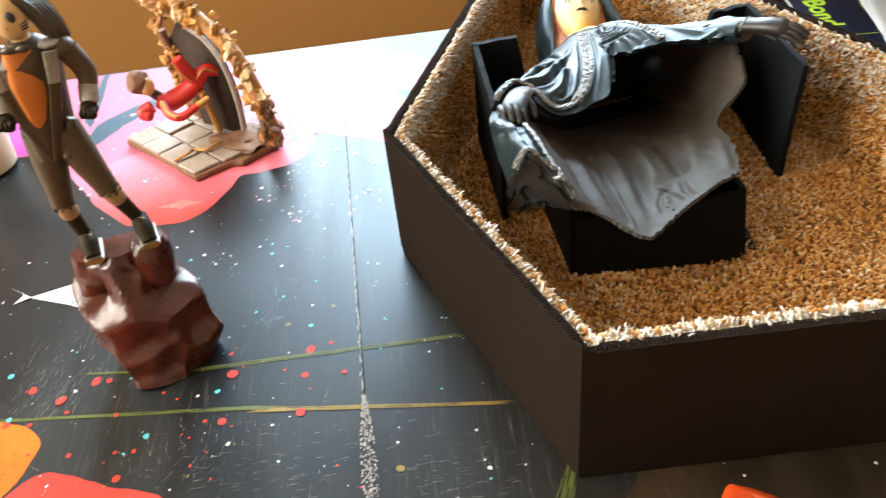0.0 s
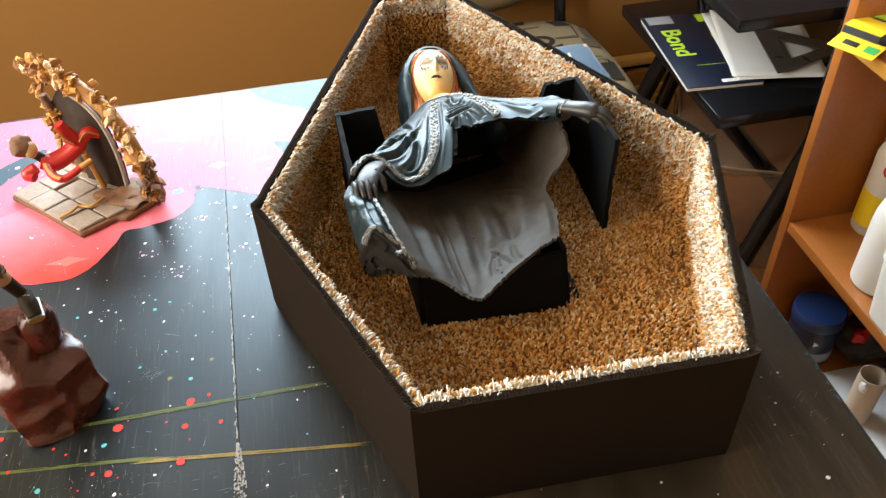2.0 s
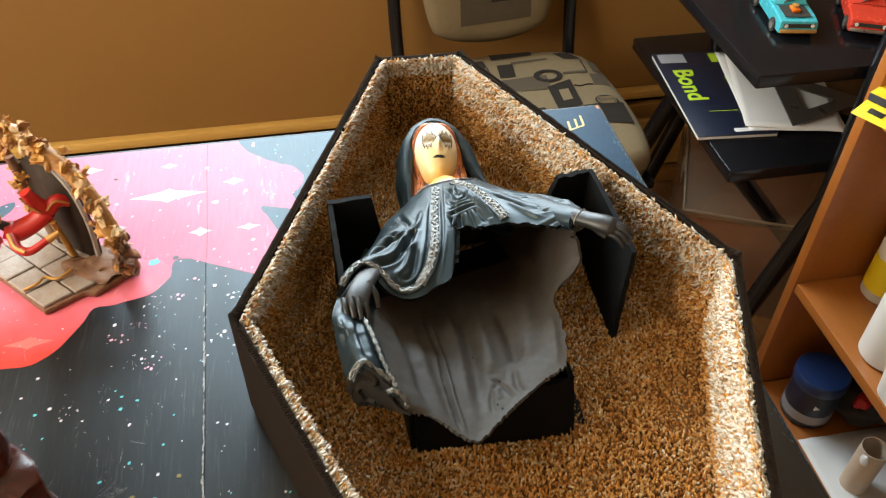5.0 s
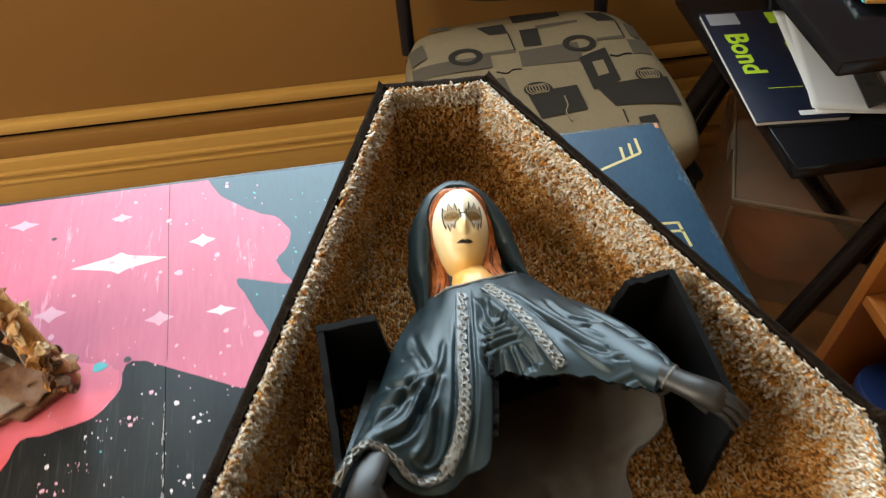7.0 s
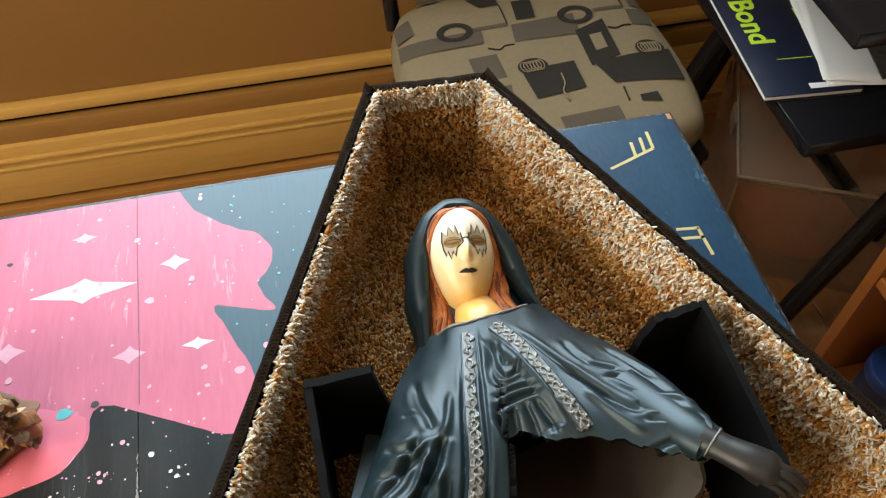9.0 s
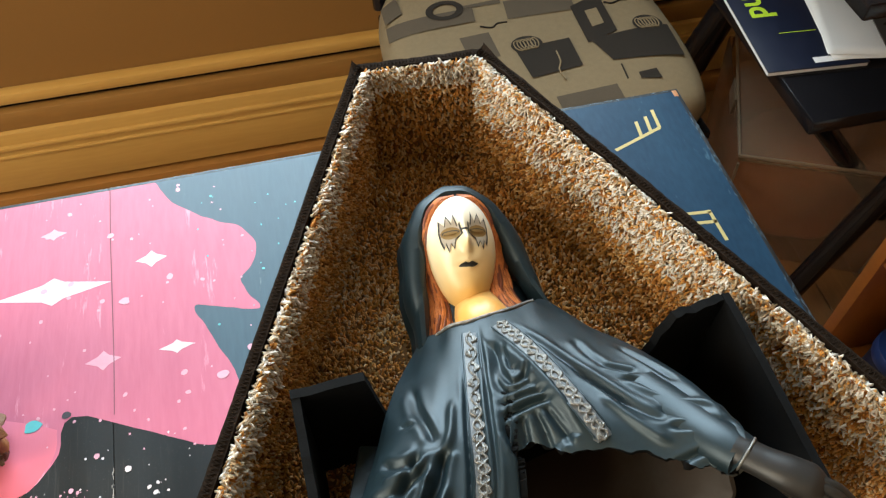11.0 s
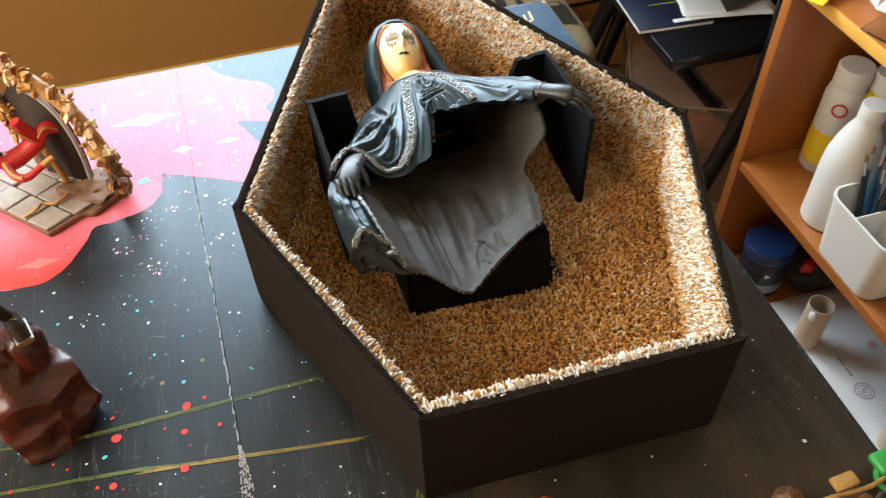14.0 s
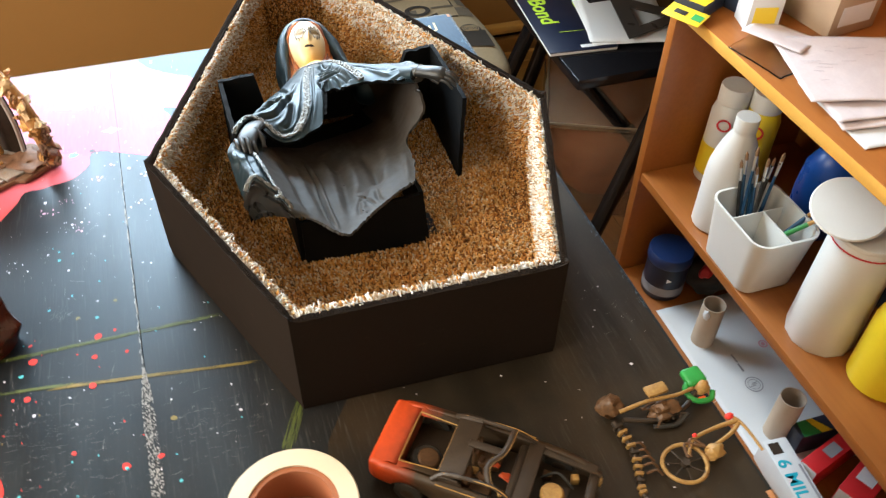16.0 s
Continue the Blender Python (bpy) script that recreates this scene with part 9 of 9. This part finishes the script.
ticket = thing("game_box", "long white card box with turquoise lettering", "box", pose(0.914, 0.304, LOW, 0, 0, -9))
part("carton", box(0.042, 0.150, 0.050, (0, 0, 0.0005), 0.0015), M["paper"], ticket)
lettering("6 MILLION", 0.030, M["teal_ink"], ticket, pose(-0.016, 0.038, 0.0508, 0, 0, -90), bold=0.0006)
part("small_print", box(0.004, 0.06, 0.0003, (0.016, -0.005, 0.0506)), M["grey_ink"], ticket, "line of small grey print")
part("picture", box(0.018, 0.020, 0.0003, (-0.006, 0.058, 0.0506)), M["rust"], ticket, "small brown picture")
for x, y, w, dd, h, turn, mat, lab in ((1.025, 0.372, 0.11, 0.030, 0.050, -5, "dark_card", "dark printed box with a green and yellow corner"), (1.006, 0.328, 0.130, 0.030, 0.055, 12, "red_card", "red printed card box with a grey emblem"), (1.028, 0.272, 0.12, 0.045, 0.050, 20, "red_card", "red and white printed card box")):
    b = thing("small_box", lab, "box", pose(x, y, LOW, 0, 0, turn))
    part("carton", box(w, dd, h, (0, 0, 0.0005), 0.0012), M[mat], b)
    if mat == "dark_card":
        part("print", slab([(-0.050, -0.014), (-0.018, -0.014), (-0.030, 0.014), (-0.046, 0.014)], h + 0.0006, h + 0.0009), M["green_card"], b, "green printed corner")
        part("print", slab([(-0.017, -0.014), (0.002, -0.014), (-0.018, 0.014), (-0.029, 0.014)], h + 0.0006, h + 0.0009), M["yellow_card"], b, "yellow printed corner")
        part("small_print", box(0.03, 0.004, 0.0003, (0.028, 0.0, h + 0.0006)), M["white_ink"], b, "white line of print")
    else:
        part("end_panel", box(0.0006, dd - 0.003, h - 0.004, (-w / 2 - 0.0004, 0, 0.002)), M["paper"], b, "white end flap")
        part("print", box(0.030, dd * 0.6, 0.0003, (-0.01, 0, h + 0.0006)), M["grey_ink"] if y > 0.3 else M["white_ink"], b, "pale printed panel")

# upper board
crayons = thing("crayon_box", "yellow and dark crayon box with a hanging tab", "box", pose(0.935, 0.812, UP, 0, 0, 24))
part("carton", box(0.085, 0.050, 0.022, (0.018, 0.006, 0.0005), 0.001), M["dark_card"], crayons)
part("print", box(0.040, 0.050, 0.0004, (-0.004, 0.006, 0.0227)), M["yellow_card"], crayons, "yellow printed panel")
part("print", box(0.014, 0.030, 0.0004, (0.030, 0.004, 0.0227)), M["lime"], crayons, "lime green lettering panel")
part("hang_tab", box(0.034, 0.062, 0.0012, (-0.040, 0.0, 0.0085), 0.0004, turn=pose(0, 0, 0, 0, -10, 0)), M["yellow_card"], crayons, "yellow cardboard hanging tab")
part("tab_hole", box(0.010, 0.020, 0.0006, (-0.040, 0.008, 0.0098), 0.0001, turn=pose(0, 0, 0, 0, -10, 0)), M["ink"], crayons, "punched hang hole")
part("print", box(0.014, 0.016, 0.0004, (-0.040, -0.020, 0.0099), turn=pose(0, 0, 0, 0, -10, 0)), M["green_card"], crayons, "green printed sticker")
for x, y, w, dd, h, turn, mat, lab in ((1.030, 0.800, 0.10, 0.075, 0.045, 12, "dark_card", "dark blue printed box on the top board"), (0.990, 0.750, 0.048, 0.046, 0.050, -18, "paper", "white and blue printed box on the top board"), (1.10, 0.74, 0.09, 0.12, 0.06, 4, "cardboard", "brown cardboard box at the back of the board")):
    b = thing("small_box", lab, "box", pose(x, y, UP, 0, 0, turn))
    part("carton", box(w, dd, h, (0, 0, 0.0005), 0.0012), M[mat], b)
    part("print", box(w * 0.7, dd * 0.35, 0.0004, (0, -dd * 0.2, h + 0.0006)), M["yellow_card"] if mat == "dark_card" else M["blue_plastic"] if mat == "paper" else M["white_ink"], b, "printed panel")
    part("print", box(w * 0.7, 0.0004, h * 0.5, (0, -dd / 2 - 0.0003, h * 0.25)), M["lime"] if mat == "dark_card" else M["yellow_card"] if mat == "paper" else M["white_ink"], b, "printed side panel")
film_bag = thing("plastic_bag", "crinkled clear plastic bag on the top board", "bag", pose(0.955, 0.665, UP + 0.0004, 0, 0, 10))
part("film", rumpled(0.075, 0.095, 26, 0.010, 3.0, 0.0004), M["clear_bag"], film_bag)
for k, (x, y, turn, w, dd, mat) in enumerate(((1.035, 0.508, -8, 0.21, 0.150, "paper"), (1.038, 0.532, -14, 0.21, 0.150, "pink_paper"), (1.038, 0.547, -12, 0.21, 0.150, "pink_paper"), (1.040, 0.578, -20, 0.215, 0.160, "pink_paper"))):
    p = thing("paper_sheet", "pinkish printed sheet of paper in a loose stack" if mat == "pink_paper" else "white sheet of paper in a loose stack", "paper", pose(x, y, UP + 0.0006 + 0.0042 * k, 0, 0, turn), "stack of papers")
    part("sheet", rumpled(w, dd, 24, 0.0026, 5.0 + k, 0.0003), M[mat], p)
    if k == 3:
        rng = random.Random(4)
        for q in range(12):
            part("print_line", box(rng.uniform(0.008, 0.03), 0.0012, 0.0002, (rng.uniform(-0.09, 0.07), rng.uniform(-0.06, 0.06), 0.0042), turn=pose(0, 0, 0, 0, 0, rng.uniform(-8, 8))), M["faint_ink"], p)
note = thing("paper_sheet", "white sheet with a scribbled drawing", "paper", pose(0.985, 0.690, UP + 0.013, 0, 6, 25), "stack of papers")
part("sheet", rumpled(0.07, 0.09, 14, 0.002, 9.0, 0.0003), M["pink_paper"], note)

# ---- things on the black stand ----
pad = thing("drawing_pad", "blue bond paper drawing pad with lime green lettering", "drawing pad", pose(0.918, 1.177, 0.5004, 0, 0, -8.5))
part("block", box(0.132, 0.262, 0.006, (0, 0, 0.0004), 0.0008), M["paper"], pad)
part("cover", box(0.134, 0.264, 0.0016, (0, 0, 0.0066), 0.0004), M["navy_plastic"], pad, "dark blue glossy cover")
part("picture", box(0.048, 0.030, 0.0003, (-0.036, 0.112, 0.0083)), M["grey_ink"], pad, "grey halftone picture")
lettering("Bond", 0.048, M["lime"], pad, pose(-0.046, 0.074, 0.0083, 0, 0, -90), "lime green title", bold=0.0012)
part("title_mark", box(0.022, 0.030, 0.0003, (0.045, 0.110, 0.0083)), M["lime"], pad, "lime green mark")
for y in (0.03, 0.01, -0.03):
    part("small_print", box(0.0035, 0.030, 0.0003, (0.040, y, 0.0083)), M["lime"], pad, "small lime green print")
part("maker_mark", box(0.056, 0.010, 0.0003, (0.026, -0.119, 0.0083)), M["white_ink"], pad, "pale maker's mark reduced to a bar")
part("frame_line", box(0.050, 0.0012, 0.0003, (0.0, -0.062, 0.0083)), M["lime"], pad, "thin green line")
for k, (x, y, turn) in enumerate(((1.030, 1.152, -15), (1.036, 1.152, -20))):
    p = thing("paper_sheet", "white drawing paper slid over the pad", "paper", pose(x, y, 0.5092 + 0.0022 * k, 0, 0, turn), "papers on the black shelf")
    part("sheet", rumpled(0.16, 0.25, 14, 0.0012, 12.0 + k, 0.0003), M["paper"], p)
M["smoke"] = material("smoky grey plastic", (0.06, 0.055, 0.05), (0.045, 0.04, 0.036), 0.3, scale=30, fine=300)
square = thing("set_square", "smoky grey plastic set square on the papers", "set square", pose(1.055, 1.105, 0.5200, 0, 0, 12))
bm = bmesh.new()
out, inn = [(-0.085, -0.055), (0.085, -0.055), (0.0, 0.10)], [(-0.035, -0.030), (0.035, -0.030), (0.0, 0.034)]
lo, hi = [[bm.verts.new((x, y, z)) for x, y in out + inn] for z in (0.0, 0.002)]
for k in range(3):
    j = (k + 1) % 3
    bm.faces.new((hi[k], hi[j], hi[j + 3], hi[k + 3]))
    bm.faces.new((lo[k], lo[k + 3], lo[j + 3], lo[j]))
    bm.faces.new((lo[k], lo[j], hi[j], hi[k]))
    bm.faces.new((lo[k + 3], hi[k + 3], hi[j + 3], lo[j + 3]))
part("plate", bm, M["smoke"], square, smooth=False)

M["glass_dark"] = material("dark car glass", (0.05, 0.045, 0.04), (0.03, 0.03, 0.03), 0.15, scale=30)
M["cyan_body"] = material("turquoise model car paint", (0.06, 0.40, 0.47), (0.04, 0.30, 0.36), 0.25, scale=60, fine=400, coat=0.3)
M["red_body"] = material("red model car paint", (0.62, 0.055, 0.03), (0.45, 0.035, 0.02), 0.25, scale=60, fine=400, coat=0.3)


def muscle_car(name, label, m, paint_mat, open_bonnet):
    """A 1:24 style coupe; local x runs from tail to nose."""
    car = thing(name, label, "model car", m, "model cars on the black shelf")
    L, W = 0.165, 0.066
    prof = [(-0.0825, 0.016), (-0.0820, 0.034), (-0.060, 0.038), (-0.030, 0.038), (0.020, 0.037), (0.060, 0.0355), (0.080, 0.033), (0.0825, 0.024), (0.082, 0.012), (-0.08, 0.012)]
    bm = bmesh.new()
    n = len(prof)
    secs = []
    for f in (-1, -0.94, 0.94, 1):
        drop = 0.003 if abs(f) == 1 else 0
        secs.append([bm.verts.new((x * (1 - 0.01 * (abs(f) == 1)), f * W / 2, max(0.012, z - (drop if z > 0.02 else 0)))) for x, z in prof])
    for a, b in zip(secs, secs[1:]):
        for i in range(n):
            bm.faces.new((a[i], a[(i + 1) % n], b[(i + 1) % n], b[i]))
    bm.faces.new(secs[0])
    bm.faces.new(secs[-1])
    body = part("body", bm, paint_mat, car, smooth=False)
    roof = [(-0.052, 0.038), (-0.030, 0.0535), (0.000, 0.0545), (0.024, 0.038)]
    bm = bmesh.new()
    a = [[bm.verts.new((x, f * (W / 2 - (0.004 if z < 0.04 else 0.010)), z)) for x, z in roof] for f in (-1, 1)]
    for i in range(3):
        bm.faces.new((a[0][i], a[0][i + 1], a[1][i + 1], a[1][i]))
    bm.faces.new(a[0])
    bm.faces.new(a[1])
    part("cabin", bm, paint_mat, car, smooth=False)
    part("windscreen", slab([(-0.026, -0.5), (0.026, -0.5), (0.0225, 0.5), (-0.0225, 0.5)], 0, 0.0008), M["glass_dark"], car, m=pose(0.0125, 0, 0.0469, 0, -34, 90) @ Matrix.Diagonal((1, 0.021, 1, 1)))
    part("rear_window", slab([(-0.0225, -0.5), (0.0225, -0.5), (0.026, 0.5), (-0.026, 0.5)], 0, 0.0008), M["glass_dark"], car, m=pose(-0.0412, 0, 0.0464, 0, 34, 90) @ Matrix.Diagonal((1, 0.018, 1, 1)))
    for sy in (-1, 1):
        part("side_window", slab([(-0.038, 0.041), (-0.026, 0.0515), (-0.001, 0.0520), (0.013, 0.041)], 0, 0.0006), M["glass_dark"], car, m=Matrix.Translation((0, sy * (W / 2 - 0.0065), 0)) @ pose(0, 0, 0, 90, 0, 0))
    if open_bonnet:
        part("engine_bay", box(0.044, 0.046, 0.0006, (0.048, 0, 0.0366)), M["rubber"], car, "open engine bay")
        part("engine", box(0.022, 0.014, 0.006, (0.046, 0, 0.0372), 0.002), M["orange"], car, "orange engine block")
        part("engine", lathe([(0, 0), (0.006, 0), (0.006, 0.004), (0, 0.005)], 20, m=pose(0.044, 0, 0.0432)), M["gold"], car, "gold air cleaner")
    part("bumper", box(0.005, W - 0.002, 0.006, (0.0845, 0, 0.0135), 0.0015), M["gold"] if open_bonnet else M["steel"], car)
    part("bumper", box(0.005, W - 0.002, 0.006, (-0.0848, 0, 0.0145), 0.0015), M["steel"], car)
    part("grille", box(0.0012, W - 0.012, 0.007, (0.0830, 0, 0.0225)), M["rubber"], car)
    for sy in (-1, 1):
        part("headlight", lathe([(0, 0), (0.0032, 0), (0.0034, 0.0014), (0, 0.002)], 16, m=pose(0.0834, sy * 0.023, 0.0262, 0, 90, 0)), M["white_plastic"], car)
        for x in (-0.048, 0.050):
            w = part("wheel", lathe([(0, -0.0045), (0.007, -0.0045), (0.0120, -0.004), (0.0128, 0), (0.0120, 0.004), (0.007, 0.0045), (0, 0.0045)], 28, m=pose(x, sy * (W / 2 - 0.001), 0.0128, 90, 0, 0)), M["rubber"], car)
            part("rim", lathe([(0, -0.0052), (0.006, -0.0052), (0.0075, -0.0046), (0.0075, 0.0046), (0.006, 0.0052), (0, 0.0052)], 24, m=pose(x, sy * (W / 2 - 0.001), 0.0128, 90, 0, 0)), M["steel"], w, "chrome rim")


muscle_car("model_car", "turquoise model muscle car with its bonnet open", pose(0.962, 1.115, 0.6704, 0, 0, -104) @ Matrix.Scale(0.84, 4), M["cyan_body"], True)
muscle_car("model_car", "red model muscle car beside the turquoise one", pose(1.080, 1.085, 0.6704, 0, 0, -118) @ Matrix.Scale(0.84, 4), M["red_body"], False)

bin_ = thing("storage_bin", "milky plastic storage bin with brown things inside", "storage box", pose(1.035, 1.13, FLOOR_Z, 0, 0, -28))
M["bin_edge"] = material("milky plastic rib", (0.19, 0.135, 0.085), (0.14, 0.10, 0.06), 0.4, scale=40, fine=300)
part("tub", lathe([(0.0, 0.002), (0.185, 0.002), (0.20, 0.23), (0.198, 0.23), (0.183, 0.004), (0, 0.004)], 4, m=pose(0, 0, 0, 0, 0, 45), squash=(0.92, 1.0)), M["clear_box"], bin_)
part("lid", box(0.265, 0.29, 0.012, (0, 0, 0.232), 0.004), M["clear_box"], bin_)
top = [(sx * 0.134, sy * 0.146, 0.246) for sx, sy in ((-1, -1), (1, -1), (1, 1), (-1, 1))]
for k in range(4):
    part("rib", pipe([top[k], top[(k + 1) % 4]], [0.0024], 8, 2), M["bin_edge"], bin_, "pale moulded edge")
    part("rib", pipe([(top[k][0] * 0.90, top[k][1] * 0.90, 0.006), (top[k][0] * 0.98, top[k][1] * 0.98, 0.228)], [0.0020], 8, 2), M["bin_edge"], bin_, "pale moulded corner")
part("latch", box(0.004, 0.05, 0.03, (-0.136, 0, 0.212), 0.001), M["bin_edge"], bin_, "pale clip latch")
stuff = thing("folded_cloth", "brown folded cloth inside the storage bin", "cloth", pose(1.035, 1.13, FLOOR_Z + 0.005))
part("cloth", blob((0, 0, 0.075), (0.105, 0.115, 0.074), rough=0.3, detail=4, seed=2), M["core"], stuff)
